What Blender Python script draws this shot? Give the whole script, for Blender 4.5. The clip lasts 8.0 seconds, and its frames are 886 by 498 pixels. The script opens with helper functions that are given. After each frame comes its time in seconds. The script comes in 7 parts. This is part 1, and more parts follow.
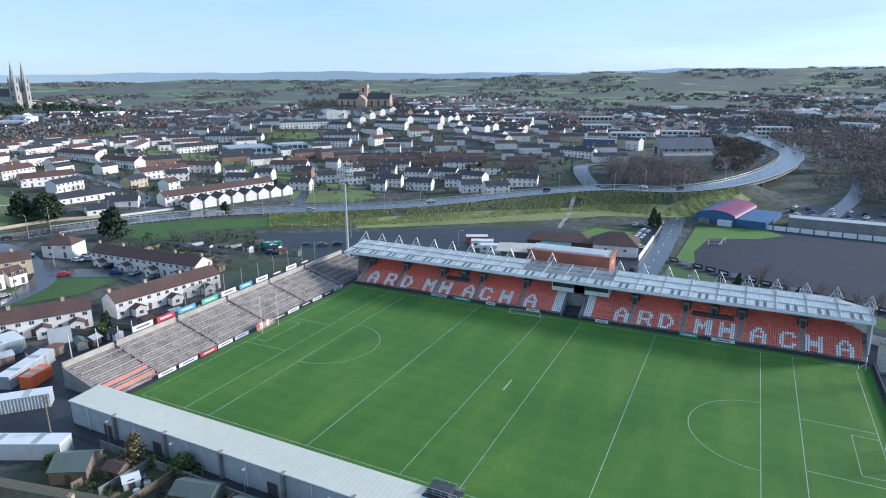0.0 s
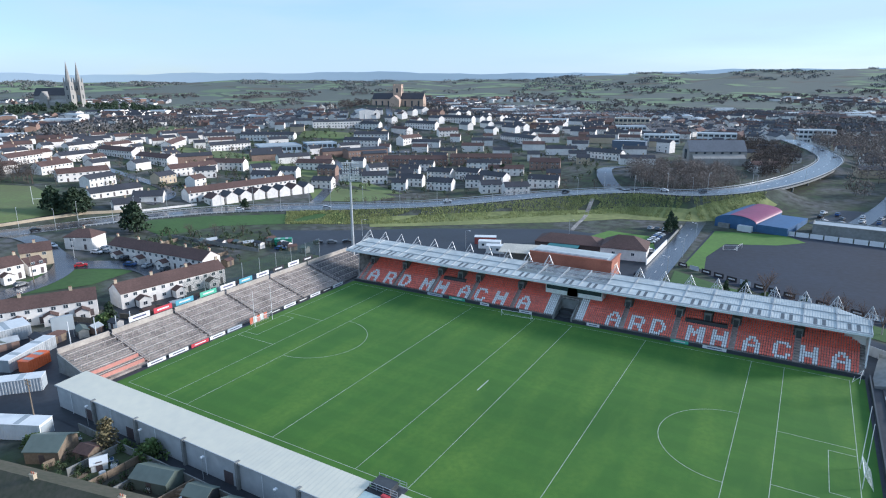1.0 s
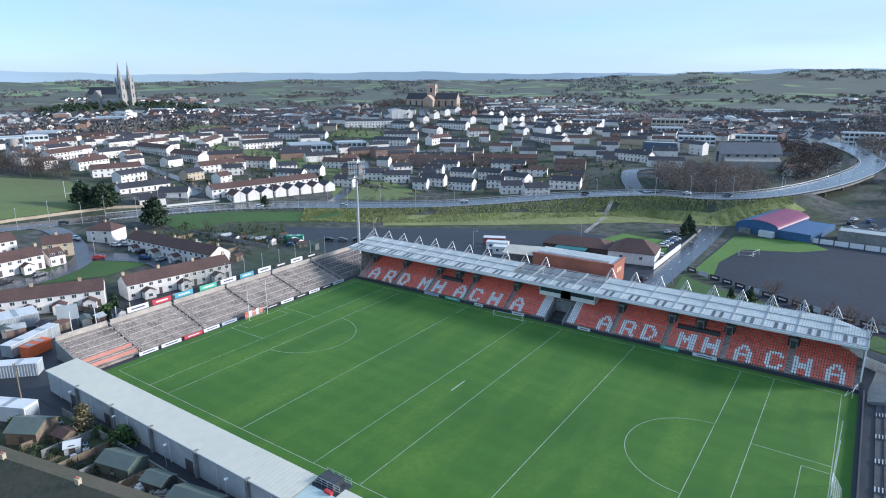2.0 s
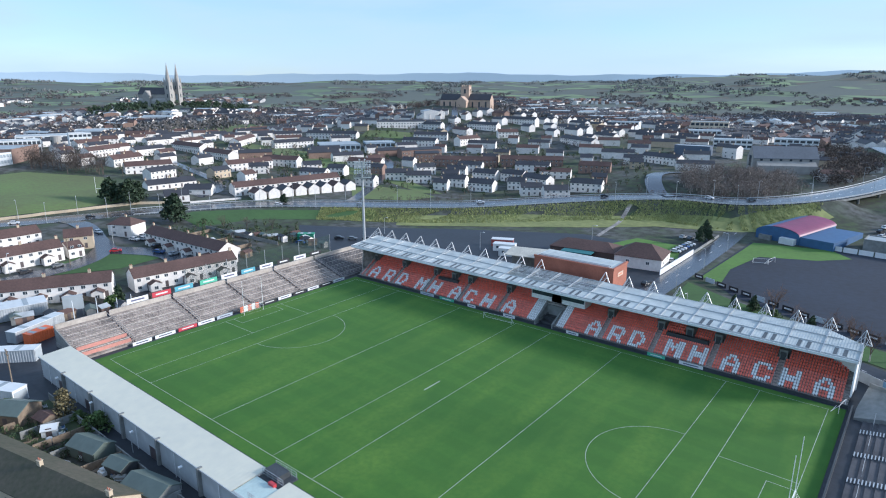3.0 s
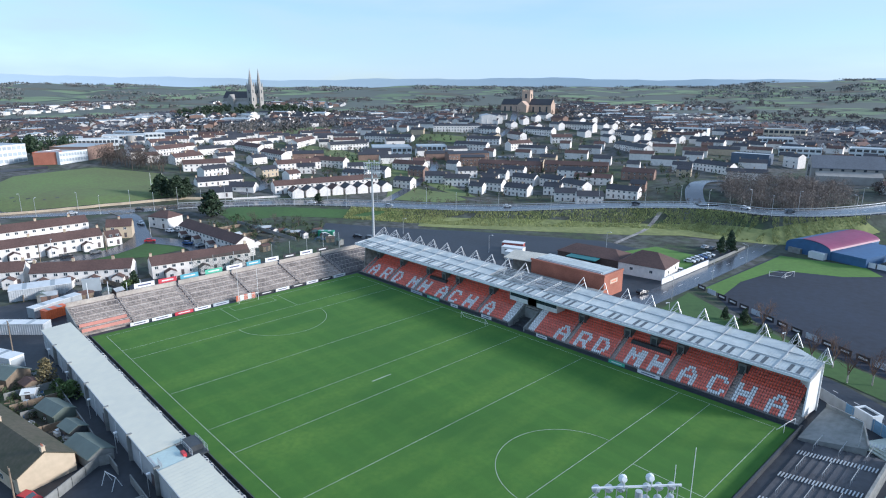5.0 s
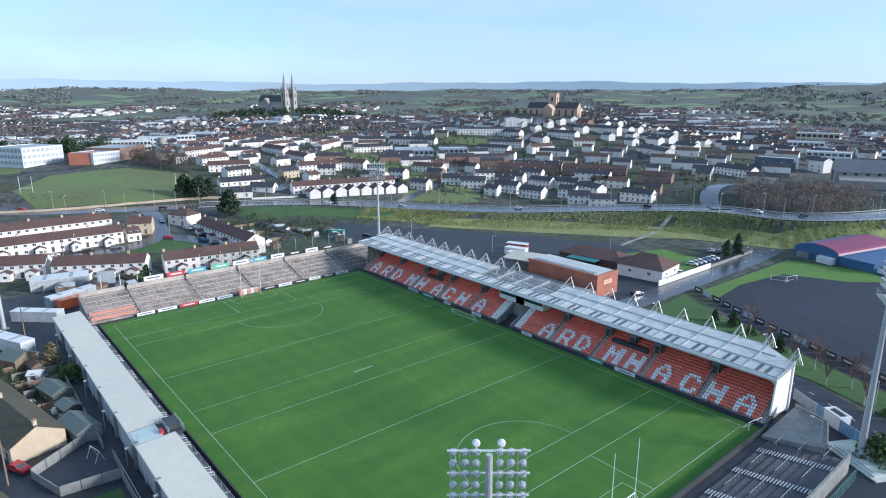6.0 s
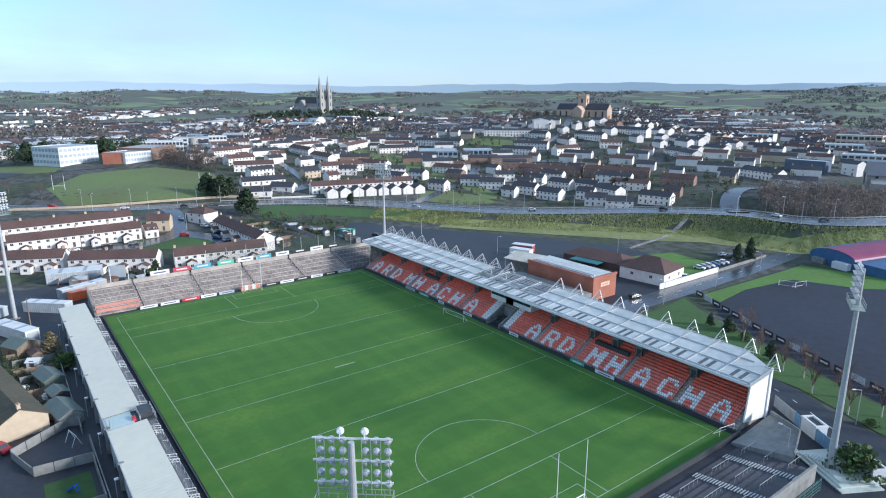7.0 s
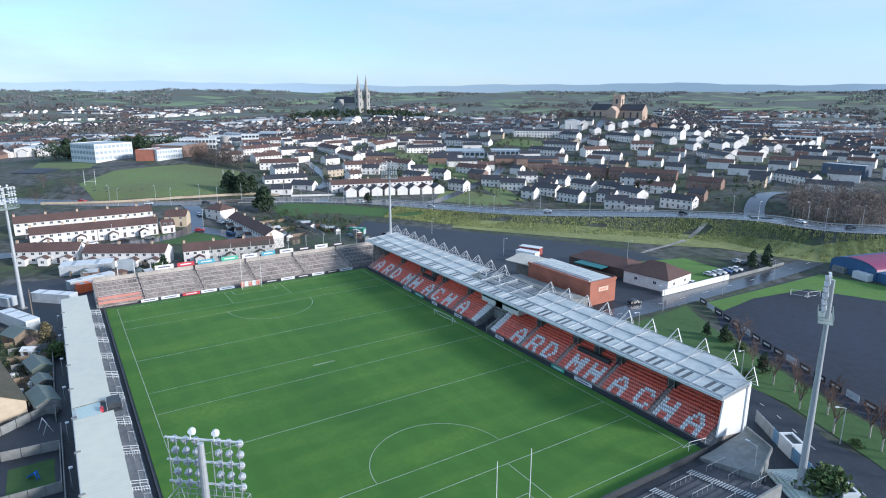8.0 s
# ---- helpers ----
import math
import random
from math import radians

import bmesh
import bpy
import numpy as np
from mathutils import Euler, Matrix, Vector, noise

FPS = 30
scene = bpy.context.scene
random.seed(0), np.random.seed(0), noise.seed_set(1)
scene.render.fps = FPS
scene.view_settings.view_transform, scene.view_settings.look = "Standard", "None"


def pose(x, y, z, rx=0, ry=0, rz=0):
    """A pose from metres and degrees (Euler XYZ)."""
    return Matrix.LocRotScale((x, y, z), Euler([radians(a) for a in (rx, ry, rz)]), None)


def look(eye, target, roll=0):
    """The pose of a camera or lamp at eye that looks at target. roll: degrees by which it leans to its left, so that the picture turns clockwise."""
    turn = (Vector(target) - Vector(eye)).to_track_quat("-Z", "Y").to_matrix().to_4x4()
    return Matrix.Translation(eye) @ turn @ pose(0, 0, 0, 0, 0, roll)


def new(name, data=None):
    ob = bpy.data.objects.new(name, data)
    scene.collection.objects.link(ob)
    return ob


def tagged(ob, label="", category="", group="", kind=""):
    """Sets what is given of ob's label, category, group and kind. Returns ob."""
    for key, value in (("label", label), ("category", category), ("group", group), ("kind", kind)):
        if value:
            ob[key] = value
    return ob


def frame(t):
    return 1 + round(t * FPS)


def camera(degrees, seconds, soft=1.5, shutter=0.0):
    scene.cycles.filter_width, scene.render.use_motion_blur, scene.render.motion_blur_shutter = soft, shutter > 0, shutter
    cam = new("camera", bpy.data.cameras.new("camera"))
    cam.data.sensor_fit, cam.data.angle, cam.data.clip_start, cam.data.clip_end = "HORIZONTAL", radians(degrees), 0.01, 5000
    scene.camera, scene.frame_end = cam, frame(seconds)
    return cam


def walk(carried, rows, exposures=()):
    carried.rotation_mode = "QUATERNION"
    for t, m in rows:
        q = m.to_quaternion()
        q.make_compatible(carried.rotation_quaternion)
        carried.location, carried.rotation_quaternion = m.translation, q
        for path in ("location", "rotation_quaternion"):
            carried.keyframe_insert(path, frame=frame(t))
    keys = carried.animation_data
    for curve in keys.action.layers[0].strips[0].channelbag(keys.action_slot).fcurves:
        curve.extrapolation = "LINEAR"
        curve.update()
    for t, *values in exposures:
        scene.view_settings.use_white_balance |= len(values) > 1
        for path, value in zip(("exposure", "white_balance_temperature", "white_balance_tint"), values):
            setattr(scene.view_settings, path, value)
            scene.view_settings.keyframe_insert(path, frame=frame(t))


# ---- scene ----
cam = camera(71.52, 8.0, soft=1.1)
# seconds, then the eye in metres, yaw, pitch and roll in degrees
ROWS = [
    (0.0, 42.80, -120.63, 65.43, 26.477, -15.093, 0.381),
    (0.5, 49.46, -117.73, 65.39, 28.520, -15.032, 0.319),
    (1.0, 55.79, -114.39, 65.27, 30.558, -15.029, 0.239),
    (1.5, 61.98, -110.77, 65.26, 32.618, -15.040, 0.187),
    (3.0, 80.21, -98.24, 65.06, 38.837, -14.908, 0.007),
    (3.5, 86.06, -93.87, 64.95, 40.867, -14.834, -0.063),
    (4.0, 91.95, -89.47, 64.79, 42.872, -14.739, -0.023),
    (4.5, 98.09, -85.24, 64.90, 44.772, -14.644, -0.101),
    (6.0, 116.63, -75.86, 64.50, 49.843, -14.175, -0.069),
    (6.5, 121.98, -71.35, 64.39, 51.666, -14.092, -0.009),
    (7.0, 126.25, -65.88, 64.16, 53.522, -14.013, 0.037),
    (7.5, 130.03, -59.56, 64.09, 55.472, -13.996, -0.067),
    (8.0, 133.60, -52.83, 64.08, 57.516, -14.015, -0.157),
]
walk(cam, [(t, pose(x, y, z, 0, 0, yaw) @ pose(0, 0, 0, 90 + pitch) @ pose(0, 0, 0, 0, 0, -roll)) for t, x, y, z, yaw, pitch, roll in ROWS],
     exposures=[(0.0, 0.66, 5230, 10), (8.0, 0.66, 5230, 10)])

# ---------------------------------------------------------------- light
SUN_TO = Vector((0.76, 0.58, 0.31)).normalized()
world = bpy.data.worlds.new("world")
scene.world = world
world.use_nodes = True
wn = world.node_tree.nodes
sky = wn.new("ShaderNodeTexSky")
sky.sky_type, sky.sun_disc = "NISHITA", False
sky.sun_elevation = math.asin(SUN_TO.z)
sky.sun_rotation = math.atan2(SUN_TO.x, SUN_TO.y)
sky.air_density, sky.dust_density, sky.ozone_density = 1.0, 0.4, 3.0
wn["Background"].inputs["Strength"].default_value = 0.12
# a thin, even veil of high cloud over the clear sky, with faint streaks
wl = world.node_tree.links
coord, mapping = wn.new("ShaderNodeTexCoord"), wn.new("ShaderNodeMapping")
mapping.inputs["Scale"].default_value = (1.0, 1.6, 7.0)
streak = wn.new("ShaderNodeTexNoise")
streak.inputs["Scale"].default_value, streak.inputs["Detail"].default_value = 2.2, 6
wl.new(coord.outputs["Generated"], mapping.inputs["Vector"])
wl.new(mapping.outputs[0], streak.inputs["Vector"])
amount = wn.new("ShaderNodeMapRange")
for key, value in (("From Min", 0.35), ("From Max", 0.65), ("To Min", 0.35), ("To Max", 0.92)):
    amount.inputs[key].default_value = value
wl.new(streak.outputs["Fac"], amount.inputs["Value"])
veil = wn.new("ShaderNodeMix")
veil.data_type = "RGBA"
veil.inputs["B"].default_value = (3.6, 4.2, 4.65, 1)
wl.new(amount.outputs[0], veil.inputs["Factor"])
wl.new(sky.outputs[0], veil.inputs["A"])
wl.new(veil.outputs["Result"], wn["Background"].inputs["Color"])
sun_data = bpy.data.lights.new("sun", "SUN")
sun_data.energy, sun_data.angle, sun_data.color = 3.5, radians(9.0), (1.0, 0.85, 0.68)
sun = new("sun", sun_data)
sun.matrix_world = look(SUN_TO * 500, (0, 0, 0))


# ---------------------------------------------------------------- materials
MATS = {}


def mat(name, col, rough=0.8, metal=0.0, var=0.25, scale=2.0, bump=0.0, island=0.0, dark=None, coarse=None, rand=0.0):
    """A surface with two scales of variation; dark is the colour of its stains, island and rand vary it piece by piece."""
    if name in MATS:
        return MATS[name]
    m = bpy.data.materials.new(name)
    m.use_nodes = True
    t, n, l = m.node_tree, m.node_tree.nodes, m.node_tree.links
    b = n["Principled BSDF"]
    geo = n.new("ShaderNodeNewGeometry")
    big, fine = n.new("ShaderNodeTexNoise"), n.new("ShaderNodeTexNoise")
    big.inputs["Scale"].default_value = coarse or scale * 0.08
    fine.inputs["Scale"].default_value = scale
    big.inputs["Detail"].default_value, fine.inputs["Detail"].default_value = 4, 6
    for k in (big, fine):
        l.new(geo.outputs["Position"], k.inputs["Vector"])
    add = n.new("ShaderNodeMath")
    add.operation = "ADD"
    l.new(big.outputs["Fac"], add.inputs[0])
    l.new(fine.outputs["Fac"], add.inputs[1])
    ramp = n.new("ShaderNodeMapRange")
    ramp.inputs["From Min"].default_value, ramp.inputs["From Max"].default_value = 0.7, 1.3
    l.new(add.outputs[0], ramp.inputs["Value"])
    mix = n.new("ShaderNodeMix")
    mix.data_type = "RGBA"
    d = dark or tuple(c * (1 - var) for c in col)
    e = tuple(min(1, c * (1 + var * 0.6)) for c in col) if not dark else col
    mix.inputs["A"].default_value, mix.inputs["B"].default_value = (*d, 1), (*e, 1)
    l.new(ramp.outputs[0], mix.inputs["Factor"])
    out = mix.outputs["Result"]
    if island or rand:
        hsv = n.new("ShaderNodeHueSaturation")
        src = geo.outputs["Random Per Island"] if island else n.new("ShaderNodeObjectInfo").outputs["Random"]
        mr = n.new("ShaderNodeMapRange")
        k = island or rand
        mr.inputs["To Min"].default_value, mr.inputs["To Max"].default_value = 1 - k, 1 + k
        l.new(src, mr.inputs["Value"])
        l.new(mr.outputs[0], hsv.inputs["Value"])
        l.new(out, hsv.inputs["Color"])
        out = hsv.outputs[0]
    l.new(out, b.inputs["Base Color"])
    b.inputs["Roughness"].default_value, b.inputs["Metallic"].default_value = rough, metal
    if bump:
        bp = n.new("ShaderNodeBump")
        bp.inputs["Strength"].default_value, bp.inputs["Distance"].default_value = bump, 0.1
        l.new(fine.outputs["Fac"], bp.inputs["Height"])
        l.new(bp.outputs[0], b.inputs["Normal"])
    MATS[name] = m
    return m


GRASS = (0.055, 0.12, 0.03)
white_paint = mat("white_paint", (0.78, 0.78, 0.76), 0.6, var=0.15, scale=1.5)
render_white = mat("white_render", (0.77, 0.73, 0.68), 0.85, var=0.18, scale=0.8, island=0.08)
render_cream = mat("cream_render", (0.50, 0.41, 0.29), 0.85, var=0.15, scale=0.8, island=0.08)
roof_brown = mat("brown_roof_tiles", (0.105, 0.062, 0.052), 0.85, var=0.3, scale=1.5, bump=0.4, island=0.15)
roof_dark = mat("dark_slate_roof", (0.042, 0.042, 0.05), 0.6, var=0.3, scale=1.5, bump=0.3, island=0.2)
roof_mossy = mat("mossy_roof_tiles", (0.10, 0.085, 0.06), 0.9, scale=1.2, bump=0.4, dark=(0.05, 0.055, 0.03))
brick_red = mat("red_brick", (0.36, 0.14, 0.09), 0.85, var=0.25, scale=3.0, bump=0.2)
brick_town = mat("town_brick", (0.24, 0.16, 0.125), 0.85, var=0.25, scale=1.0, island=0.25)
glass = mat("window_glass", (0.05, 0.065, 0.08), 0.12, var=0.3, scale=0.5)
dark_door = mat("door_paint", (0.10, 0.08, 0.08), 0.5, island=0.4)
asphalt = mat("asphalt", (0.027, 0.032, 0.043), 0.6, var=0.35, scale=0.8, bump=0.15, coarse=0.05)
asphalt_wet = mat("damp_asphalt", (0.06, 0.066, 0.08), 0.22, var=0.35, scale=0.7, coarse=0.06)
gravel = mat("dark_gravel", (0.024, 0.034, 0.056), 0.85, scale=0.5, bump=0.3, coarse=0.025, dark=(0.014, 0.017, 0.027))
concrete = mat("weathered_concrete", (0.45, 0.42, 0.385), 0.9, scale=0.9, bump=0.25, coarse=0.12, dark=(0.10, 0.092, 0.085))
concrete_dark = mat("wet_concrete", (0.09, 0.09, 0.10), 0.7, scale=0.7, bump=0.2, coarse=0.1, dark=(0.045, 0.045, 0.052))
concrete_mid = mat("grey_concrete", (0.27, 0.275, 0.265), 0.85, scale=0.9, bump=0.2, coarse=0.15, dark=(0.16, 0.165, 0.155))
roof_sheet = mat("pale_metal_sheet", (0.55, 0.585, 0.57), 0.45, scale=0.5, coarse=0.06, dark=(0.36, 0.39, 0.385))
roof_near = mat("cream_white_metal_sheet", (0.69, 0.655, 0.52), 0.5, scale=0.5, coarse=0.05, dark=(0.60, 0.58, 0.48))
rooflight = mat("dark_translucent_sheet", (0.09, 0.10, 0.105), 0.4)
steel = mat("galvanised_steel", (0.50, 0.52, 0.53), 0.45, 0.4, var=0.15)
steel_white = mat("white_painted_steel", (0.70, 0.72, 0.72), 0.45, var=0.12)
lamp_glass = mat("lamp_glass", (0.62, 0.66, 0.66), 0.2, 0.1)
dark_metal = mat("dark_painted_metal", (0.05, 0.055, 0.06), 0.5)
seat_red = mat("orange_red_plastic", (0.80, 0.15, 0.085), 0.45, var=0.22, scale=0.7, island=0.12)
seat_white = mat("white_plastic", (0.85, 0.85, 0.85), 0.45, var=0.1, scale=0.7, island=0.06)
line_paint = mat("line_paint", (0.38, 0.44, 0.35), 0.9, var=0.35, scale=1.2)
road_paint = mat("road_paint", (0.6, 0.6, 0.6), 0.8, var=0.3, scale=1.0)
timber = mat("weathered_timber", (0.22, 0.17, 0.12), 0.85, var=0.3, scale=2.0, island=0.2)
green_tin = mat("green_grey_tin", (0.12, 0.15, 0.13), 0.5, var=0.2, scale=0.7)
blue_tin = mat("blue_painted_tin", (0.05, 0.12, 0.25), 0.5, var=0.2, scale=0.5)
maroon_tin = mat("maroon_painted_tin", (0.22, 0.04, 0.10), 0.5, var=0.2, scale=0.4)
orange_paint = mat("orange_paint", (0.75, 0.16, 0.05), 0.5, var=0.15)
bark = mat("bark", (0.13, 0.105, 0.085), 0.95, var=0.3, scale=2.0)
dull_soil = mat("bare_soil", (0.10, 0.08, 0.06), 0.95, var=0.3, scale=0.8)
bark_pale = mat("pale_bark", (0.42, 0.39, 0.34), 0.9, var=0.3, scale=2.0)
twigs = mat("bare_twigs", (0.10, 0.08, 0.068), 0.95, var=0.3, scale=0.4, island=0.35)
twigs_red = mat("reddish_twigs", (0.15, 0.095, 0.07), 0.95, var=0.3, scale=0.4, island=0.3)
leaf_dark = mat("dark_evergreen", (0.035, 0.06, 0.028), 0.8, var=0.35, scale=0.6, island=0.45)
leaf_olive = mat("olive_leaves", (0.15, 0.125, 0.06), 0.85, var=0.35, scale=0.6, island=0.4)
leaf_mid = mat("green_leaves", (0.09, 0.14, 0.04), 0.75, var=0.35, scale=0.6, island=0.45)
hedge_leaf = mat("hedge_leaves", (0.05, 0.075, 0.03), 0.85, var=0.35, scale=0.6, island=0.4)
reeds = mat("rough_grass_blades", (0.30, 0.32, 0.12), 0.9, var=0.4, scale=0.25, island=0.35)
stone_pale = mat("pale_limestone", (0.36, 0.34, 0.31), 0.9, var=0.2, scale=0.3, bump=0.2)
stone_pink = mat("pink_sandstone", (0.50, 0.37, 0.28), 0.9, var=0.2, scale=0.3, bump=0.2)
field_grass = mat("mown_grass", (0.135, 0.195, 0.06), 0.95, scale=0.6, coarse=0.03, bump=0.3, dark=(0.115, 0.13, 0.055))
lawn = mat("dark_lawn", (0.06, 0.125, 0.03), 0.95, scale=0.6, coarse=0.05, bump=0.3, dark=(0.04, 0.085, 0.022))


def ground_material():
    """Rough grass near, and farther off a patchwork of fields with darker hedges and woods."""
    m = bpy.data.materials.new("ground_cover")
    m.use_nodes = True
    n, l = m.node_tree.nodes, m.node_tree.links
    b = n["Principled BSDF"]
    b.inputs["Roughness"].default_value = 0.95
    geo = n.new("ShaderNodeNewGeometry")

    def noise_tex(scale, detail=5):
        k = n.new("ShaderNodeTexNoise")
        k.inputs["Scale"].default_value, k.inputs["Detail"].default_value = scale, detail
        l.new(geo.outputs["Position"], k.inputs["Vector"])
        return k.outputs["Fac"]

    def mixer(fac, a, c):
        k = n.new("ShaderNodeMix")
        k.data_type = "RGBA"
        l.new(fac, k.inputs["Factor"])
        for s, v in (("A", a), ("B", c)):
            if isinstance(v, tuple):
                k.inputs[s].default_value = (*v, 1)
            else:
                l.new(v, k.inputs[s])
        return k.outputs["Result"]

    def step(v, lo, hi):
        k = n.new("ShaderNodeMapRange")
        k.inputs["From Min"].default_value, k.inputs["From Max"].default_value = lo, hi
        l.new(v, k.inputs["Value"])
        return k.outputs[0]

    town = mixer(step(noise_tex(0.035), 0.42, 0.58), (0.05, 0.075, 0.03), (0.10, 0.10, 0.10))
    town = mixer(step(noise_tex(0.25), 0.4, 0.62), town, (0.035, 0.04, 0.028))
    cells = n.new("ShaderNodeTexVoronoi")
    cells.inputs["Scale"].default_value = 0.006
    l.new(geo.outputs["Position"], cells.inputs["Vector"])
    sep = n.new("ShaderNodeSeparateColor")
    l.new(cells.outputs["Color"], sep.inputs[0])
    fields = mixer(sep.outputs[0], (0.12, 0.17, 0.09), (0.20, 0.265, 0.13))
    fields = mixer(step(sep.outputs[1], 0.62, 0.72), fields, (0.10, 0.09, 0.065))
    edge = n.new("ShaderNodeTexVoronoi")
    edge.feature = "DISTANCE_TO_EDGE"
    edge.inputs["Scale"].default_value = 0.006
    l.new(geo.outputs["Position"], edge.inputs["Vector"])
    fields = mixer(step(edge.outputs["Distance"], 0.05, 0.075), (0.065, 0.08, 0.06), fields)
    fields = mixer(step(noise_tex(0.004), 0.47, 0.52), fields, (0.10, 0.115, 0.095))
    dist = n.new("ShaderNodeVectorMath")
    dist.operation = "LENGTH"
    l.new(geo.outputs["Position"], dist.inputs[0])
    l.new(mixer(step(dist.outputs["Value"], 900, 1500), town, fields), b.inputs["Base Color"])
    bp = n.new("ShaderNodeBump")
    bp.inputs["Strength"].default_value, bp.inputs["Distance"].default_value = 0.5, 0.3
    l.new(noise_tex(0.8), bp.inputs["Height"])
    l.new(bp.outputs[0], b.inputs["Normal"])
    return m


def pitch_material():
    """Mown turf: fine grain, faint cross mowing bands, worn patches down the middle."""
    m = bpy.data.materials.new("pitch_turf")
    m.use_nodes = True
    n, l = m.node_tree.nodes, m.node_tree.links
    b = n["Principled BSDF"]
    b.inputs["Roughness"].default_value = 0.95
    geo = n.new("ShaderNodeNewGeometry")

    def mixer(fac, a, c):
        k = n.new("ShaderNodeMix")
        k.data_type = "RGBA"
        l.new(fac, k.inputs["Factor"])
        for s, v in (("A", a), ("B", c)):
            if isinstance(v, tuple):
                k.inputs[s].default_value = (*v, 1)
            else:
                l.new(v, k.inputs[s])
        return k.outputs["Result"]

    def rng(v, lo, hi, a=0.0, c=1.0):
        k = n.new("ShaderNodeMapRange")
        for s, x in (("From Min", lo), ("From Max", hi), ("To Min", a), ("To Max", c)):
            k.inputs[s].default_value = x
        l.new(v, k.inputs["Value"])
        return k.outputs[0]

    def noise_tex(scale, stretch=(1, 1, 1), turn=0.0):
        mp = n.new("ShaderNodeMapping")
        mp.inputs["Scale"].default_value = stretch
        mp.inputs["Rotation"].default_value = (0, 0, turn)
        l.new(geo.outputs["Position"], mp.inputs["Vector"])
        k = n.new("ShaderNodeTexNoise")
        k.inputs["Scale"].default_value, k.inputs["Detail"].default_value = scale, 6
        l.new(mp.outputs[0], k.inputs["Vector"])
        return k.outputs["Fac"]

    wave = n.new("ShaderNodeTexWave")
    wave.bands_direction = "Y"
    wave.inputs["Scale"].default_value, wave.inputs["Distortion"].default_value, wave.inputs["Detail"].default_value = 0.055, 1.5, 2
    l.new(geo.outputs["Position"], wave.inputs["Vector"])
    c = mixer(rng(wave.outputs["Fac"], 0.3, 0.7), (0.060, 0.151, 0.016), (0.070, 0.172, 0.019))
    c = mixer(rng(noise_tex(0.05), 0.35, 0.7), c, (0.044, 0.126, 0.015))
    c = mixer(rng(noise_tex(0.12, (1, 0.25, 1), 0.5), 0.45, 0.72, 0, 0.8), c, (0.112, 0.212, 0.026))
    c = mixer(rng(noise_tex(0.9), 0.35, 0.75, 0, 0.6), c, (0.046, 0.132, 0.016))
    l.new(c, b.inputs["Base Color"])
    bp = n.new("ShaderNodeBump")
    bp.inputs["Strength"].default_value, bp.inputs["Distance"].default_value = 0.4, 0.05
    l.new(noise_tex(6), bp.inputs["Height"])
    l.new(bp.outputs[0], b.inputs["Normal"])
    return m

# ---------------------------------------------------------------- mesh tools
class Shape:
    """Collects vertices and faces; faces carry the index of their material."""

    def __init__(self):
        self.v, self.f, self.m = [], [], []

    def face(self, pts, mi=0):
        k = len(self.v)
        self.v += [tuple(p) for p in pts]
        self.f.append(tuple(range(k, k + len(pts))))
        self.m.append(mi)

    def solid(self, pts, faces, mi=0):
        k = len(self.v)
        self.v += [tuple(p) for p in pts]
        for f in faces:
            self.f.append(tuple(k + i for i in f))
            self.m.append(mi)

    def box(self, x0, x1, y0, y1, z0, z1, mi=0, m=None):
        p = [(x, y, z) for z in (z0, z1) for x, y in ((x0, y0), (x1, y0), (x1, y1), (x0, y1))]
        if m is not None:
            p = [m @ Vector(q) for q in p]
        self.solid(p, ((3, 2, 1, 0), (4, 5, 6, 7), (0, 1, 5, 4), (1, 2, 6, 5), (2, 3, 7, 6), (3, 0, 4, 7)), mi)

    def beam(self, a, c, w, h=None, mi=0):
        a, c = Vector(a), Vector(c)
        d = (c - a).normalized()
        s = d.cross(Vector((0, 0, 1)))
        s = s.normalized() if s.length > 1e-4 else Vector((1, 0, 0))
        u = s.cross(d) * ((h or w) / 2)
        s = s * (w / 2)
        p = [a - s - u, a + s - u, a + s + u, a - s + u, c - s - u, c + s - u, c + s + u, c - s + u]
        self.solid(p, ((3, 2, 1, 0), (4, 5, 6, 7), (0, 1, 5, 4), (1, 2, 6, 5), (2, 3, 7, 6), (3, 0, 4, 7)), mi)

    def tube(self, a, c, r0, r1=None, n=8, mi=0):
        a, c = Vector(a), Vector(c)
        r1 = r0 if r1 is None else r1
        d = (c - a).normalized()
        s = d.orthogonal().normalized()
        u = d.cross(s)
        ring = [(math.cos(2 * math.pi * i / n), math.sin(2 * math.pi * i / n)) for i in range(n)]
        p = [a + (s * x + u * y) * r0 for x, y in ring] + [c + (s * x + u * y) * r1 for x, y in ring]
        self.solid(p, [(i, (i + 1) % n, n + (i + 1) % n, n + i) for i in range(n)] + [tuple(range(n))[::-1], tuple(range(n, 2 * n))], mi)

    def prism(self, outline, axis_a, axis_b, mi=0):
        """Extrudes a closed outline of (u, z) from axis_a to axis_b: callables that place (u, z)."""
        k = len(outline)
        p = [axis_a(u, z) for u, z in outline] + [axis_b(u, z) for u, z in outline]
        self.solid(p, [(i, (i + 1) % k, k + (i + 1) % k, k + i) for i in range(k)] + [tuple(range(k))[::-1], tuple(range(k, 2 * k))], mi)

    def mesh(self, name, mats):
        me = bpy.data.meshes.new(name)
        me.from_pydata(self.v, [], self.f)
        for m in (mats if isinstance(mats, (list, tuple)) else [mats]):
            me.materials.append(m)
        if any(self.m):
            me.polygons.foreach_set("material_index", self.m)
        me.update()
        return me


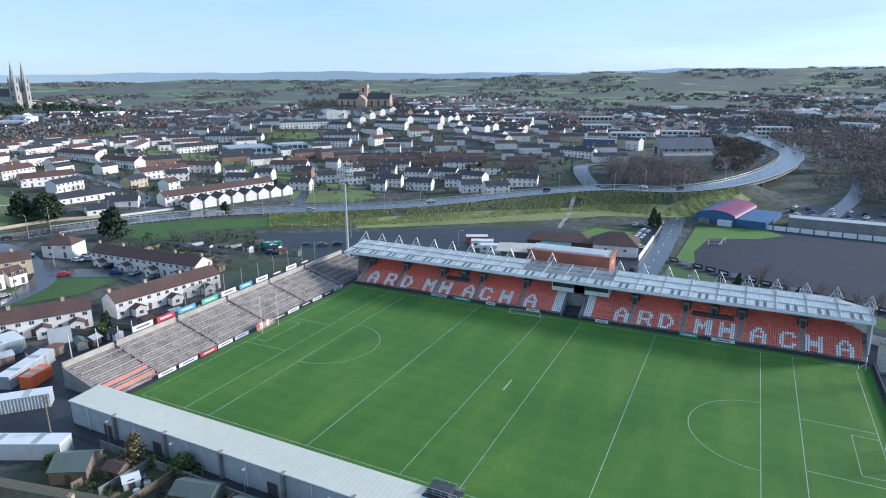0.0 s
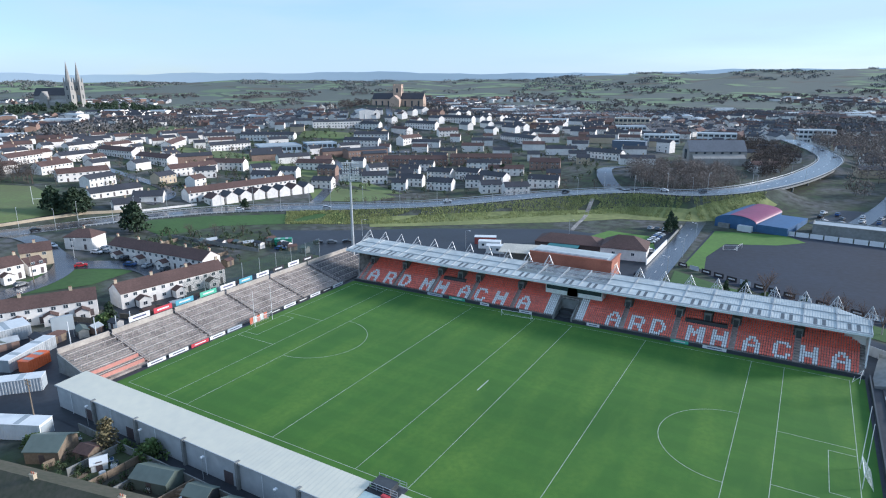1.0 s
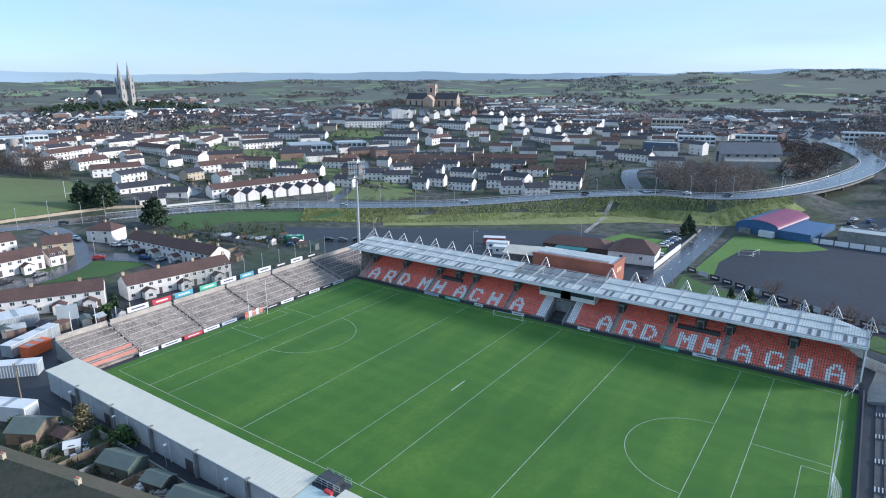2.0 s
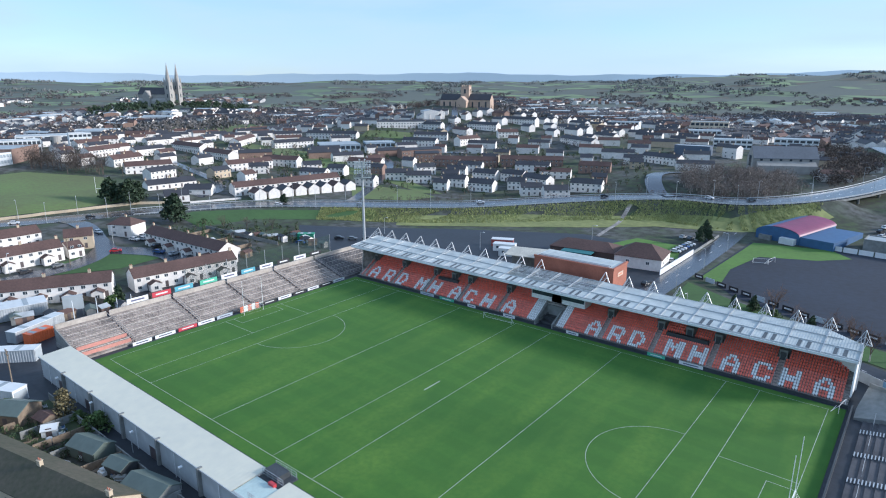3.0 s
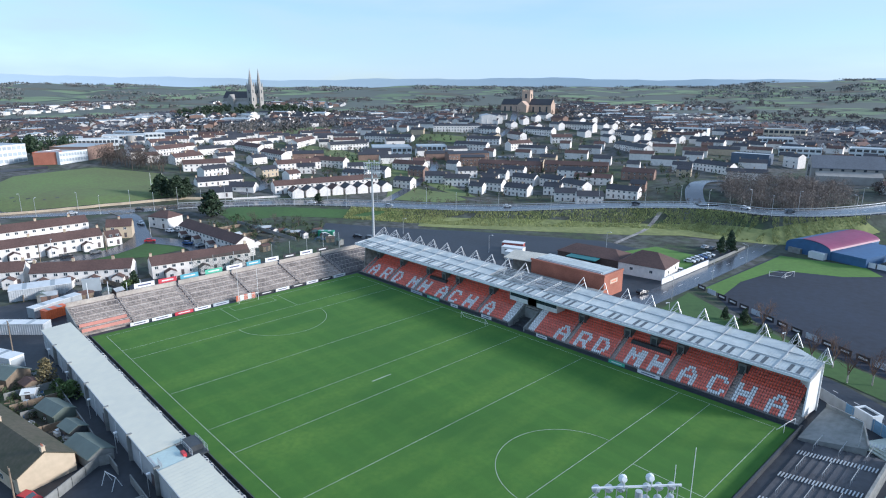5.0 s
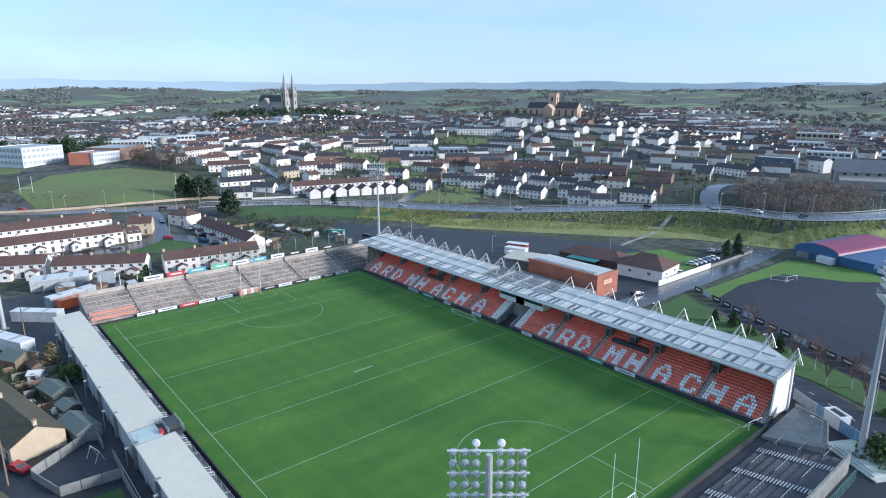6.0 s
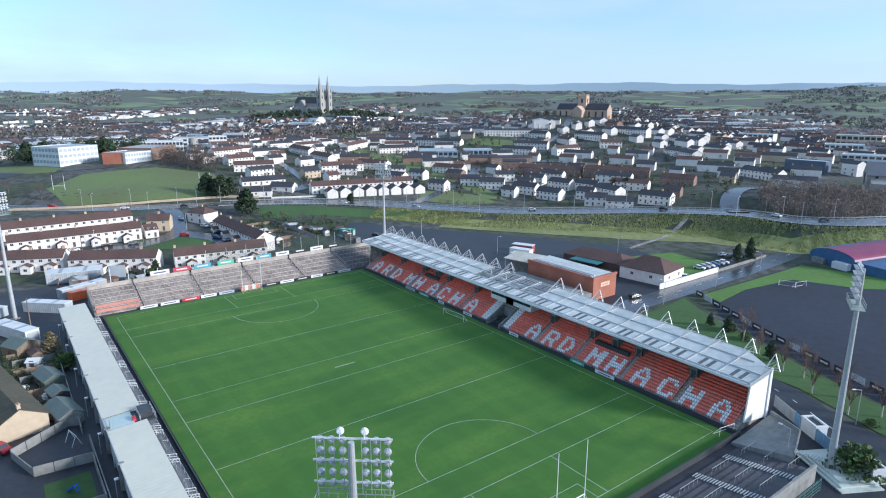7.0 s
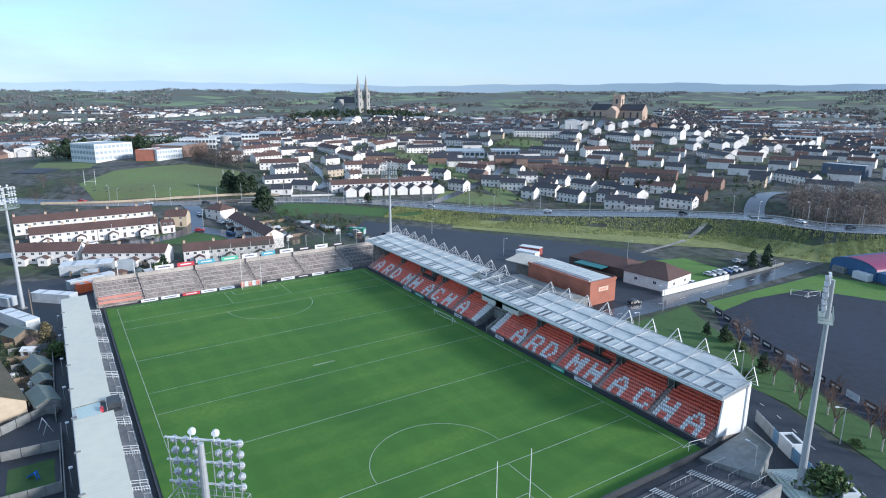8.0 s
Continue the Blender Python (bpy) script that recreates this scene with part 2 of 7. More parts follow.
def part(name, shape, mats, parent=None, label="", m=None):
    """Links a shape, or a mesh that is shared, as one object, under its thing."""
    me = shape.mesh(name, mats) if isinstance(shape, Shape) else shape
    ob = new(name, me)
    if m is not None:
        ob.matrix_basis = m
    if parent is not None:
        ob.parent = parent
    if label:
        tagged(ob, label)
    return ob


def thing(name, label, category, group="", m=None, kind=""):
    ob = tagged(new(name), label, category, group, kind)
    if m is not None:
        ob.matrix_basis = m
    return ob


# ---------------------------------------------------------------- the lie of the land
def bell(x, y, cx, cy, sx, sy, h):
    return h * np.exp(-((x - cx) / sx) ** 2 - ((y - cy) / sy) ** 2)


def smooth(v, lo, hi):
    t = np.clip((v - lo) / (hi - lo), 0, 1)
    return t * t * (3 - 2 * t)


RING = [(-420, -190, 6.0), (-330, -120, 6.0), (-266, -50, 5.6), (-244, -18, 5.4), (-231, 10, 5.2), (-222, 36, 5.0), (-211, 62, 4.8), (-195, 88, 4.6), (-170, 112, 4.2), (-145, 131, 4.0), (-108, 160, 4.2), (-62, 203, 6.6), (-25, 222, 8.8), (8, 224, 9.8), (35, 252, 11.0), (57, 310, 12.2), (70, 390, 13.0), (62, 450, 14.0), (40, 520, 16.0)]


def spline(pts, n=10):
    """A smooth line through the points."""
    p = [np.array(q, float) for q in pts]
    p = [2 * p[0] - p[1]] + p + [2 * p[-1] - p[-2]]
    out = []
    for i in range(1, len(p) - 2):
        for k in range(n):
            t = k / n
            a, b, c, d = p[i - 1], p[i], p[i + 1], p[i + 2]
            out.append(0.5 * (2 * b + (c - a) * t + (2 * a - 5 * b + 4 * c - d) * t * t + (3 * b - a - 3 * c + d) * t ** 3))
    return np.array(out + [p[-2]])


RING_LINE = spline(RING, 12)


def land(x, y):
    """Height of the natural ground."""
    x, y = np.asarray(x, float), np.asarray(y, float)
    away = np.maximum(smooth(-x, 105, 260), np.maximum(smooth(y, 165, 320), np.maximum(smooth(-y, 150, 500), smooth(x, 150, 420))))
    z = 6.5 + 0 * x
    z = z + bell(x, y, -400, 10, 120, 110, 11) + bell(x, y, -470, 180, 170, 120, 8)
    z = z + bell(x, y, -400, 510, 150, 120, 31) + bell(x, y, -380, 345, 70, 40, 8)
    z = z + bell(x, y, -1000, 480, 190, 190, 24) + bell(x, y, -620, 380, 260, 200, 6) + bell(x, y, -170, 430, 170, 110, 8)
    z = z + bell(x, y, 440, 440, 200, 230, 34) + bell(x, y, -100, 760, 300, 250, 8) + bell(x, y, -42, 268, 46, 40, 6.5)
    r = np.hypot(x, y)
    a = np.arctan2(y, x)
    a = np.where(a < -1.57, a + 6.2832, a)
    hills = 74 * smooth(r, 1300, 3800) + smooth(r, 1500, 3200) * (4 * np.sin(a * 11 + 1) + 4 * np.sin(a * 23 + r / 400) + 3 * np.sin(a * 47) + 2 * np.sin(a * 131 + r / 90)) * np.clip(r / 3000, 0, 1.2)
    hills = hills + smooth(r, 1800, 4000) * 55 * smooth(-a, -2.25, -1.35)
    return z * away + hills


def ring_near(x, y):
    """Distance to the ring road's middle line, and its height there."""
    x, y = np.asarray(x, float), np.asarray(y, float)
    d = np.full(x.shape, 1e9)
    z = np.zeros(x.shape)
    for p, q in zip(RING_LINE[:-1], RING_LINE[1:]):
        e = q[:2] - p[:2]
        t = np.clip(((x - p[0]) * e[0] + (y - p[1]) * e[1]) / (e @ e), 0, 1)
        dd = np.hypot(x - p[0] - t * e[0], y - p[1] - t * e[1])
        near = dd < d
        d = np.where(near, dd, d)
        z = np.where(near, p[2] + t * (q[2] - p[2]), z)
    return d, z


def ground_z(x, y):
    """The ground with the ring road's bank, and a gap where the bridge stands."""
    z = land(x, y)
    x, y = np.asarray(x, float), np.asarray(y, float)
    d, rz = ring_near(x, y)
    gap = smooth(y, 255, 268) * (1 - smooth(y, 330, 345)) * smooth(x, 20, 30)
    side = np.clip((d - 8.5) / 19.0, 0, 1)
    bank = rz - 0.12 + (z - rz + 0.12) * side * (2 - side)
    w = (1 - gap) * (d < 27.5)
    return z + (bank - z) * w


# ---------------------------------------------------------------- ground, pitch, roads
def steps(lo, hi, fine_lo, fine_hi, d, grow):
    """Grid lines: even between fine_lo and fine_hi, wider and wider beyond."""
    a = list(np.arange(fine_lo, fine_hi + 0.1, d))
    s = d
    while a[-1] < hi:
        s *= grow
        a.append(min(hi, a[-1] + s))
    s = d
    while a[0] > lo:
        s *= grow
        a.insert(0, max(lo, a[0] - s))
    return np.array(a)


CELL = 6.0
GX, GY = steps(-4300, 2600, -540, 180, CELL, 1.06), steps(-900, 4300, -120, 540, CELL, 1.06)
gx, gy = np.meshgrid(GX, GY)
gzv = ground_z(gx, gy)
nx, ny = len(GX), len(GY)
me = bpy.data.meshes.new("ground")
me.from_pydata([(float(a), float(b), float(c)) for a, b, c in zip(gx.ravel(), gy.ravel(), gzv.ravel())], [],
               [(j * nx + i, j * nx + i + 1, (j + 1) * nx + i + 1, (j + 1) * nx + i) for j in range(ny - 1) for i in range(nx - 1)])
me.materials.append(ground_material())
for poly in me.polygons:
    poly.use_smooth = True
ground = tagged(new("ground", me), "rolling ground with rough winter grass and far fields", "ground", kind="structure")


def gz(x, y):
    """Height of the ground sheet at one place."""
    i = min(max(int(np.searchsorted(GX, x, side="right")) - 1, 0), nx - 2)
    j = min(max(int(np.searchsorted(GY, y, side="right")) - 1, 0), ny - 2)
    u, w = (x - GX[i]) / (GX[i + 1] - GX[i]), (y - GY[j]) / (GY[j + 1] - GY[j])
    return float(gzv[j, i] * (1 - u) * (1 - w) + gzv[j, i + 1] * u * (1 - w) + gzv[j + 1, i] * (1 - u) * w + gzv[j + 1, i + 1] * u * w)


def drape(name, outline, material, label, off=0.08, category="ground", kind="structure"):
    """A patch that follows the ground's own facets, a little above them."""
    b = bmesh.new()
    f = b.faces.new([b.verts.new((x, y, 0)) for x, y in outline])
    if f.normal.z < 0 or (f.normal_update() or f.normal.z) < 0:
        f.normal_flip()
    xs, ys = [p[0] for p in outline], [p[1] for p in outline]
    for lines, lo, hi, ax in ((GX, min(xs), max(xs), 0), (GY, min(ys), max(ys), 1)):
        for v in lines:
            if lo < v < hi:
                co, no = ((v, 0, 0), (1, 0, 0)) if ax == 0 else ((0, v, 0), (0, 1, 0))
                bmesh.ops.bisect_plane(b, geom=b.verts[:] + b.edges[:] + b.faces[:], plane_co=co, plane_no=no)
    co = np.array([v.co[:2] for v in b.verts])
    i = np.clip(np.searchsorted(GX, co[:, 0], side="right") - 1, 0, nx - 2)
    j = np.clip(np.searchsorted(GY, co[:, 1], side="right") - 1, 0, ny - 2)
    u, w = (co[:, 0] - GX[i]) / (GX[i + 1] - GX[i]), (co[:, 1] - GY[j]) / (GY[j + 1] - GY[j])
    z = gzv[j, i] * (1 - u) * (1 - w) + gzv[j, i + 1] * u * (1 - w) + gzv[j + 1, i] * (1 - u) * w + gzv[j + 1, i + 1] * u * w
    for v, h in zip(b.verts, z):
        v.co.z = h + off
    m = bpy.data.meshes.new(name)
    b.to_mesh(m)
    b.free()
    m.materials.append(material)
    return tagged(new(name, m), label, category, kind=kind)


def ribbon(name, line, width, material, label, off=0.1, parent=None, category="road", z_own=False, thick=0.0):
    """A road or path along a line; z_own: the line brings its own heights."""
    p = np.array(line, float)
    d = np.gradient(p[:, :2], axis=0)
    d /= np.linalg.norm(d, axis=1)[:, None]
    nrm = np.stack([-d[:, 1], d[:, 0]], 1)
    k = max(2, int(width / 4) + 1)
    s = Shape()
    pts = []
    for q, m in zip(p, nrm):
        row = []
        for t in np.linspace(-width / 2, width / 2, k):
            x, y = q[0] + m[0] * t, q[1] + m[1] * t
            row.append((x, y, (q[2] if z_own else gz(x, y)) + off))
        pts.append(row)
    for a, b in zip(pts[:-1], pts[1:]):
        for i in range(k - 1):
            s.face((a[i + 1], a[i], b[i], b[i + 1]))
    if thick:
        for a, b in zip(pts[:-1], pts[1:]):
            for i in (0, k - 1):
                lo_a, lo_b = (*a[i][:2], a[i][2] - thick), (*b[i][:2], b[i][2] - thick)
                s.face((a[i], b[i], lo_b, lo_a))
            s.face((*[(x, y, z - thick) for x, y, z in (a[0], a[-1])], *[(x, y, z - thick) for x, y, z in (b[-1], b[0])]))
    ob = part(name, s, material, parent)
    if parent is None:
        tagged(ob, label, category, kind="structure")
    return ob


# the stadium's apron, the car park behind the stand and the streets round it
drape("pavement", [(-130, 62), (-95, 62), (15, 62), (15, 150), (-40, 152), (-95, 122), (-150, 80)], asphalt, "dark asphalt car park behind the stand", 0.06, "car park")
drape("pavement", [(-118, -78), (-72, -78), (-72, 62), (-96, 62), (-118, 10)], asphalt, "dark asphalt yard behind the terrace", 0.05, "yard")
drape("pavement", [(-72, -66), (110, -62), (125, 66), (15, 66), (15, 62), (-72, 62)], asphalt, "asphalt apron round the pitch", 0.05, "pavement")
s = Shape()
s.box(-73.0, 73.5, -44.2, 43.2, -0.2, 0.12)
pitch = part("pitch", s, pitch_material())
tagged(pitch, "mown green grass playing field with white lines", "pitch", kind="structure")
L2, W2 = 70.5, 41.2
LZ = 0.128


def pitch_line(pts, width=0.12):
    q = Shape()
    p = [Vector((x, y, LZ)) for x, y in pts]
    for a, b in zip(p[:-1], p[1:]):
        d = (b - a).normalized()
        n2 = Vector((-d.y, d.x, 0)) * width / 2
        q.face((a - n2, b - n2, b + n2, a + n2))
    return part("pitch_line", q, line_paint, pitch)


for x in (-L2, -L2 + 13, -L2 + 20, -L2 + 45, -L2 + 65, L2 - 65, L2 - 45, L2 - 20, L2 - 13, L2):
    pitch_line([(x, -W2), (x, W2)])
for y in (-W2, W2):
    pitch_line([(-L2, y), (L2, y)])
pitch_line([(-0.2, -5), (-0.2, 0.5)], 0.3)
for sgn in (-1, 1):
    for y in (-9.5, 9.5):
        pitch_line([(sgn * L2, y), (sgn * (L2 - 13), y)])
    pitch_line([(sgn * L2, -7), (sgn * (L2 - 4.5), -7), (sgn * (L2 - 4.5), 7), (sgn * L2, 7)])
    pitch_line([(sgn * (L2 - 20 - 13 * math.sin(a)), 13 * math.cos(a)) for a in np.linspace(0, math.pi, 33)])

ring_road = ribbon("road", RING_LINE, 15.0, asphalt_wet, "damp asphalt ring road on a bank", 0.12, z_own=True, thick=0.5)
for side in (-7.0, 7.0):
    p = RING_LINE
    d = np.gradient(p[:, :2], axis=0)
    d /= np.linalg.norm(d, axis=1)[:, None]
    ribbon("edge_line", np.column_stack([p[:, 0] - d[:, 1] * side, p[:, 1] + d[:, 0] * side, p[:, 2]]), 0.3, road_paint, "", 0.14, ring_road, z_own=True)
for k in range(4, len(RING_LINE) - 2, 2):
    a, c = RING_LINE[k], RING_LINE[k] * 0.55 + RING_LINE[k + 1] * 0.45
    ribbon("centre_line", [a, c], 0.3, road_paint, "", 0.14, ring_road, z_own=True)

LANE = spline([(13.5, 66, 0), (14, 90, 0), (14.5, 120, 0), (14.5, 160, 0), (14, 198, 0)], 6)
lane_road = ribbon("road", LANE, 8.5, asphalt_wet, "damp asphalt lane beside the club house", 0.09)
for k in range(1, len(LANE) - 1, 2):
    ribbon("centre_line", [LANE[k], LANE[k] * 0.5 + LANE[k + 1] * 0.5], 0.2, road_paint, "", 0.12, lane_road)
STREET = spline([(14, 66, 0), (40, 70, 0), (66, 70, 0), (86, 60, 0), (112, 44, 0), (150, 20, 0)], 8)
stand_street = ribbon("road", STREET, 9.0, asphalt, "dark asphalt street behind the stand", 0.1)
for k in range(1, len(STREET) - 1, 2):
    ribbon("centre_line", [STREET[k], STREET[k] * 0.5 + STREET[k + 1] * 0.5], 0.2, road_paint, "", 0.13, stand_street)

# verge and the gravel training ground beyond its boards
drape("grass_verge", [(20, 110), (22, 80), (48, 76), (72, 74), (92, 66), (120, 52), (128, 64), (96, 76), (74, 84), (54, 92), (35, 101)], lawn, "strip of grass with young trees beside the street", 0.11, "grass")
drape("training_ground", [(21, 122), (36, 104), (56, 93.5), (76, 84.5), (98, 77), (140, 66), (150, 180), (98, 182), (52, 188), (23, 182)], gravel, "dark gravel training ground with puddled patches", 0.05, "training ground")
drape("grass_verge", [(21.5, 119), (29, 116), (27, 135), (31, 160), (50, 168), (60, 178), (52, 187), (24, 182)], mat("bright_grass", (0.11, 0.215, 0.035), 0.95, scale=0.6, coarse=0.06, bump=0.3, dark=(0.08, 0.155, 0.03)), "bright grass corner of the training ground", 0.1, "grass")
drape("grass_verge", [(-26, 134), (8, 134), (2, 158), (-18, 160)], MATS["bright_grass"], "small lawn behind the club house", 0.1, "grass")

# ---------------------------------------------------------------- the covered stand
SEAT_Y0, ROW_D, ROW_H, ROWS_N, SEAT_Z0 = 44.6, 0.72, 0.44, 15, 0.7
AISLES = [-70.3, -56.9, -42.9, -28.9, -14.4, 18.0, 31.6, 45.5, 59.6]
EDGES = [-72.6] + AISLES[:5] + [-1.0, 4.4] + AISLES[5:] + [73.0]
BLOCKS = [(a + 0.65, b - 0.65) for a, b in zip(EDGES[:-1], EDGES[1:]) if (a, b) != (-1.0, 4.4)]
HUTCHES = AISLES + [-35.4, 38.7]
stand = thing("grandstand", "long covered stand with orange-red seats and a pale metal roof", "grandstand")


def row_y(i):
    return SEAT_Y0 + i * ROW_D


def row_z(i):
    return SEAT_Z0 + i * ROW_H


for i in range(ROWS_N):
    for a, b in ([(-73.0, -1.4), (4.4, 73.4)] if i < 9 else [(-73.0, 73.4)]):
        s = Shape()
        s.box(a, b, row_y(i), row_y(ROWS_N - 1) + 1.4, row_z(i) - (ROW_H if i else 0.7), row_z(i))
        part("deck_step", s, concrete, stand)
s = Shape()
for a, b in ((-73.2, -1.4), (4.4, 73.6)):
    s.box(a, b, 44.0, 44.3, 0, 0.72)
part("front_wall", s, dark_metal, stand, "dark low wall along the front")
s = Shape()
s.box(-73.4, 73.6, 55.7, 56.1, 0, 9.9)
part("back_wall", s, white_paint, stand)
for x in (-73.4, 73.4):
    s = Shape()
    pts = [(46.6, 1.6), (56.1, 0.0), (56.1, 10.6), (47.6, 9.7)]
    s.prism(pts, lambda u, z: (x, u, z), lambda u, z: (x + 0.3, u, z))
    part("end_wall", s, white_paint if x > 0 else concrete, stand, "white end wall" if x > 0 else "")
# tunnel between the two halves
s = Shape()
for a, b in ((-1.4, -1.0), (4.0, 4.4)):
    s.prism([(44.0, 0), (51.2, 0), (51.2, row_z(9)), (44.0, 1.3)], lambda u, z: (a, u, z), lambda u, z: (b, u, z))
s.box(-1.0, 4.0, 50.6, 51.0, 0, 4.2)
part("tunnel_wall", s, concrete_mid, stand)
s = Shape()
s.box(-0.8, 3.8, 46.2, 50.6, 0.05, 0.6)
s.box(-0.8, 3.8, 48.2, 50.6, 0.6, 1.4)
part("tunnel_steps", s, dark_metal, stand)
for x in (-0.3, 3.3):
    s = Shape()
    for y in (45.0, 47.5, 50.0):
        s.tube((x, y, 0.4), (x, y, 2.2), 0.05, n=6)
    s.beam((x, 45, 1.7), (x, 50, 2.2), 0.07)
    part("handrail", s, dark_metal, stand)

# aisles in the deck, paler steps, with exit hutches at their heads
for x in AISLES:
    for i in range(ROWS_N):
        s = Shape()
        s.box(x - 0.6, x + 0.6, row_y(i) - 0.36, row_y(i), row_z(i) - ROW_H, row_z(i) - ROW_H / 2)
        s.box(x - 0.6, x + 0.6, row_y(i) + 0.002, row_y(i) + 0.36, row_z(i), row_z(i) + 0.02)
        part("aisle_step", s, mat("tan_concrete", (0.38, 0.31, 0.27), 0.9, var=0.2), stand)
    for dx in (-0.6, 0.6):
        s = Shape()
        s.beam((x + dx, row_y(0), row_z(0) + 0.95), (x + dx, row_y(9), row_z(9) + 0.95), 0.045)
        for i in (0, 3, 6, 9):
            s.beam((x + dx, row_y(i), row_z(i)), (x + dx, row_y(i), row_z(i) + 0.95), 0.05)
        part("handrail", s, steel, stand)
for x in HUTCHES:
    s = Shape()
    s.box(x - 1.0, x + 1.0, row_y(9), row_y(9) + 0.2, row_z(8), row_z(9) + 2.1)
    for d in (-1.0, 0.85):
        s.box(x + d, x + d + 0.15, row_y(9), row_y(12), row_z(8), row_z(9) + 2.1)
    s.box(x - 1.0, x + 1.0, row_y(9), row_y(12), row_z(9) + 2.1, row_z(9) + 2.25)
    hut = part("exit_hutch", s, concrete_mid, stand)
    s = Shape()
    s.box(x - 0.6, x + 0.6, row_y(9) - 0.03, row_y(9) - 0.002, row_z(8) + 0.1, row_z(9) + 1.7)
    part("doorway", s, dark_metal, hut)
for a, b in ((-40.8, -33.0), (33.6, 43.6)):
    s = Shape()
    s.box(a, b, row_y(7) + 0.1, row_y(8) + 0.2, row_z(7), row_z(8) + 0.75)
    part("bench_wall", s, dark_metal, stand, "dark low wall between two seat banks")
for a, b in ((-3.6, 2.4), (3.0, 9.4)):
    s = Shape()
    s.box(a - 2.2, b + 1.6, 49.6, 55.6, row_z(11) + 0.2, 9.2)
    box = part("press_box", s, white_paint, stand, "white boxed room under the roof")
    s = Shape()
    s.box(a - 2.0, b + 1.4, 49.56, 49.59, 7.0, 8.6)
    part("window_strip", s, glass, box)

# seats: letters are spelt by white seats
FONT = {"A": "0011100 0110110 1100011 1111111 1100011 1100011", "R": "1111110 1100011 1100011 1111110 1100110 1100011", "D": "1111100 1100110 1100011 1100011 1100110 1111100",
        "M": "1100011 1110111 1111111 1101011 1100011 1100011", "H": "1100011 1100011 1111111 1111111 1100011 1100011", "C": "0111110 1100011 1100000 1100000 1100011 0111110"}
PLACES = list(zip("ARDMHACHA", (-66.6, -60.0, -53.9, -45.6, -39.6, -31.6, -25.6, -19.2, -11.2))) + list(zip("ARDMHACHA", (15.2, 21.6, 27.4, 36.6, 42.6, 49.8, 56.2, 62.2, 68.8)))
LETTER_W, LETTER_ROWS = 3.9, 6
SEAT_W = 0.54


def is_white(x, i):
    if -4.4 < x < -1.9 or 4.8 < x < 7.2:
        return i < 12
    k = i
    if 0 <= k < LETTER_ROWS:
        for ch, cx in PLACES:
            u = (x - cx) / LETTER_W + 0.5
            if 0 <= u < 1:
                glyph = FONT[ch].split()[LETTER_ROWS - 1 - k]
                return glyph[int(u * len(glyph))] == "1"
    return False


seat = Shape()
seat.box(-0.21, 0.21, -0.05, 0.33, 0.36, 0.42)
seat.solid([(-0.21, 0.33, 0.40), (0.21, 0.33, 0.40), (0.21, 0.43, 0.80), (-0.21, 0.43, 0.80), (-0.21, 0.38, 0.38), (0.21, 0.38, 0.38), (0.21, 0.48, 0.80), (-0.21, 0.48, 0.80)],
           ((0, 1, 2, 3), (5, 4, 7, 6), (3, 2, 6, 7), (0, 3, 7, 4), (1, 5, 6, 2)))
seat.box(-0.06, 0.06, 0.15, 0.4, 0.0, 0.36)
# the lower seven rows get a lighter red than the rows above
seat_lighter = mat("faded_red_plastic", (0.80, 0.21, 0.15), 0.5, var=0.22, scale=0.7, island=0.14)
SEAT_LOOK = {"red": ("orange-red plastic seats under the roof", seat_red), "faded": ("weather-faded red plastic seats in the lower rows", seat_lighter), "white": ("white plastic seats that spell letters", seat_white)}
seat_mesh = {k: seat.mesh("seat_" + k, v[1]) for k, v in SEAT_LOOK.items()}
rest = {k: Shape() for k in SEAT_LOOK}
single = 0
for a, b in BLOCKS:
    n = int((b - a) / SEAT_W)
    for i in range(ROWS_N):
        for k in range(n):
            x = a + (k + 0.5) * (b - a) / n
            if (-41.2 < x < -32.6 or 33.2 < x < 44.0) and i in (7, 8):
                continue
            if i > 8 and any(abs(x - h) < 1.2 for h in HUTCHES):
                continue
            if i > 10 and -5.8 < x < 11.2:
                continue
            if i > 13.2 - (x - 67) * 0.52 and x > 66:
                continue
            w = "white" if is_white(x, i) else ("faded" if i < 7 else "red")
            if a > 60 and single < 290:
                single += 1
                part("seat", seat_mesh[w], None, stand, "", pose(x, row_y(i) + 0.1, row_z(i)))
            else:
                ox, oy, oz = x, row_y(i) + 0.1, row_z(i)
                rest[w].solid([(p[0] + ox, p[1] + oy, p[2] + oz) for p in seat.v], seat.f)
for w, (lb, mt) in SEAT_LOOK.items():
    tagged(part(w + "_seating", rest[w], mt, stand, lb), kind="stuff")
# wall that cuts the back corner off under the roof
s = Shape()
s.beam((66.4, 55.6, 7.6), (73.3, 51.6, 7.6), 0.2, 4.6)
part("corner_wall", s, white_paint, stand, "white slanting wall at the back corner")

# roof: sheets between the rafters, dark rooflights near the front, tripod trusses behind
RF, RB, ZF, ZB = 46.6, 60.0, 9.75, 11.0
BAY = 6.92
N_BAY = 22
X0 = -78.4


def roof_z(y):
    return ZF + (ZB - ZF) * (y - RF) / (RB - RF)


def back_at(x):
    return RB if x < 66 else RB - (x - 66) * 0.62


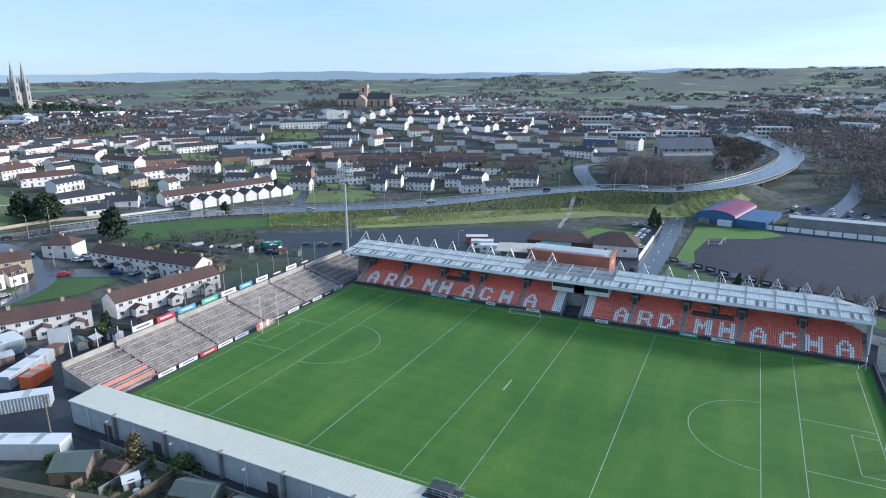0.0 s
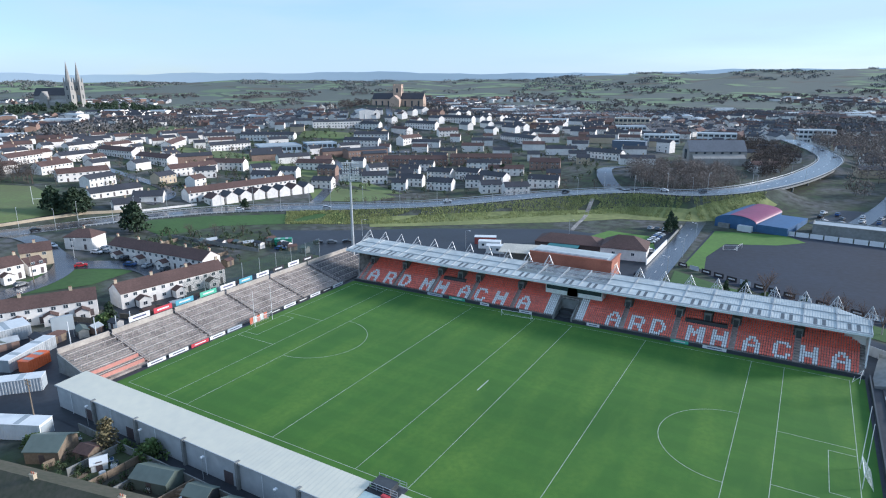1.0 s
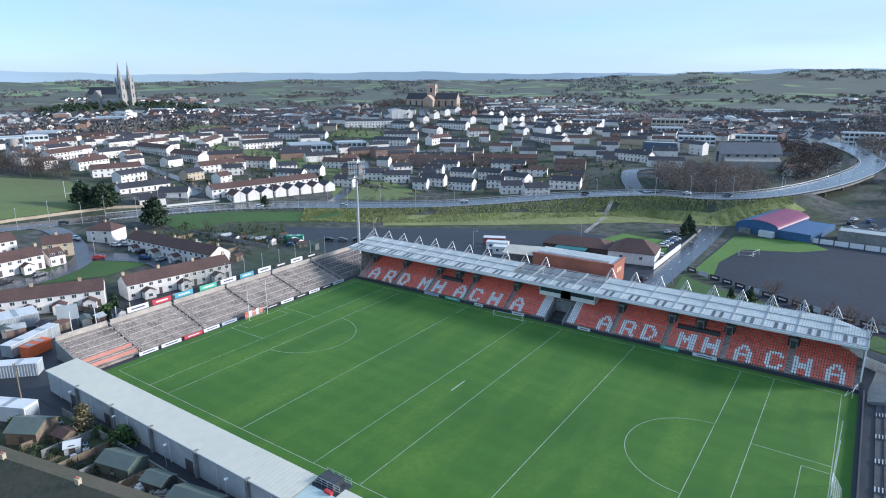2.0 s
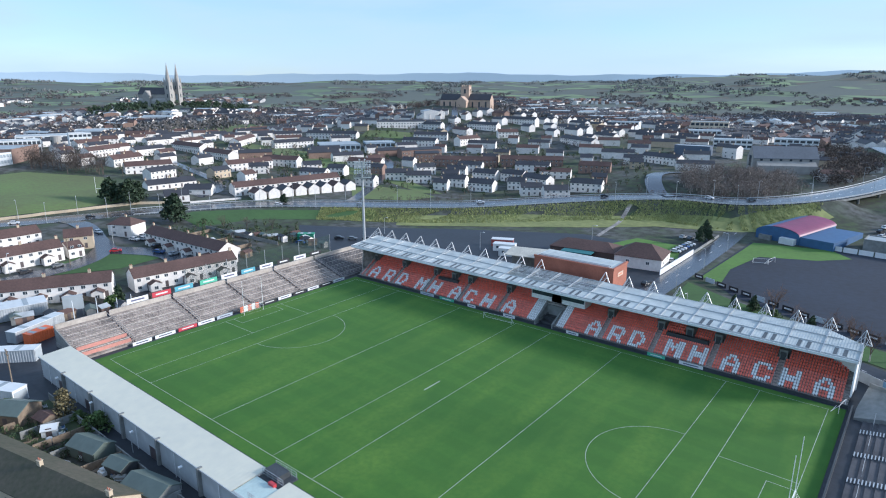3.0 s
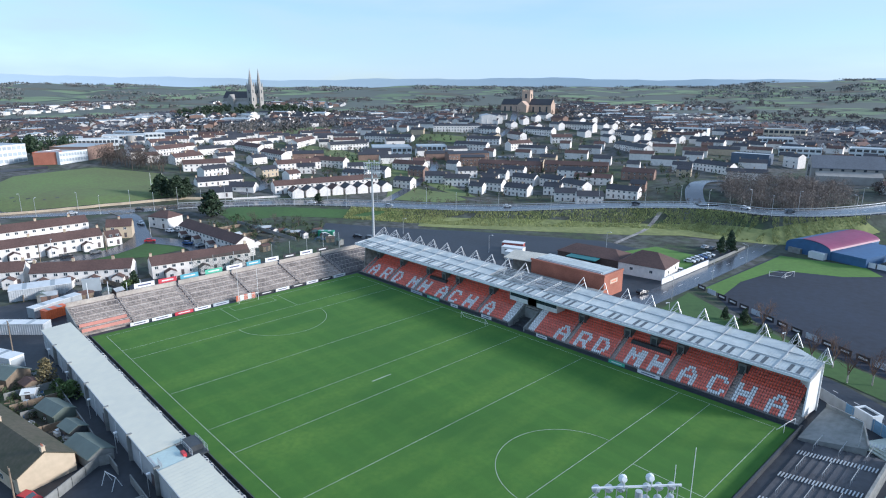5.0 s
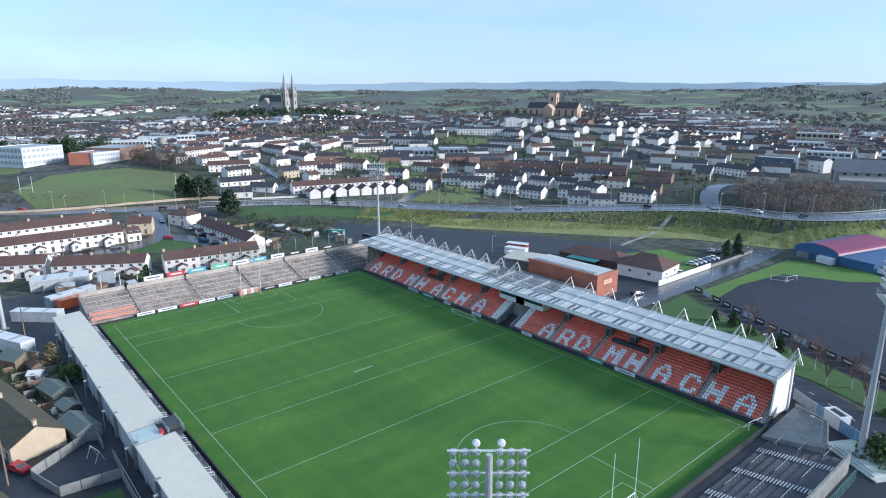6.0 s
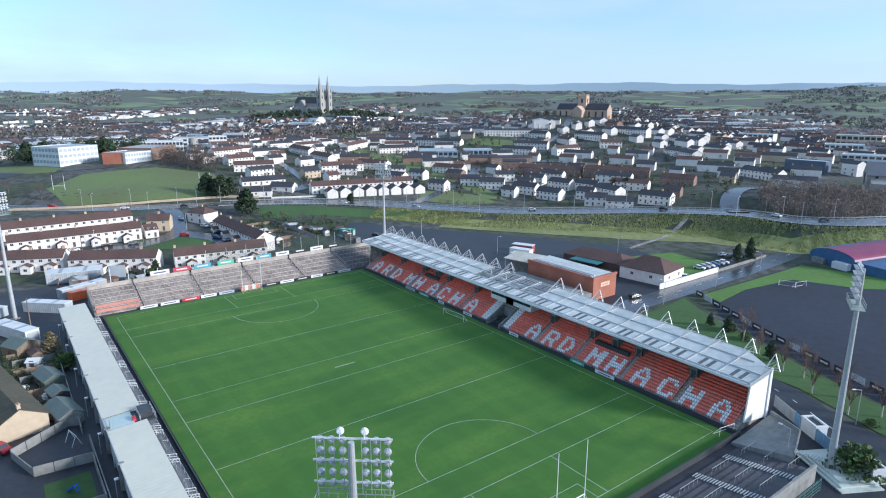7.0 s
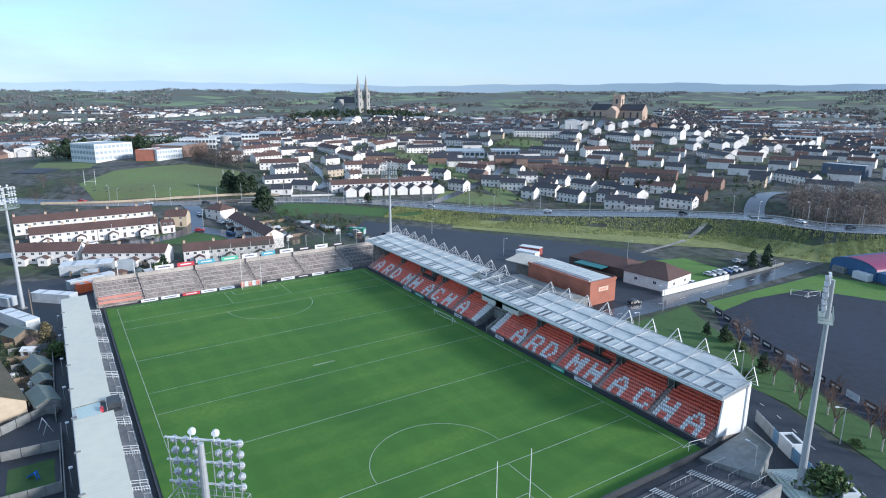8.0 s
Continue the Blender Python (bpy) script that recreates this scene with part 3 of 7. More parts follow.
for k in range(N_BAY):
    a, b = X0 + k * BAY, X0 + (k + 1) * BAY
    mid_open = 9 <= k <= 12
    s = Shape()
    n = 12
    for j in range(n):
        x0, x1 = a + 0.06 + (b - a - 0.12) * j / n, a + 0.06 + (b - a - 0.12) * (j + 1) / n
        y1a, y1b = (52.0, 52.0) if mid_open else (back_at(x0), back_at(x1))
        xm = x0 + (x1 - x0) * 0.25
        z = lambda y, d: roof_z(y) + d
        s.face(((x0, RF, z(RF, 0)), (xm, RF, z(RF, 0.05)), (xm, y1a, z(y1a, 0.05)), (x0, y1a, z(y1a, 0))))
        s.face(((xm, RF, z(RF, 0.05)), (x1, RF, z(RF, 0)), (x1, y1b, z(y1b, 0)), (xm, y1a, z(y1a, 0.05))))
        s.face(((x0, RF, z(RF, -0.08)), (x0, y1a, z(y1a, -0.08)), (x1, y1b, z(y1b, -0.08)), (x1, RF, z(RF, -0.08))))
    part("roof_sheet", s, roof_sheet, stand)
    for u in (0.36, 0.62):
        s = Shape()
        xa, xb = a + BAY * u - 0.36, a + BAY * u + 0.36
        s.solid([(xa, RF + 0.9, roof_z(RF + 0.9) + 0.07), (xb, RF + 0.9, roof_z(RF + 0.9) + 0.07), (xb, RF + 4.4, roof_z(RF + 4.4) + 0.07), (xa, RF + 4.4, roof_z(RF + 4.4) + 0.07),
                 (xa, RF + 0.9, roof_z(RF + 0.9) + 0.01), (xb, RF + 0.9, roof_z(RF + 0.9) + 0.01), (xb, RF + 4.4, roof_z(RF + 4.4) + 0.01), (xa, RF + 4.4, roof_z(RF + 4.4) + 0.01)],
                ((0, 1, 2, 3), (0, 4, 5, 1), (1, 5, 6, 2), (2, 6, 7, 3), (3, 7, 4, 0)))
        part("rooflight", s, rooflight, stand, "dark strip rooflight")
for k in range(N_BAY + 1):
    x = X0 + k * BAY
    yb = back_at(x)
    s = Shape()
    s.beam((x, RF, roof_z(RF) + 0.12), (x, yb, roof_z(yb) + 0.12), 0.18, 0.22)
    s.beam((x, RF, roof_z(RF) - 0.3), (x, yb, roof_z(yb) - 0.35), 0.2, 0.4)
    part("rafter", s, steel, stand)
    s = Shape()
    if k in (11, 12):
        continue
    tip = (x, yb + 0.6, 13.9)
    foot = [(x, yb - 5.0, roof_z(yb - 5.0) + 0.2), (x - 1.5, yb + 0.2, roof_z(yb) + 0.1), (x + 1.5, yb + 0.2, roof_z(yb) + 0.1), (x, yb + 2.6, 10.2)]
    s.beam(foot[3], tip, 0.11)
    truss = part("truss", s, steel, stand, "pale steel tripod truss")
    for f in foot[:3]:
        s = Shape()
        s.beam(f, tip, 0.1)
        part("strut", s, steel, truss)
    s = Shape()
    s.beam(foot[1], foot[2], 0.08)
    s.beam(foot[3], foot[1], 0.08)
    s.beam(foot[3], foot[2], 0.08)
    mid_back = [(p + q) / 2 for p, q in zip(foot[3], tip)]
    for f in foot[1:3]:
        s.beam(mid_back, f, 0.065)
    s.beam(foot[0], [(p + q) / 2 for p, q in zip(foot[1], tip)], 0.08)
    s.beam(foot[0], [(p + q) / 2 for p, q in zip(foot[2], tip)], 0.08)
    part("bracing", s, steel, truss)
    s = Shape()
    s.beam((x, 58.6 if yb > 58.8 else yb - 0.4, 0), (x, 58.6 if yb > 58.8 else yb - 0.4, 10.4), 0.3)
    part("column", s, steel_white, stand)
s = Shape()
s.box(X0, X0 + N_BAY * BAY, RF - 0.12, RF, ZF - 0.45, ZF + 0.1)
part("fascia", s, steel_white, stand)
for a, b in ((X0, X0 + 9 * BAY), (X0 + 13 * BAY, X0 + 20.8 * BAY)):
    s = Shape()
    s.beam((a, RB - 0.1, ZB - 0.1), (b, RB - 0.1, ZB - 0.1), 0.2, 0.3)
    part("gutter", s, steel, stand)
for y in (RF + 0.6, RF + 4.9, RF + 9.2):
    for a, b in ((X0, X0 + 9 * BAY), (X0 + 9 * BAY, X0 + 13 * BAY), (X0 + 13 * BAY, X0 + N_BAY * BAY)):
        if y > 52 and a == X0 + 9 * BAY or y > 55 and b > 70:
            b = min(b, 70.0)
        s = Shape()
        s.beam((a, y, roof_z(y) + 0.14), (b, y, roof_z(y) + 0.14), 0.14, 0.16)
        part("purlin", s, steel, stand)
# open lattice in the middle of the roof
for k in range(9, 13):
    a = X0 + k * BAY
    for y in (53.0, 54.0, 55.0, 56.0, 57.0, 58.0, 59.0, 60.0):
        s = Shape()
        s.beam((a, y, roof_z(y)), (a + BAY, y, roof_z(y)), 0.12)
        s.beam((a, y - 2, roof_z(y - 2)), (a + BAY, y, roof_z(y)), 0.08)
        part("lattice", s, steel, stand)
s = Shape()
s.box(X0 + 9 * BAY, X0 + 13 * BAY, 52.0, 62.0, 8.6, 8.9)
part("plant_deck", s, concrete_dark, stand, "grey flat roof under the lattice")

# ---------------------------------------------------------------- the open end terrace
end_terrace = thing("terrace", "weathered concrete standing terrace with crush barriers", "terrace")
T_X0, T_X1, T_Y0, T_Y1 = -75.0, -89.2, -46.0, 60.0
N_T = 17
terrace_concrete = mat("stained_terrace_concrete", (0.43, 0.375, 0.33), 0.9, scale=2.2, bump=0.25, coarse=0.35, dark=(0.15, 0.13, 0.118))
# darker last bay: the stand's shade is put into the colour, besides damp
terrace_shaded = mat("damp_terrace_concrete", (0.21, 0.195, 0.19), 0.75, scale=2.0, bump=0.25, coarse=0.3, dark=(0.075, 0.072, 0.075))
bays = [(-46.0, -33.4), (-32.6, -15.2), (-14.4, 2.6), (3.4, 20.4), (21.2, 38.0), (38.8, 60.0)]
for a, b in bays:
    for i in range(N_T):
        x = T_X0 + (T_X1 - T_X0) * i / N_T
        s = Shape()
        s.box(T_X1, x, a, b, 0.30 + 0.25 * i if i else 0.0, 0.55 + 0.25 * i)
        part("terrace_step", s, terrace_shaded if a > 30 else terrace_concrete, end_terrace)
    for i in (2, 5, 8, 11, 14):
        x = T_X0 + (T_X1 - T_X0) * (i - 0.4) / N_T
        z = 0.55 + 0.25 * (i - 1)
        s = Shape()
        y = a + 0.6
        while y < b - 2.2:
            s.tube((x, y, z + 1.05), (x, y + 2.9, z + 1.05), 0.08, n=6)
            for q in (y + 0.1, y + 1.5, y + 2.8):
                s.tube((x, q, z), (x, q, z + 1.05), 0.035, n=6)
            y += 3.0
        part("crush_barrier", s, mat("rusty_white_steel", (0.52, 0.46, 0.42), 0.6), end_terrace)
    s = Shape()
    s.box(T_X1 - 0.3, T_X1, a, b, 0, 5.9)
    part("parapet", s, mat("pale_parapet", (0.50, 0.45, 0.39), 0.9, scale=1.5, coarse=0.3, dark=(0.33, 0.29, 0.25)), end_terrace)
for (a, b), (c, d) in zip(bays[:-1], bays[1:]):
    s = Shape()
    for i in range(9):
        x = T_X0 + (T_X1 - T_X0) * i / 9
        s.box(T_X1, x, b, c, 0.45 * i, 0.35 + 0.45 * i)
    part("gangway", s, mat("tan_concrete", (0.38, 0.31, 0.27), 0.9, var=0.2), end_terrace)
    s = Shape()
    for y in (b + 0.05, c - 0.05):
        s.beam((T_X0, y, 1.5), (T_X1, y, 5.6), 0.07)
        for k in range(5):
            t = k / 4
            s.beam((T_X0 + (T_X1 - T_X0) * t, y, 0.3 + 4.1 * t), (T_X0 + (T_X1 - T_X0) * t, y, 1.5 + 4.1 * t), 0.06)
    part("gangway_rail", s, mat("rusty_white_steel", (0.52, 0.46, 0.42), 0.6), end_terrace)
s = Shape()
s.box(T_X1, T_X0 + 0.1, -46.4, -46.0, 0, 1.2)
s.prism([(T_X0, 0.0), (T_X1, 0.0), (T_X1, 5.0), (T_X0, 0.9)], lambda u, z: (u, -46.3, z), lambda u, z: (u, -46.02, z))
part("end_wall", s, concrete_mid, end_terrace)
for x, z in ((-75.6, 0.9), (-77.8, 1.7)):
    s = Shape()
    s.box(x - 0.35, x, -45.8, -33.6, z, z + 0.12)
    s.box(x - 0.1, x, -45.8, -33.6, z + 0.12, z + 0.9)
    part("barrier_board", s, mat("faded_red_paint", (0.55, 0.25, 0.2), 0.6, var=0.2), end_terrace, "faded red timber barrier")
# dugout fence and boards in front
BOARD_COL = {"white": (0.75, 0.75, 0.75), "green": (0.12, 0.45, 0.30), "teal": (0.12, 0.36, 0.45), "red": (0.5, 0.05, 0.07), "black": (0.03, 0.03, 0.035), "pale": (0.45, 0.5, 0.55)}


def board(x, y, z, turn, w, h, col, name="advertising_board", bars=True, base=0.0):
    o = thing(name, f"{col} advertising board on short posts", "sign board", "boards round the pitch", pose(x, y, z, 0, 0, turn))
    q = Shape()
    q.box(-w / 2, w / 2, -0.03, 0.03, base, base + h)
    part("panel", q, mat("board_" + col, BOARD_COL[col], 0.5, var=0.1), o)
    if bars:
        q = Shape()
        q.box(-w * 0.32, w * 0.32, -0.045, -0.032, base + h * 0.35, base + h * 0.65)
        part("lettering_bar", q, mat("board_bar_" + ("dark" if col in ("white", "pale") else "light"), (0.12, 0.12, 0.2) if col in ("white", "pale") else (0.7, 0.7, 0.7), 0.5), o)
    q = Shape()
    for u in (-w * 0.4, w * 0.4):
        q.box(u - 0.04, u + 0.04, 0.03, 0.1, 0, base + h)
    part("post", q, dark_metal, o)
    return o


for k, (y, w, c) in enumerate(((-31.6, 5.0, "white"), (-25.4, 5.6, "white"), (-19.0, 5.4, "red"), (-13.4, 5.0, "white"), (-7.6, 5.0, "pale"), (7.8, 5.0, "black"), (13.6, 5.0, "white"), (19.4, 5.0, "black"), (25.0, 4.6, "white"), (30.6, 5.0, "black"), (36.2, 5.0, "white"))):
    board(-73.9, y, 0.06, 90, w, 0.95, c)
for y, w, c in ((-24.2, 6.0, "white"), (-17.2, 5.6, "red"), (-10.3, 5.8, "teal"), (-2.2, 5.8, "green"), (5.0, 5.6, "white"), (12.0, 5.2, "teal"), (19.0, 5.2, "white"), (26.0, 5.0, "black"), (33.0, 5.2, "white"), (40.0, 5.0, "black")):
    board(-90.4, y, 0.1, 90, w, 1.5, c, base=5.6)
for x, w, c in ((33.4, 4.4, "green"), (41.8, 5.6, "white"), (-40.6, 5.6, "pale"), (-32.6, 5.6, "green"), (-23.0, 3.0, "white"), (-9.6, 4.0, "white"), (10.6, 3.6, "white")):
    board(x, 43.7, 0.13, 0, w, 0.85, c)

# ---------------------------------------------------------------- the covered terrace on the camera's side
near = thing("terrace_shelter", "long low terrace shelter with a cream-white metal roof", "shelter")
N_X0, N_X1 = -73.0, 92.0
NB, NF, NZ = -55.3, -48.6, 5.4
for a, b in ((N_X0, 4.0), (9.6, N_X1)):
    n = int((b - a) / 5.5)
    for k in range(n):
        x0, x1 = a + (b - a) * k / n, a + (b - a) * (k + 1) / n
        s = Shape()
        for j in range(6):
            u0, u1 = x0 + (x1 - x0) * j / 6, x0 + (x1 - x0) * (j + 1) / 6
            um = u0 + (u1 - u0) * 0.2
            s.face(((u0, NB, NZ - 0.25), (um, NB, NZ - 0.235), (um, NF, NZ + 0.115), (u0, NF, NZ + 0.1)))
            s.face(((um, NB, NZ - 0.235), (u1, NB, NZ - 0.25), (u1, NF, NZ + 0.1), (um, NF, NZ + 0.115)))
        s.face(((x0, NF, NZ), (x1, NF, NZ), (x1, NB, NZ - 0.35), (x0, NB, NZ - 0.35)))
        s.box(x0, x1, NF - 0.05, NF, NZ - 0.2, NZ + 0.1)
        part("roof_sheet", s, roof_near, near)
k = 0
x = N_X0 + 0.1
while x < N_X1 - 4:
    w = 13.6
    s = Shape()
    s.box(x, min(x + w, N_X1), NB + 0.25, NB + 0.5, 0, NZ - 0.35)
    wall = part("back_wall", s, mat("pale_rendered_wall", (0.50, 0.52, 0.52), 0.85, scale=0.6, dark=(0.36, 0.38, 0.39), coarse=0.1), near)
    s = Shape()
    s.box(x + w - 0.5, x + w, NB - 0.35, NB + 0.6, 0, NZ - 0.1)
    part("buttress", s, concrete_mid, near)
    s = Shape()
    s.tube((x + w * 0.4, NB - 0.02, 0), (x + w * 0.4, NB - 0.02, NZ - 0.3), 0.07, n=6)
    part("downpipe", s, steel_white, near)
    if k in (0, 1, 3, 5):
        s = Shape()
        s.box(x + 9.6, x + 11.8, NB + 0.2, NB + 0.248, 0.1, 2.4)
        part("gate", s, dark_door, near)
    x += w
    k += 1
s = Shape()
s.box(N_X0, N_X1, NB - 0.12, NB + 0.02, NZ - 0.5, NZ - 0.22)
part("gutter", s, steel, near)
for k in range(7):
    s = Shape()
    s.box(N_X0, N_X1, NB + 0.5, -45.6 - k * 1.25, 0.05 + 0.3 * k if k else 0.0, 0.35 + 0.3 * k)
    part("terrace_step", s, mat("blue_grey_concrete", (0.21, 0.215, 0.225), 0.8, var=0.25, scale=0.8), near)
x = N_X0 + 1
while x < N_X1:
    s = Shape()
    s.tube((x, NF - 0.35, 0.9), (x, NF - 0.35, NZ - 0.05), 0.07, n=6)
    part("post", s, steel, near)
    x += 5.5
for k in range(22):
    x = N_X0 + 4 + k * 7.4
    for y, z in ((-46.9, 0.62), (-49.6, 1.25)):
        s = Shape()
        for q in (0, 1.3, 2.6):
            s.tube((x + q, y, z), (x + q, y, z + 1.05), 0.035, n=6)
        s.tube((x, y, z + 1.05), (x + 2.6, y, z + 1.05), 0.04, n=6)
        s.tube((x, y, z + 1.05), (x, y + 1.1, z + 0.75), 0.035, n=6)
        part("crush_barrier", s, steel, near)
# gangways with nosings and a rail each side, and a long front rail
for k in range(13):
    x = N_X0 + 6 + k * 12.3
    s = Shape()
    for j in range(8):
        s.box(x - 0.7, x + 0.7, -45.75 - j * 0.42, -45.65 - j * 0.42, 0.40 + 0.1 * j, 0.46 + 0.1 * j)
    tagged(part("gangway_nosing", s, steel_white, near), kind="stuff")
    for dx in (-1.0, 1.0):
        s = Shape()
        for z in (0.55, 1.05):
            s.beam((x + dx, -45.8, 0.35 + z), (x + dx, -48.3, 0.95 + z), 0.07)
        for y, z in ((-45.8, 0.35), (-47.0, 0.65), (-48.3, 0.95)):
            s.beam((x + dx, y, z), (x + dx, y, z + 1.05), 0.07)
        part("gangway_rail", s, steel_white, near)
s = Shape()
s.beam((N_X0 + 1, -45.9, 1.35), (74.0, -45.9, 1.35), 0.06)
for k in range(60):
    s.beam((N_X0 + 1 + k * 2.45, -45.9, 0.35), (N_X0 + 1 + k * 2.45, -45.9, 1.35), 0.05)
part("front_rail", s, steel, near)
s = Shape()
s.box(-73.0, 73.6, -44.85, -44.65, 0, 0.95)
tagged(part("perimeter_wall", s, dark_metal), "dark low wall along the touchline", "wall", kind="structure")
# filming gantry let into the roof
gantry = thing("gantry", "steel filming gantry with rails standing on the shelter", "gantry")
s = Shape()
s.solid([(4.0, NB, NZ - 0.42), (9.6, NB, NZ - 0.42), (9.6, -50.6, NZ - 0.12), (4.0, -50.6, NZ - 0.12), (4.0, NB, NZ - 0.5), (9.6, NB, NZ - 0.5), (9.6, -50.6, NZ - 0.2), (4.0, -50.6, NZ - 0.2)],
        ((0, 1, 2, 3), (7, 6, 5, 4), (0, 4, 5, 1), (1, 5, 6, 2), (2, 6, 7, 3), (3, 7, 4, 0)))
part("roof_sheet", s, mat("greenish_clear_sheet", (0.52, 0.62, 0.58), 0.35, var=0.12), near, "greenish translucent roof sheet")
s = Shape()
s.box(4.1, 9.5, -50.5, -46.8, NZ - 0.5, NZ - 0.3)
part("deck", s, dark_metal, gantry)
for x0, x1, y in ((4.2, 9.4, -47.0), (4.2, 9.4, -49.6), (7.6, 9.4, -54.6)):
    s = Shape()
    for z in (0.3, 0.75, 1.2):
        s.tube((x0, y, NZ - 0.3 + z), (x1, y, NZ - 0.3 + z), 0.04, n=6)
    for x in np.linspace(x0, x1, 5):
        s.tube((x, y, NZ - 0.3), (x, y, NZ + 0.9), 0.04, n=6)
    part("rail", s, steel, gantry)
s = Shape()
s.box(4.4, 8.0, -49.4, -47.2, NZ - 0.3, NZ + 0.7)
part("camera_box", s, dark_metal, gantry)
s = Shape()
s.box(7.2, 8.6, -50.8, -50.2, NZ - 0.3, NZ + 0.3)
part("equipment_case", s, mat("red_plastic", (0.5, 0.05, 0.06), 0.5), gantry, "red equipment case")

# ---------------------------------------------------------------- the open terrace at the goal on the street side
far_end = thing("terrace", "dark concrete terrace with steel barriers behind the goal", "terrace")
for k in range(9):
    s = Shape()
    s.box(76.6 + k * 1.35, 89.4, -44.0, 39.6, 0.13 + 0.22 * k if k else 0.0, 0.35 + 0.22 * k)
    part("terrace_step", s, concrete_dark, far_end)
s = Shape()
s.box(74.2, 74.5, -44.0, 44.0, 0, 1.2)
part("front_wall", s, dark_metal, far_end)
for j in range(9):
    y = -40 + j * 9.6
    for k in (1, 4, 7):
        x = 76.6 + k * 1.35 + 0.5
        z = 0.35 + 0.22 * k
        s = Shape()
        for q in np.linspace(0, 5.2, 5):
            s.tube((x, y + q, z), (x, y + q, z + 1.1), 0.035, n=6)
        s.tube((x, y, z + 1.1), (x, y + 5.2, z + 1.1), 0.04, n=6)
        part("crush_barrier", s, steel, far_end)
    s = Shape()
    for k in range(24):
        s.box(76.6 + k * 0.52, 76.8 + k * 0.52, y + 6.6, y + 8.2, 0.38 + 0.085 * k, 0.50 + 0.085 * k)
    tagged(part("gangway_nosing", s, steel, far_end), kind="stuff")
s = Shape()
s.box(89.4, 89.8, -44, 39.8, 0, 3.6)
part("back_wall", s, concrete_mid, far_end)
# raked concrete slab between the terrace and the stand
s = Shape()
s.solid([(75.0, 39.8, 0.5), (86.0, 39.8, 3.0), (83.4, 47.4, 3.6), (76.2, 51.4, 3.0), (75.0, 44.2, 0.6),
         (75.0, 39.8, 0.0), (86.0, 39.8, 0.0), (83.4, 47.4, 0.0), (76.2, 51.4, 0.0), (75.0, 44.2, 0.0)],
        ((0, 1, 2, 3, 4), (0, 5, 6, 1), (1, 6, 7, 2), (2, 7, 8, 3), (3, 8, 9, 4), (4, 9, 5, 0)))
part("corner_slab", s, concrete_mid, far_end, "pale grey raked concrete corner")
s = Shape()
s.beam((86.1, 39.8, 3.4), (83.5, 47.5, 4.0), 0.25, 0.9)
s.beam((83.5, 47.5, 4.0), (76.3, 51.5, 3.4), 0.25, 0.9)
part("slab_parapet", s, concrete_mid, far_end)


# ---------------------------------------------------------------- goals and floodlights
def goal(x, sgn, top, net_col):
    o = thing("goal", "white goal with two tall posts and a low net", "goal", "goals")
    for y in (-3.25, 3.25):
        q = Shape()
        q.tube((x, y, 0.1), (x, y, top), 0.07, 0.05, n=8)
        part("post", q, white_paint, o)
    q = Shape()
    q.tube((x, -3.25, 2.5), (x, 3.25, 2.5), 0.07, n=8)
    part("crossbar", q, white_paint, o)
    q = Shape()
    for k in range(14):
        y = -3.25 + 0.5 * k
        q.beam((x + sgn * 0.1, y, 2.5), (x + sgn * 1.6, y, 0.12), 0.03)
    for k in range(6):
        t = k / 5
        q.beam((x + sgn * (0.1 + 1.5 * t), -3.25, 2.5 - 2.38 * t), (x + sgn * (0.1 + 1.5 * t), 3.25, 2.5 - 2.38 * t), 0.03)
    part("net", q, net_col, o)
    return o


g1 = goal(-70.7, -1, 10.6, white_paint)
goal(70.7, 1, 12.2, white_paint)
for k in range(5):
    s = Shape()
    s.box(-72.75, -72.7, -3.2 + k * 1.3, -2.0 + k * 1.3, 0.3, 2.1)
    part("net_banner", s, mat("orange_cloth", (0.6, 0.17, 0.1), 0.8) if k % 2 == 0 else white_paint, g1, "orange and white striped cloth")
# small training goals lying by the touchline
for x, y, turn in ((74.3 - 1.6, 42.2, 80), (-10.5, 39.0, 4)):
    o = thing("small_goal", "small white training goal with a net", "goal", "training goals", pose(x, y, 0.13, 0, 0, turn))
    w = 4.0 if turn > 50 else 9.0
    for a, c in (((-w / 2, 0, 0), (-w / 2, 0, 1.9)), ((w / 2, 0, 0), (w / 2, 0, 1.9)), ((-w / 2, 0, 1.9), (w / 2, 0, 1.9)), ((-w / 2, 0, 1.9), (-w / 2, 1.4, 0)), ((w / 2, 0, 1.9), (w / 2, 1.4, 0)), ((-w / 2, 1.4, 0), (w / 2, 1.4, 0))):
        q = Shape()
        q.tube(a, c, 0.05, n=6)
        part("bar", q, white_paint, o)


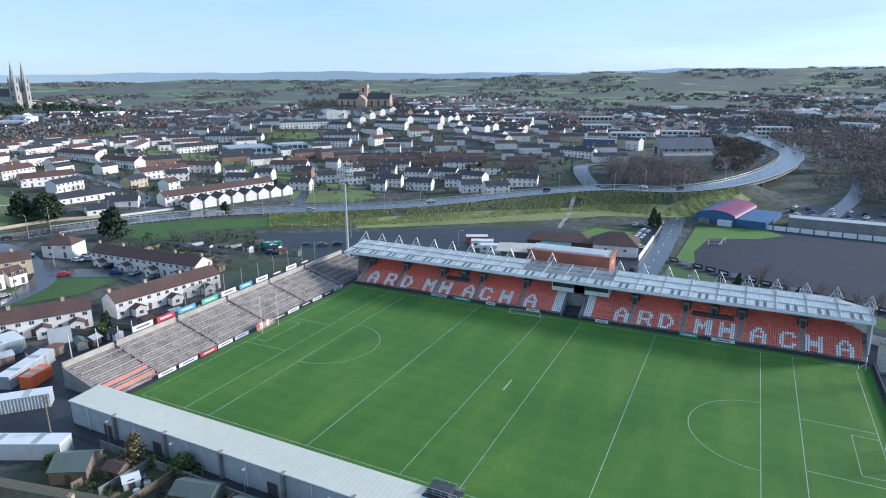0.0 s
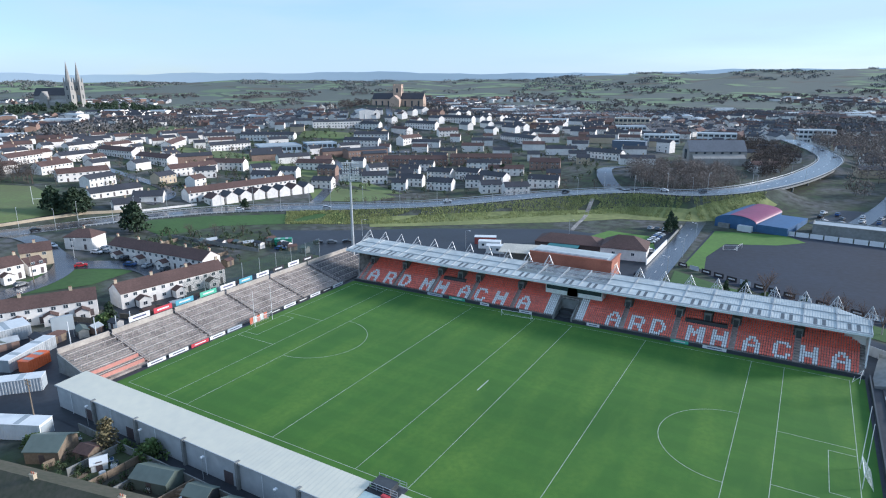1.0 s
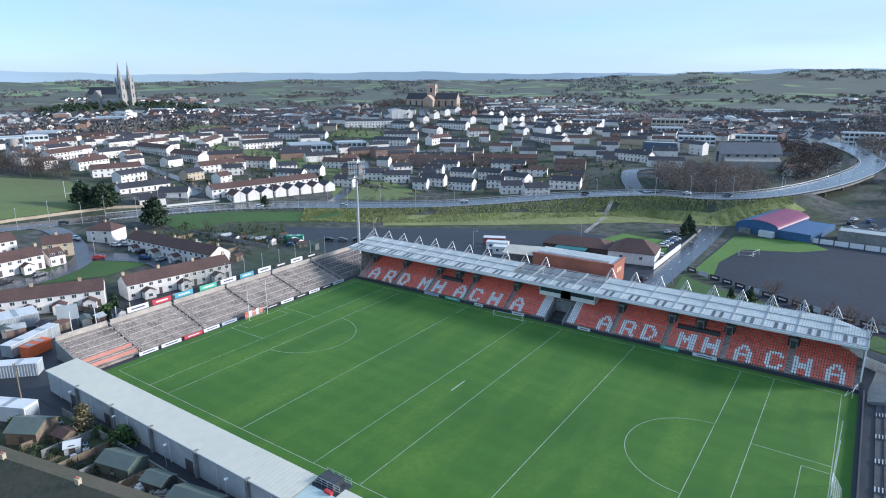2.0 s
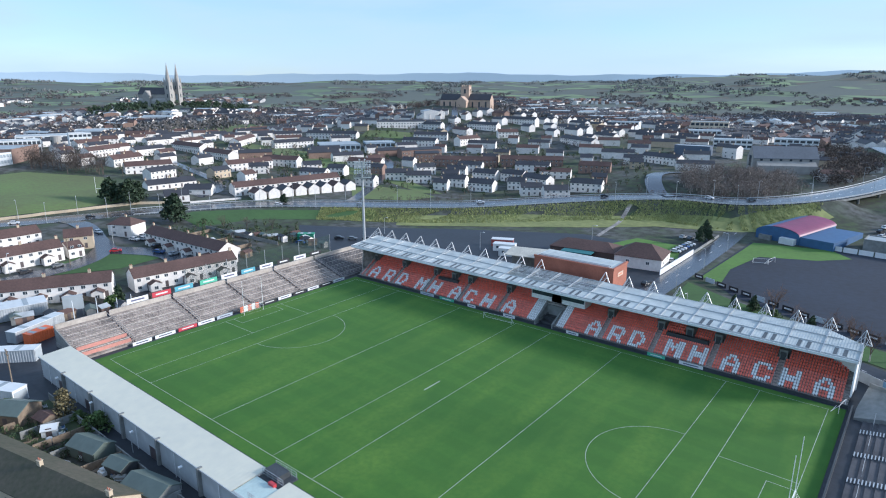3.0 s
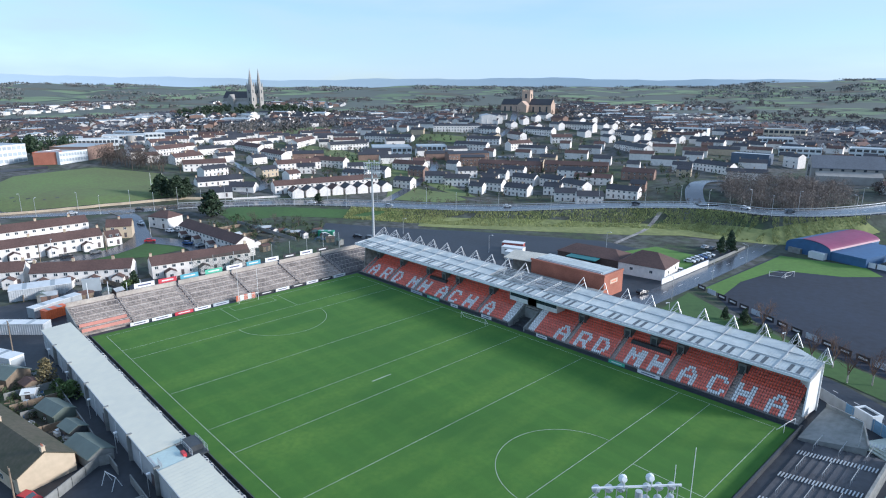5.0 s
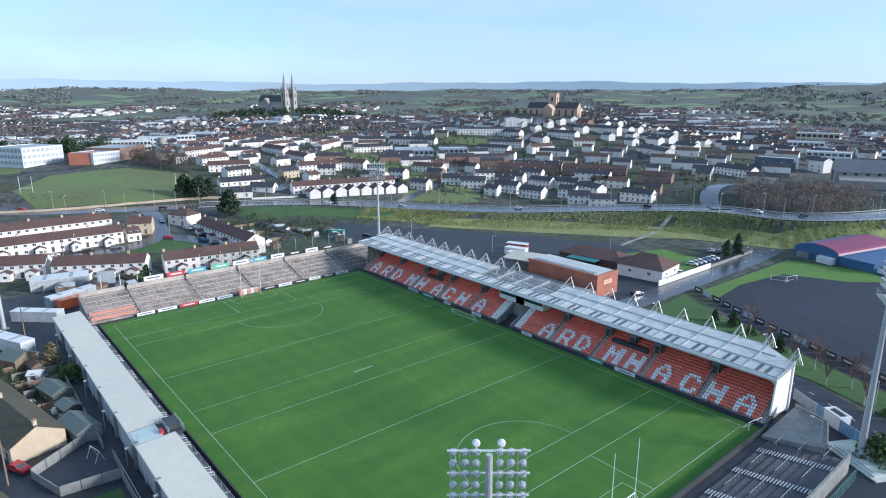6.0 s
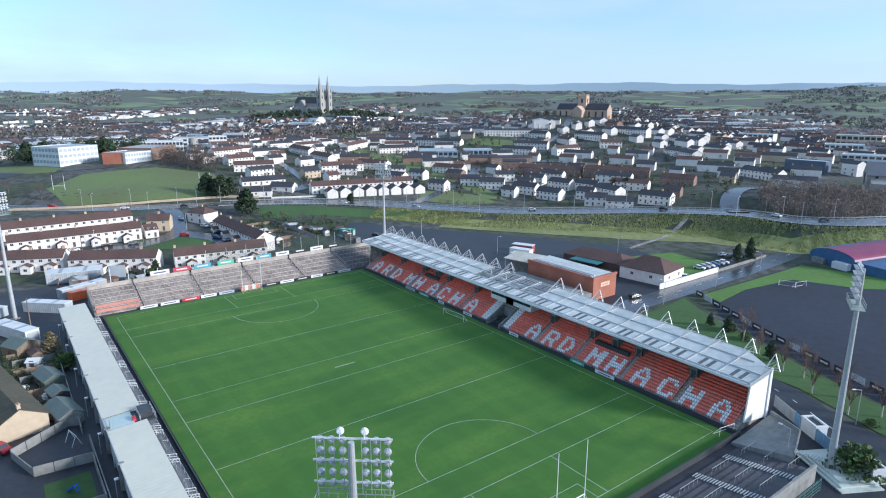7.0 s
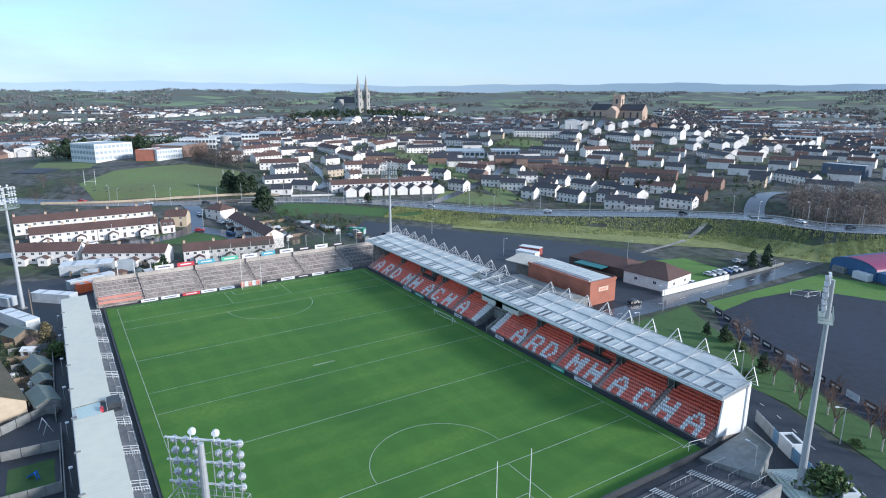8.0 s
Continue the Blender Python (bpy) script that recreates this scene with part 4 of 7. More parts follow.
def floodlight(x, y, z0, top, turn):
    """A tapered mast with a cage and a bank of lamps that faces the pitch."""
    o = thing("floodlight", "tall pale steel floodlight mast with a bank of round lamps", "floodlight", "floodlight masts", pose(x, y, z0, 0, 0, turn))
    q = Shape()
    h = top - z0
    q.tube((0, 0, 0), (0, 0, h - 5.0), 0.62, 0.34, n=14)
    q.tube((0, 0, h - 5.0), (0, 0, h), 0.34, 0.26, n=12)
    part("mast", q, steel, o)
    q = Shape()
    q.box(-0.9, 0.9, -0.9, 0.9, -0.3, 0.4)
    part("base", q, concrete_mid, o)
    for r in range(5):
        z = h - 0.25 - r * 1.0
        if r in (0, 2, 4):
            q = Shape()
            q.beam((-3.3, -0.45, z + 0.3), (3.3, -0.45, z + 0.3), 0.12, 0.14)
            part("cross_arm", q, steel_white, o)
        for c in (-2.8, -1.85, -0.95, 0.95, 1.85, 2.8):
            lx = c
            q = Shape()
            q.tube((lx, -0.62, z), (lx, -0.95, z - 0.14), 0.2, 0.34, n=10)
            q.tube((lx, -0.5, z + 0.1), (lx, -0.62, z), 0.12, 0.2, n=8)
            lamp = part("lamp", q, steel, o)
            q = Shape()
            q.tube((lx, -0.95, z - 0.14), (lx, -0.99, z - 0.155), 0.31, 0.29, n=10)
            part("lens", q, lamp_glass, lamp)
    for c in (-1.0, 1.0):
        q = Shape()
        q.tube((c, -0.3, h + 0.75), (c, -0.65, h + 0.6), 0.2, 0.34, n=10)
        q.tube((c, -0.3, h + 0.1), (c, -0.3, h + 0.7), 0.05, n=6)
        part("lamp", q, steel_white, o)
    for c in (-3.0, -2.3, -1.5, -0.75, 0.75, 1.5, 2.3, 3.0):
        q = Shape()
        q.beam((c, -0.35, h + 0.1), (c, -0.35, h - 5.0), 0.05)
        part("upright", q, steel, o)
    q = Shape()
    q.box(-3.2, 3.2, -1.3, 0.7, h - 6.3, h - 6.22)
    for yy in (-1.3, 0.7):
        for z in (-5.2, -5.7):
            q.beam((-3.2, yy, h + z), (3.2, yy, h + z), 0.06)
        for c in np.linspace(-3.2, 3.2, 9):
            q.beam((c, yy, h - 6.25), (c, yy, h - 5.2), 0.05)
    for xx in (-3.2, 3.2):
        for z in (-5.2, -5.7):
            q.beam((xx, -1.3, h + z), (xx, 0.7, h + z), 0.06)
    part("cage", q, mat("green_grey_steel", (0.32, 0.36, 0.32), 0.5), o, "green-grey maintenance cage")
    return o


def facing(x, y):
    return math.degrees(math.atan2(-y, -x)) + 90


floodlight(-88.3, 62.6, 0.0, 37.6, facing(-88, 62))
floodlight(89.8, 45.6, 0.6, 37.0, facing(89.8, 45.6))
floodlight(86.4, -45.6, 0.6, 37.2, facing(86.4, -45.6) - 12)
floodlight(-87.0, -65.6, 0.0, 37.4, facing(-87, -65.6))

# ---------------------------------------------------------------- houses
WALLS = {"white": render_white, "cream": render_cream, "brick": brick_town}
ROOFS = {"brown": roof_brown, "dark": roof_dark, "moss": roof_mossy}
WORDS = {"white": "white-rendered", "cream": "cream-rendered", "brick": "red-brick"}
RWORD = {"brown": "brown tiled", "dark": "dark slate", "moss": "mossy tiled"}
TAKEN = []

win = Shape()
win.box(-0.62, 0.62, -0.03, 0.0, -0.55, 0.55, 0)
win.box(-0.55, 0.55, -0.045, -0.031, -0.48, 0.48, 1)
win.box(-0.03, 0.03, -0.055, -0.046, -0.48, 0.48, 0)
WINDOW = win.mesh("window", [white_paint, glass])
dr = Shape()
dr.box(-0.5, 0.5, -0.04, 0.0, 0, 2.05)
DOOR = dr.mesh("door", dark_door)
ch = Shape()
ch.box(-0.42, 0.42, -0.3, 0.3, -0.9, 0.75, 0)
ch.box(-0.48, 0.48, -0.36, 0.36, 0.75, 0.85, 0)
for q in (-0.22, 0.22):
    ch.tube((q, 0, 0.85), (q, 0, 1.2), 0.11, 0.09, n=6, mi=1)
CHIMNEY = ch.mesh("chimney", [render_cream, brick_red])


def lowest(x0, y0, x1, y1, d):
    dx, dy = x1 - x0, y1 - y0
    n = math.hypot(dx, dy)
    nx_, ny_ = -dy / n * d / 2, dx / n * d / 2
    z = [gz(x0 + dx * t + s * nx_, y0 + dy * t + s * ny_) for t in (0, 0.5, 1) for s in (-1, 1)]
    return min(z), sum(z) / 6


def gable_house(length, depth, eaves, ridge, wall_m, roof_m, o, hip=False, deep=1.5, tag=True):
    """Walls with gables and two thick roof slopes, along the local x."""
    a, d = length / 2, depth / 2
    s = Shape()
    k = a - d * 0.75 if hip else a
    if hip:
        s.box(-a, a, -d, d, -deep, eaves)
    else:
        s.prism([(-d, -deep), (d, -deep), (d, eaves), (0, ridge - 0.1), (-d, eaves)], lambda u, z: (-a, u, z), lambda u, z: (a, u, z))
    part("wall", s, wall_m, o)
    s = Shape()
    ov, th = 0.3, 0.16
    e = a + (0.15 if not hip else ov)
    kk = k if hip else e
    zl = eaves - ov * (ridge - eaves) / d
    top = [(-e, -d - ov, zl), (e, -d - ov, zl), (kk, 0, ridge), (-kk, 0, ridge), (e, d + ov, zl), (-e, d + ov, zl)]
    low = [(x, y, z - th) for x, y, z in top]
    s.solid(top + low, ((0, 1, 2, 3), (5, 3, 2, 4), (1, 4, 2), (0, 3, 5), (6, 9, 8, 7), (11, 10, 8, 9), (0, 6, 7, 1), (4, 10, 11, 5), (1, 7, 10, 4), (5, 11, 6, 0)) if hip else
            ((0, 1, 2, 3), (3, 2, 4, 5), (9, 8, 7, 6), (11, 10, 8, 9), (0, 6, 7, 1), (4, 10, 11, 5), (1, 7, 8, 2), (2, 8, 10, 4), (3, 9, 6, 0), (5, 11, 9, 3)))
    part("roof", s, roof_m, o)


def house_row(x0, y0, x1, y1, wall="white", roof="brown", depth=8.0, units=None, eaves=5.1, ridge=7.5, hip=False, openings=True, both=False, porch=0, group="terraced houses", what="terrace", chimneys=True, storeys=2):
    length = math.hypot(x1 - x0, y1 - y0)
    lo, mid = lowest(x0, y0, x1, y1, depth)
    turn = math.degrees(math.atan2(y1 - y0, x1 - x0))
    n = units or max(1, round(length / 6.2))
    cx, cy = (x0 + x1) / 2, (y0 + y1) / 2
    o = thing("terraced_house" if n > 1 else "house", f"{WORDS[wall]} {'terrace of houses' if n > 1 else 'house'} with a {RWORD[roof]} roof", "house", group, pose(cx, cy, mid, 0, 0, turn))
    for q in np.linspace(-0.45, 0.45, max(1, int(length / 9)) + 1):
        TAKEN.append((cx + (x1 - x0) * q, cy + (y1 - y0) * q, 7.5))
    gable_house(length, depth, eaves, ridge, WALLS[wall], ROOFS[roof], o, hip, deep=mid - lo + 0.6)
    u = length / n
    if chimneys:
        for k in range(n if n < 3 else n // 2 + 1):
            x = -length / 2 + (k * 2 * u if n >= 3 else (k + 0.5) * u)
            x = min(max(x, -length / 2 + (0.6 if not hip else depth * 0.5)), length / 2 - (0.6 if not hip else depth * 0.5))
            part("chimney", CHIMNEY, None, o, "", pose(x, 0, ridge))
    if openings:
        for k in range(n):
            x = -length / 2 + (k + 0.5) * u
            for side, yy in ((0, -depth / 2), (180, depth / 2))[:2 if both else 1]:
                for z in ((1.45, 3.95)[:storeys]):
                    for dx in (-u * 0.24, u * 0.24):
                        if z < 2 and dx > 0:
                            part("door", DOOR, None, o, "", pose(x + dx, yy, 0.05, 0, 0, side))
                        else:
                            part("window", WINDOW, None, o, "", pose(x + dx, yy, z, 0, 0, side))
    for k in range(porch):
        x = -length / 2 + length * (k + 0.5) / porch
        s = Shape()
        s.prism([(-1.7, -0.5), (1.7, -0.5), (1.7, 2.4), (0, 3.3), (-1.7, 2.4)], lambda w, z: (x + w, -depth / 2 - 0.01, z), lambda w, z: (x + w, -depth / 2 - 2.8, z))
        pr = part("rear_annex", s, WALLS["white"], o)
        s = Shape()
        for sg in (-1, 1):
            s.solid([(x, -depth / 2 - 0.01, 3.5), (x, -depth / 2 - 3.0, 3.5), (x + sg * 2.0, -depth / 2 - 3.0, 2.45), (x + sg * 2.0, -depth / 2 - 0.01, 2.45),
                     (x, -depth / 2 - 0.01, 3.38), (x, -depth / 2 - 3.0, 3.38), (x + sg * 2.0, -depth / 2 - 3.0, 2.33), (x + sg * 2.0, -depth / 2 - 0.01, 2.33)],
                    ((0, 1, 2, 3), (7, 6, 5, 4), (1, 5, 6, 2), (2, 6, 7, 3), (0, 4, 5, 1)))
        part("annex_roof", s, ROOFS[roof], pr)
        part("window", WINDOW, None, pr, "", pose(x, -depth / 2 - 2.81, 1.2))
    return o


def row(x0, y0, x1, y1, *args, **kw):
    """The same, with the ends put so that the local -y side faces the pitch."""
    mx, my = (x0 + x1) / 2, (y0 + y1) / 2
    nx_, ny_ = (y1 - y0), -(x1 - x0)
    if nx_ * (60 - mx) + ny_ * (-40 - my) < 0:
        x0, y0, x1, y1 = x1, y1, x0, y0
    return house_row(x0, y0, x1, y1, *args, **kw)


# the estate behind the end terrace
row(-193, -70, -195, -14, group="estate terraces", both=True)
row(-171, -64, -171, -15, porch=4, group="estate terraces", both=True)
row(-171, -13.5, -171, -8.0, units=1, eaves=3.6, ridge=5.6, group="estate terraces", both=True, chimneys=False)
row(-182, -9, -178, 0, wall="cream", units=1, group="estate terraces", both=True)
row(-149, -68, -139, -46.5, porch=3, group="estate terraces", both=True)
row(-136, -45, -120.5, -18, porch=4, group="estate terraces", both=True)
row(-119.5, -13, -114, 21, porch=3, group="estate terraces", both=True)
row(-171, 21, -121, 24, roof="brown", porch=4, group="estate terraces", both=True)
row(-190, 14, -180, 19, depth=9.0, units=1, hip=True, group="estate terraces", both=True)
row(-226, -95, -200, -80, group="estate terraces", both=True)
row(-165, -100, -150, -78, group="estate terraces", both=True)

# over the road: rows that can be told apart one by one
row(-311, 74, -303, 100, group="hill terraces", depth=9)
row(-335, 76, -341, 98, group="hill terraces")
row(-377, 78, -388, 104, group="hill terraces")
row(-440, 96, -446, 118, group="hill terraces")
row(-478, 118, -470, 142, group="hill terraces")
row(-401, 157, -358, 156, group="hill terraces")
row(-352, 155, -315, 153, group="hill terraces")
row(-286, 128, -282, 160, group="hill terraces")
row(-296, 166, -270, 176, group="hill terraces")
row(-259, 61, -256, 88, "white", "dark", eaves=3.0, ridge=5.4, storeys=1, group="bungalows")
row(-233, 58, -228, 69, "white", "dark", units=1, eaves=3.0, ridge=5.4, storeys=1, group="bungalows")
row(-240, 74, -229, 84, "white", "dark", units=1, eaves=3.0, ridge=5.4, storeys=1, group="bungalows")
row(-222, 91, -208, 155, group="roadside terrace", depth=8.5)
for k in range(8):
    t = k / 7
    x, y = -208 + 13 * t, 98 + 54 * t
    row(x - 5, y + 1.2, x + 4, y - 1.0, "white", "dark" if k % 3 else "brown", units=1, depth=6.5, eaves=3.6, ridge=5.8, chimneys=False, storeys=1, group="roadside houses")
row(-370, 354, -328, 404, "white", "dark", depth=9, eaves=6.2, ridge=7.6, group="long white terrace")
row(-307, 340, -280, 356, "white", "dark", group="town terraces")
row(-300, 318, -269, 327, "white", "dark", group="town terraces")
row(-255, 263, -240, 294, "brick", "dark", depth=11, eaves=6.5, ridge=8.0, group="brick flats", chimneys=False)
row(-238, 262, -226, 276, "brick", "dark", depth=11, eaves=6.5, ridge=8.0, group="brick flats", chimneys=False)
row(-216, 260, -174, 282, "brick", "brown", group="brick terraces")
row(-172, 283, -132, 304, "brick", "brown", group="brick terraces")
for a in ((-203, 193, -191, 205), (-190, 199, -178, 210), (-204, 224, -197, 236), (-188, 240, -175, 245), (-170, 212, -154, 217), (-164, 240, -147, 242), (-147, 212, -131, 215), (-145, 246, -129, 247), (-126, 243, -106, 239), (-96, 213, -85, 223), (-112, 214, -102, 222), (-128, 226, -118, 230), (-180, 224, -170, 230)):
    row(*a, "white", "dark", group="white paired houses")
row(-336, 389, -315, 392, "white", "dark", group="town terraces")
row(-291, 462, -246, 460, "white", "dark", group="town terraces")
row(-246, 388, -233, 402, "white", "brown", group="town terraces")
row(-298, 415, -263, 415, "white", "dark", group="town terraces")
row(-255, 338, -252, 364, "white", "brown", group="town terraces")
row(-403, 293, -355, 313, "white", "dark", group="town terraces")
row(-431, 272, -416, 295, "white", "dark", group="town terraces")
row(-367, 225, -359, 260, "white", "dark", group="town terraces")
row(-386, 200, -420, 240, "white", "brown", group="town terraces")
row(-251, 206, -227, 215, "white", "brown", group="town terraces")
row(-110, 286, -90, 292, "brick", "brown", group="town terraces")
row(-90, 237, -72, 241, "white", "dark", group="white paired houses")
row(-224, 467, -183, 451, "white", "dark", group="town terraces")
row(-183, 400, -142, 377, "white", "dark", group="town terraces")
row(-90, 351, -61, 343, "white", "dark", group="town terraces")
row(-48, 404, -37, 400, "white", "dark", units=1, eaves=8, ridge=10, group="town terraces")

# ---------------------------------------------------------------- larger buildings
def block(name, label, x, y, turn, lx, ly, h, wall_m, roof_m, rows_of_windows=0, n_win=8, z=None, parapet=0.4, win_m=None, sides=(0,)):
    """A flat-roofed block with a parapet and bands of windows."""
    zz = gz(x, y) if z is None else z
    o = thing(name, label, "building", m=pose(x, y, zz, 0, 0, turn))
    TAKEN.append((x, y, max(lx, ly) / 2 + 6))
    s = Shape()
    s.box(-lx / 2, lx / 2, -ly / 2, ly / 2, -2.5, h)
    part("wall", s, wall_m, o)
    s = Shape()
    for a, b, c, d in ((-lx / 2 - 0.1, lx / 2 + 0.1, -ly / 2 - 0.1, -ly / 2 + 0.3), (-lx / 2 - 0.1, lx / 2 + 0.1, ly / 2 - 0.3, ly / 2 + 0.1), (-lx / 2 - 0.1, -lx / 2 + 0.3, -ly / 2 + 0.3, ly / 2 - 0.3), (lx / 2 - 0.3, lx / 2 + 0.1, -ly / 2 + 0.3, ly / 2 - 0.3)):
        s.box(a, b, c, d, h, h + parapet)
    part("parapet", s, wall_m, o)
    s = Shape()
    s.box(-lx / 2 + 0.3, lx / 2 - 0.3, -ly / 2 + 0.3, ly / 2 - 0.3, h, h + 0.08)
    part("roof", s, roof_m, o)
    for r in range(rows_of_windows):
        zc = h * (r + 0.55) / rows_of_windows
        hh = h / rows_of_windows * 0.26
        for side, w, d in ((0, lx, ly), (180, lx, ly), (90, ly, lx), (270, ly, lx)):
            if side not in sides:
                continue
            nn = max(2, round(n_win * w / lx))
            for k in range(nn):
                s = Shape()
                xc, ww = -w / 2 + w * (k + 0.5) / nn, w / nn * 0.38
                s.box(xc - ww, xc + ww, -d / 2 - 0.06, -d / 2 - 0.003, zc - hh, zc + hh)
                part("window", s, win_m or glass, o, "", pose(0, 0, 0, 0, 0, side))
    return o


panel_white = mat("pale_panels", (0.66, 0.68, 0.68), 0.7, var=0.15, scale=0.5)
roof_felt = mat("grey_roof_felt", (0.38, 0.42, 0.44), 0.7, var=0.2, scale=0.3)
school_glass = mat("pale_window_panels", (0.40, 0.45, 0.48), 0.25, var=0.25, scale=0.6)
pale_blue = mat("pale_blue_cladding", (0.34, 0.42, 0.50), 0.6, var=0.2, scale=0.5)
block("school", "three-storey white school block with long window bands", -392.7, -19, 120, 30, 28, 12, panel_white, roof_felt, 3, 9, sides=(0, 270), win_m=school_glass)
block("school_hall", "low school block with pale window panels", -371, 19, 118, 22, 18, 7.0, panel_white, roof_felt, 2, 10, sides=(0,), win_m=school_glass)
block("school_hall", "red-brick school hall with a flat grey roof", -389, 35, 137, 34, 26, 8.0, brick_town, roof_felt, 0)
block("school_hall", "red-brick end block of the school", -367, 9, 67, 15, 10, 7.4, brick_red, roof_felt, 0)
block("school_annex", "pale long school wing under a dark roof", -448, 58, 75, 34, 14, 9.0, panel_white, roof_felt, 2, 12, sides=(0, 90, 270))
block("school_annex", "cream tower block of the school", -470, 112, 75, 16, 12, 11.0, panel_white, roof_felt, 3, 5, sides=(0, 90))
block("primary_school", "low blue-grey school with a flat metal roof", -330, 266, 55, 34, 30, 5.0, pale_blue, roof_felt, 1, 8, sides=(0, 90, 270))
block("primary_school", "low school wing with a pale roof", -310, 296, 55, 26, 16, 5.0, pale_blue, roof_sheet, 1, 6, sides=(0, 90, 270))
# old windmill stump beside the school
o = thing("windmill_tower", "round grey stone windmill stump without sails", "tower", m=pose(-417, 76, gz(-417, 76)))
s = Shape()
s.tube((0, 0, -1), (0, 0, 12), 4.4, 3.4, n=16)
part("wall", s, stone_pale, o)
for a in (0.3, 2.2, 4.0, -0.6):
    for z in (4, 8):
        s = Shape()
        r = 4.4 - z * 0.075
        s.box(-0.5, 0.5, -r - 0.1, -r + 0.3, z, z + 1.3)
        part("window", s, glass, o, "", pose(0, 0, 0, 0, 0, math.degrees(a)))

# the club house, the brick function room and the sheds behind the stand
club = thing("club_house", "white club house under a hipped brown tile roof", "club house", m=pose(-1, 122, 0, 0, 0, 8))
TAKEN.append((-8, 118, 30))
gable_house(17, 15, 4.6, 8.2, render_white, roof_brown, club, hip=True)
for side in (0, 90):
    for k in (-1, 1):
        part("window", WINDOW, None, club, "", pose(0, 0, 0, 0, 0, side) @ pose(k * 3.6, -8.5 if side else -7.5, 2.6))
annex = thing("club_annex", "low club annex with a shallow dark roof", "building", m=pose(-23, 121, 0, 0, 0, 8))
gable_house(26, 13, 3.8, 6.2, mat("dark_yard_wall", (0.10, 0.07, 0.06), 0.8), roof_brown, annex, hip=True)
s = Shape()
s.box(-7, 5, -11.5, -6.4, 3.2, 3.5)
part("canopy", s, mat("teal_roof", (0.03, 0.16, 0.17), 0.5), annex, "dark teal flat canopy")
s = Shape()
s.box(-9, 13, -14.5, -14.2, 0, 3.2)
part("yard_wall", s, mat("dark_yard_wall", (0.10, 0.07, 0.06), 0.8), annex, "dark brown yard wall")
hall = thing("function_room", "long red-brick hall with a low metal roof", "building", m=pose(-10.5, 89.5, 0, 0, 0, 1))
TAKEN.append((-10, 90, 22))
s = Shape()
s.box(-14.5, 14.5, -5.8, 5.8, 0, 7.2)
part("wall", s, brick_red, hall)
s = Shape()
s.box(-14.7, 13.9, -4.9, 5.4, 7.2, 7.5)
for k in range(14):
    s.box(-14.6 + k * 2.04, -14.5 + k * 2.04, -4.8, 5.3, 7.5, 7.58)
part("roof", s, roof_sheet, hall)
s = Shape()
s.box(-14.7, 14.7, -5.98, -5.4, 7.2, 7.9)
s.box(14.0, 14.7, -5.4, 5.95, 7.2, 7.9)
part("parapet", s, brick_red, hall)
for y in (-4.2, -3.0):
    s = Shape()
    s.box(-13.5, 12.5, y - 0.25, y + 0.25, 7.5, 7.95)
    part("roof_duct", s, steel, hall)
s = Shape()
s.box(14.5, 14.55, -2.0, 2.4, 4.2, 5.6)
part("sign", s, mat("sign_cream", (0.65, 0.5, 0.38), 0.6), hall, "cream sign plate")
for a in (0.3, 1.4, 2.4):
    s = Shape()
    s.box(14.551, 14.57, -1.6 + a, -0.9 + a, 4.7, 5.1)
    part("lettering_bar", s, orange_paint, hall)
s = Shape()
s.prism([(-3.4, 0), (3.4, 0), (3.4, 3.4), (-3.4, 4.2)], lambda u, z: (15.5, -11 + u, z), lambda u, z: (-16, -11 + u, z))
part("lean_to", s, concrete_mid, hall, "grey lean-to along the hall")
o = thing("loading_canopy", "cream metal canopy behind the stand", "canopy", m=pose(-31, 88, 0, 0, 0, 10))
s = Shape()
s.solid([(-7, -4, 6.0), (7, -4, 6.2), (7, 4, 7.6), (-7, 4, 7.2), (-7, -4, 5.8), (7, -4, 6.0), (7, 4, 7.4), (-7, 4, 7.0)], ((0, 1, 2, 3), (7, 6, 5, 4), (0, 4, 5, 1), (1, 5, 6, 2), (2, 6, 7, 3), (3, 7, 4, 0)))
part("roof", s, mat("cream_sheet", (0.6, 0.55, 0.45), 0.5), o)
for x in (-6.5, 6.5):
    for y in (-3.5, 3.5):
        s = Shape()
        s.box(x - 0.12, x + 0.12, y - 0.12, y + 0.12, 0, 6.0)
        part("post", s, steel, o)
s = Shape()
s.box(-6, 6, 1, 3.5, 0, 4.6)
part("store", s, concrete_mid, o)
for x, y, t, c, l in ((-52, 106, 20, white_paint, "white"), (-46, 101, 20, panel_white, "pale grey"), (-57, 112, 25, mat("dull_red_steel", (0.30, 0.07, 0.06), 0.6), "dull red")):
    o = thing("site_cabin", f"{l} flat-roofed cabin standing on the car park", "cabin", "cabins behind the stand", pose(x, y, 0.06, 0, 0, t))
    s = Shape()
    s.box(-4.5, 4.5, -1.8, 1.8, 0, 2.9)
    part("body", s, c, o)
    s = Shape()
    s.box(-4.6, 4.6, -1.9, 1.9, 2.9, 3.05)
    part("roof", s, panel_white, o)
    for k in (-2.6, 0, 2.6):
        s = Shape()
        s.box(k - 0.5, k + 0.5, -1.85, -1.803, 1.2, 2.1)
        part("window", s, glass, o)
# white wall and the lane's kerb walls
s = Shape()
s.beam((9.4, 112, 1.0), (9.6, 148, 1.0), 0.35, 2.0)
tagged(part("wall_lane", s, white_paint), "white-painted wall along the lane", "wall", kind="structure")
s = Shape()
s.beam((9.6, 148, 0.6), (9.4, 184, 0.6), 0.3, 1.2)
tagged(part("wall_lane", s, concrete_mid), "grey block wall along the lane", "wall", kind="structure")
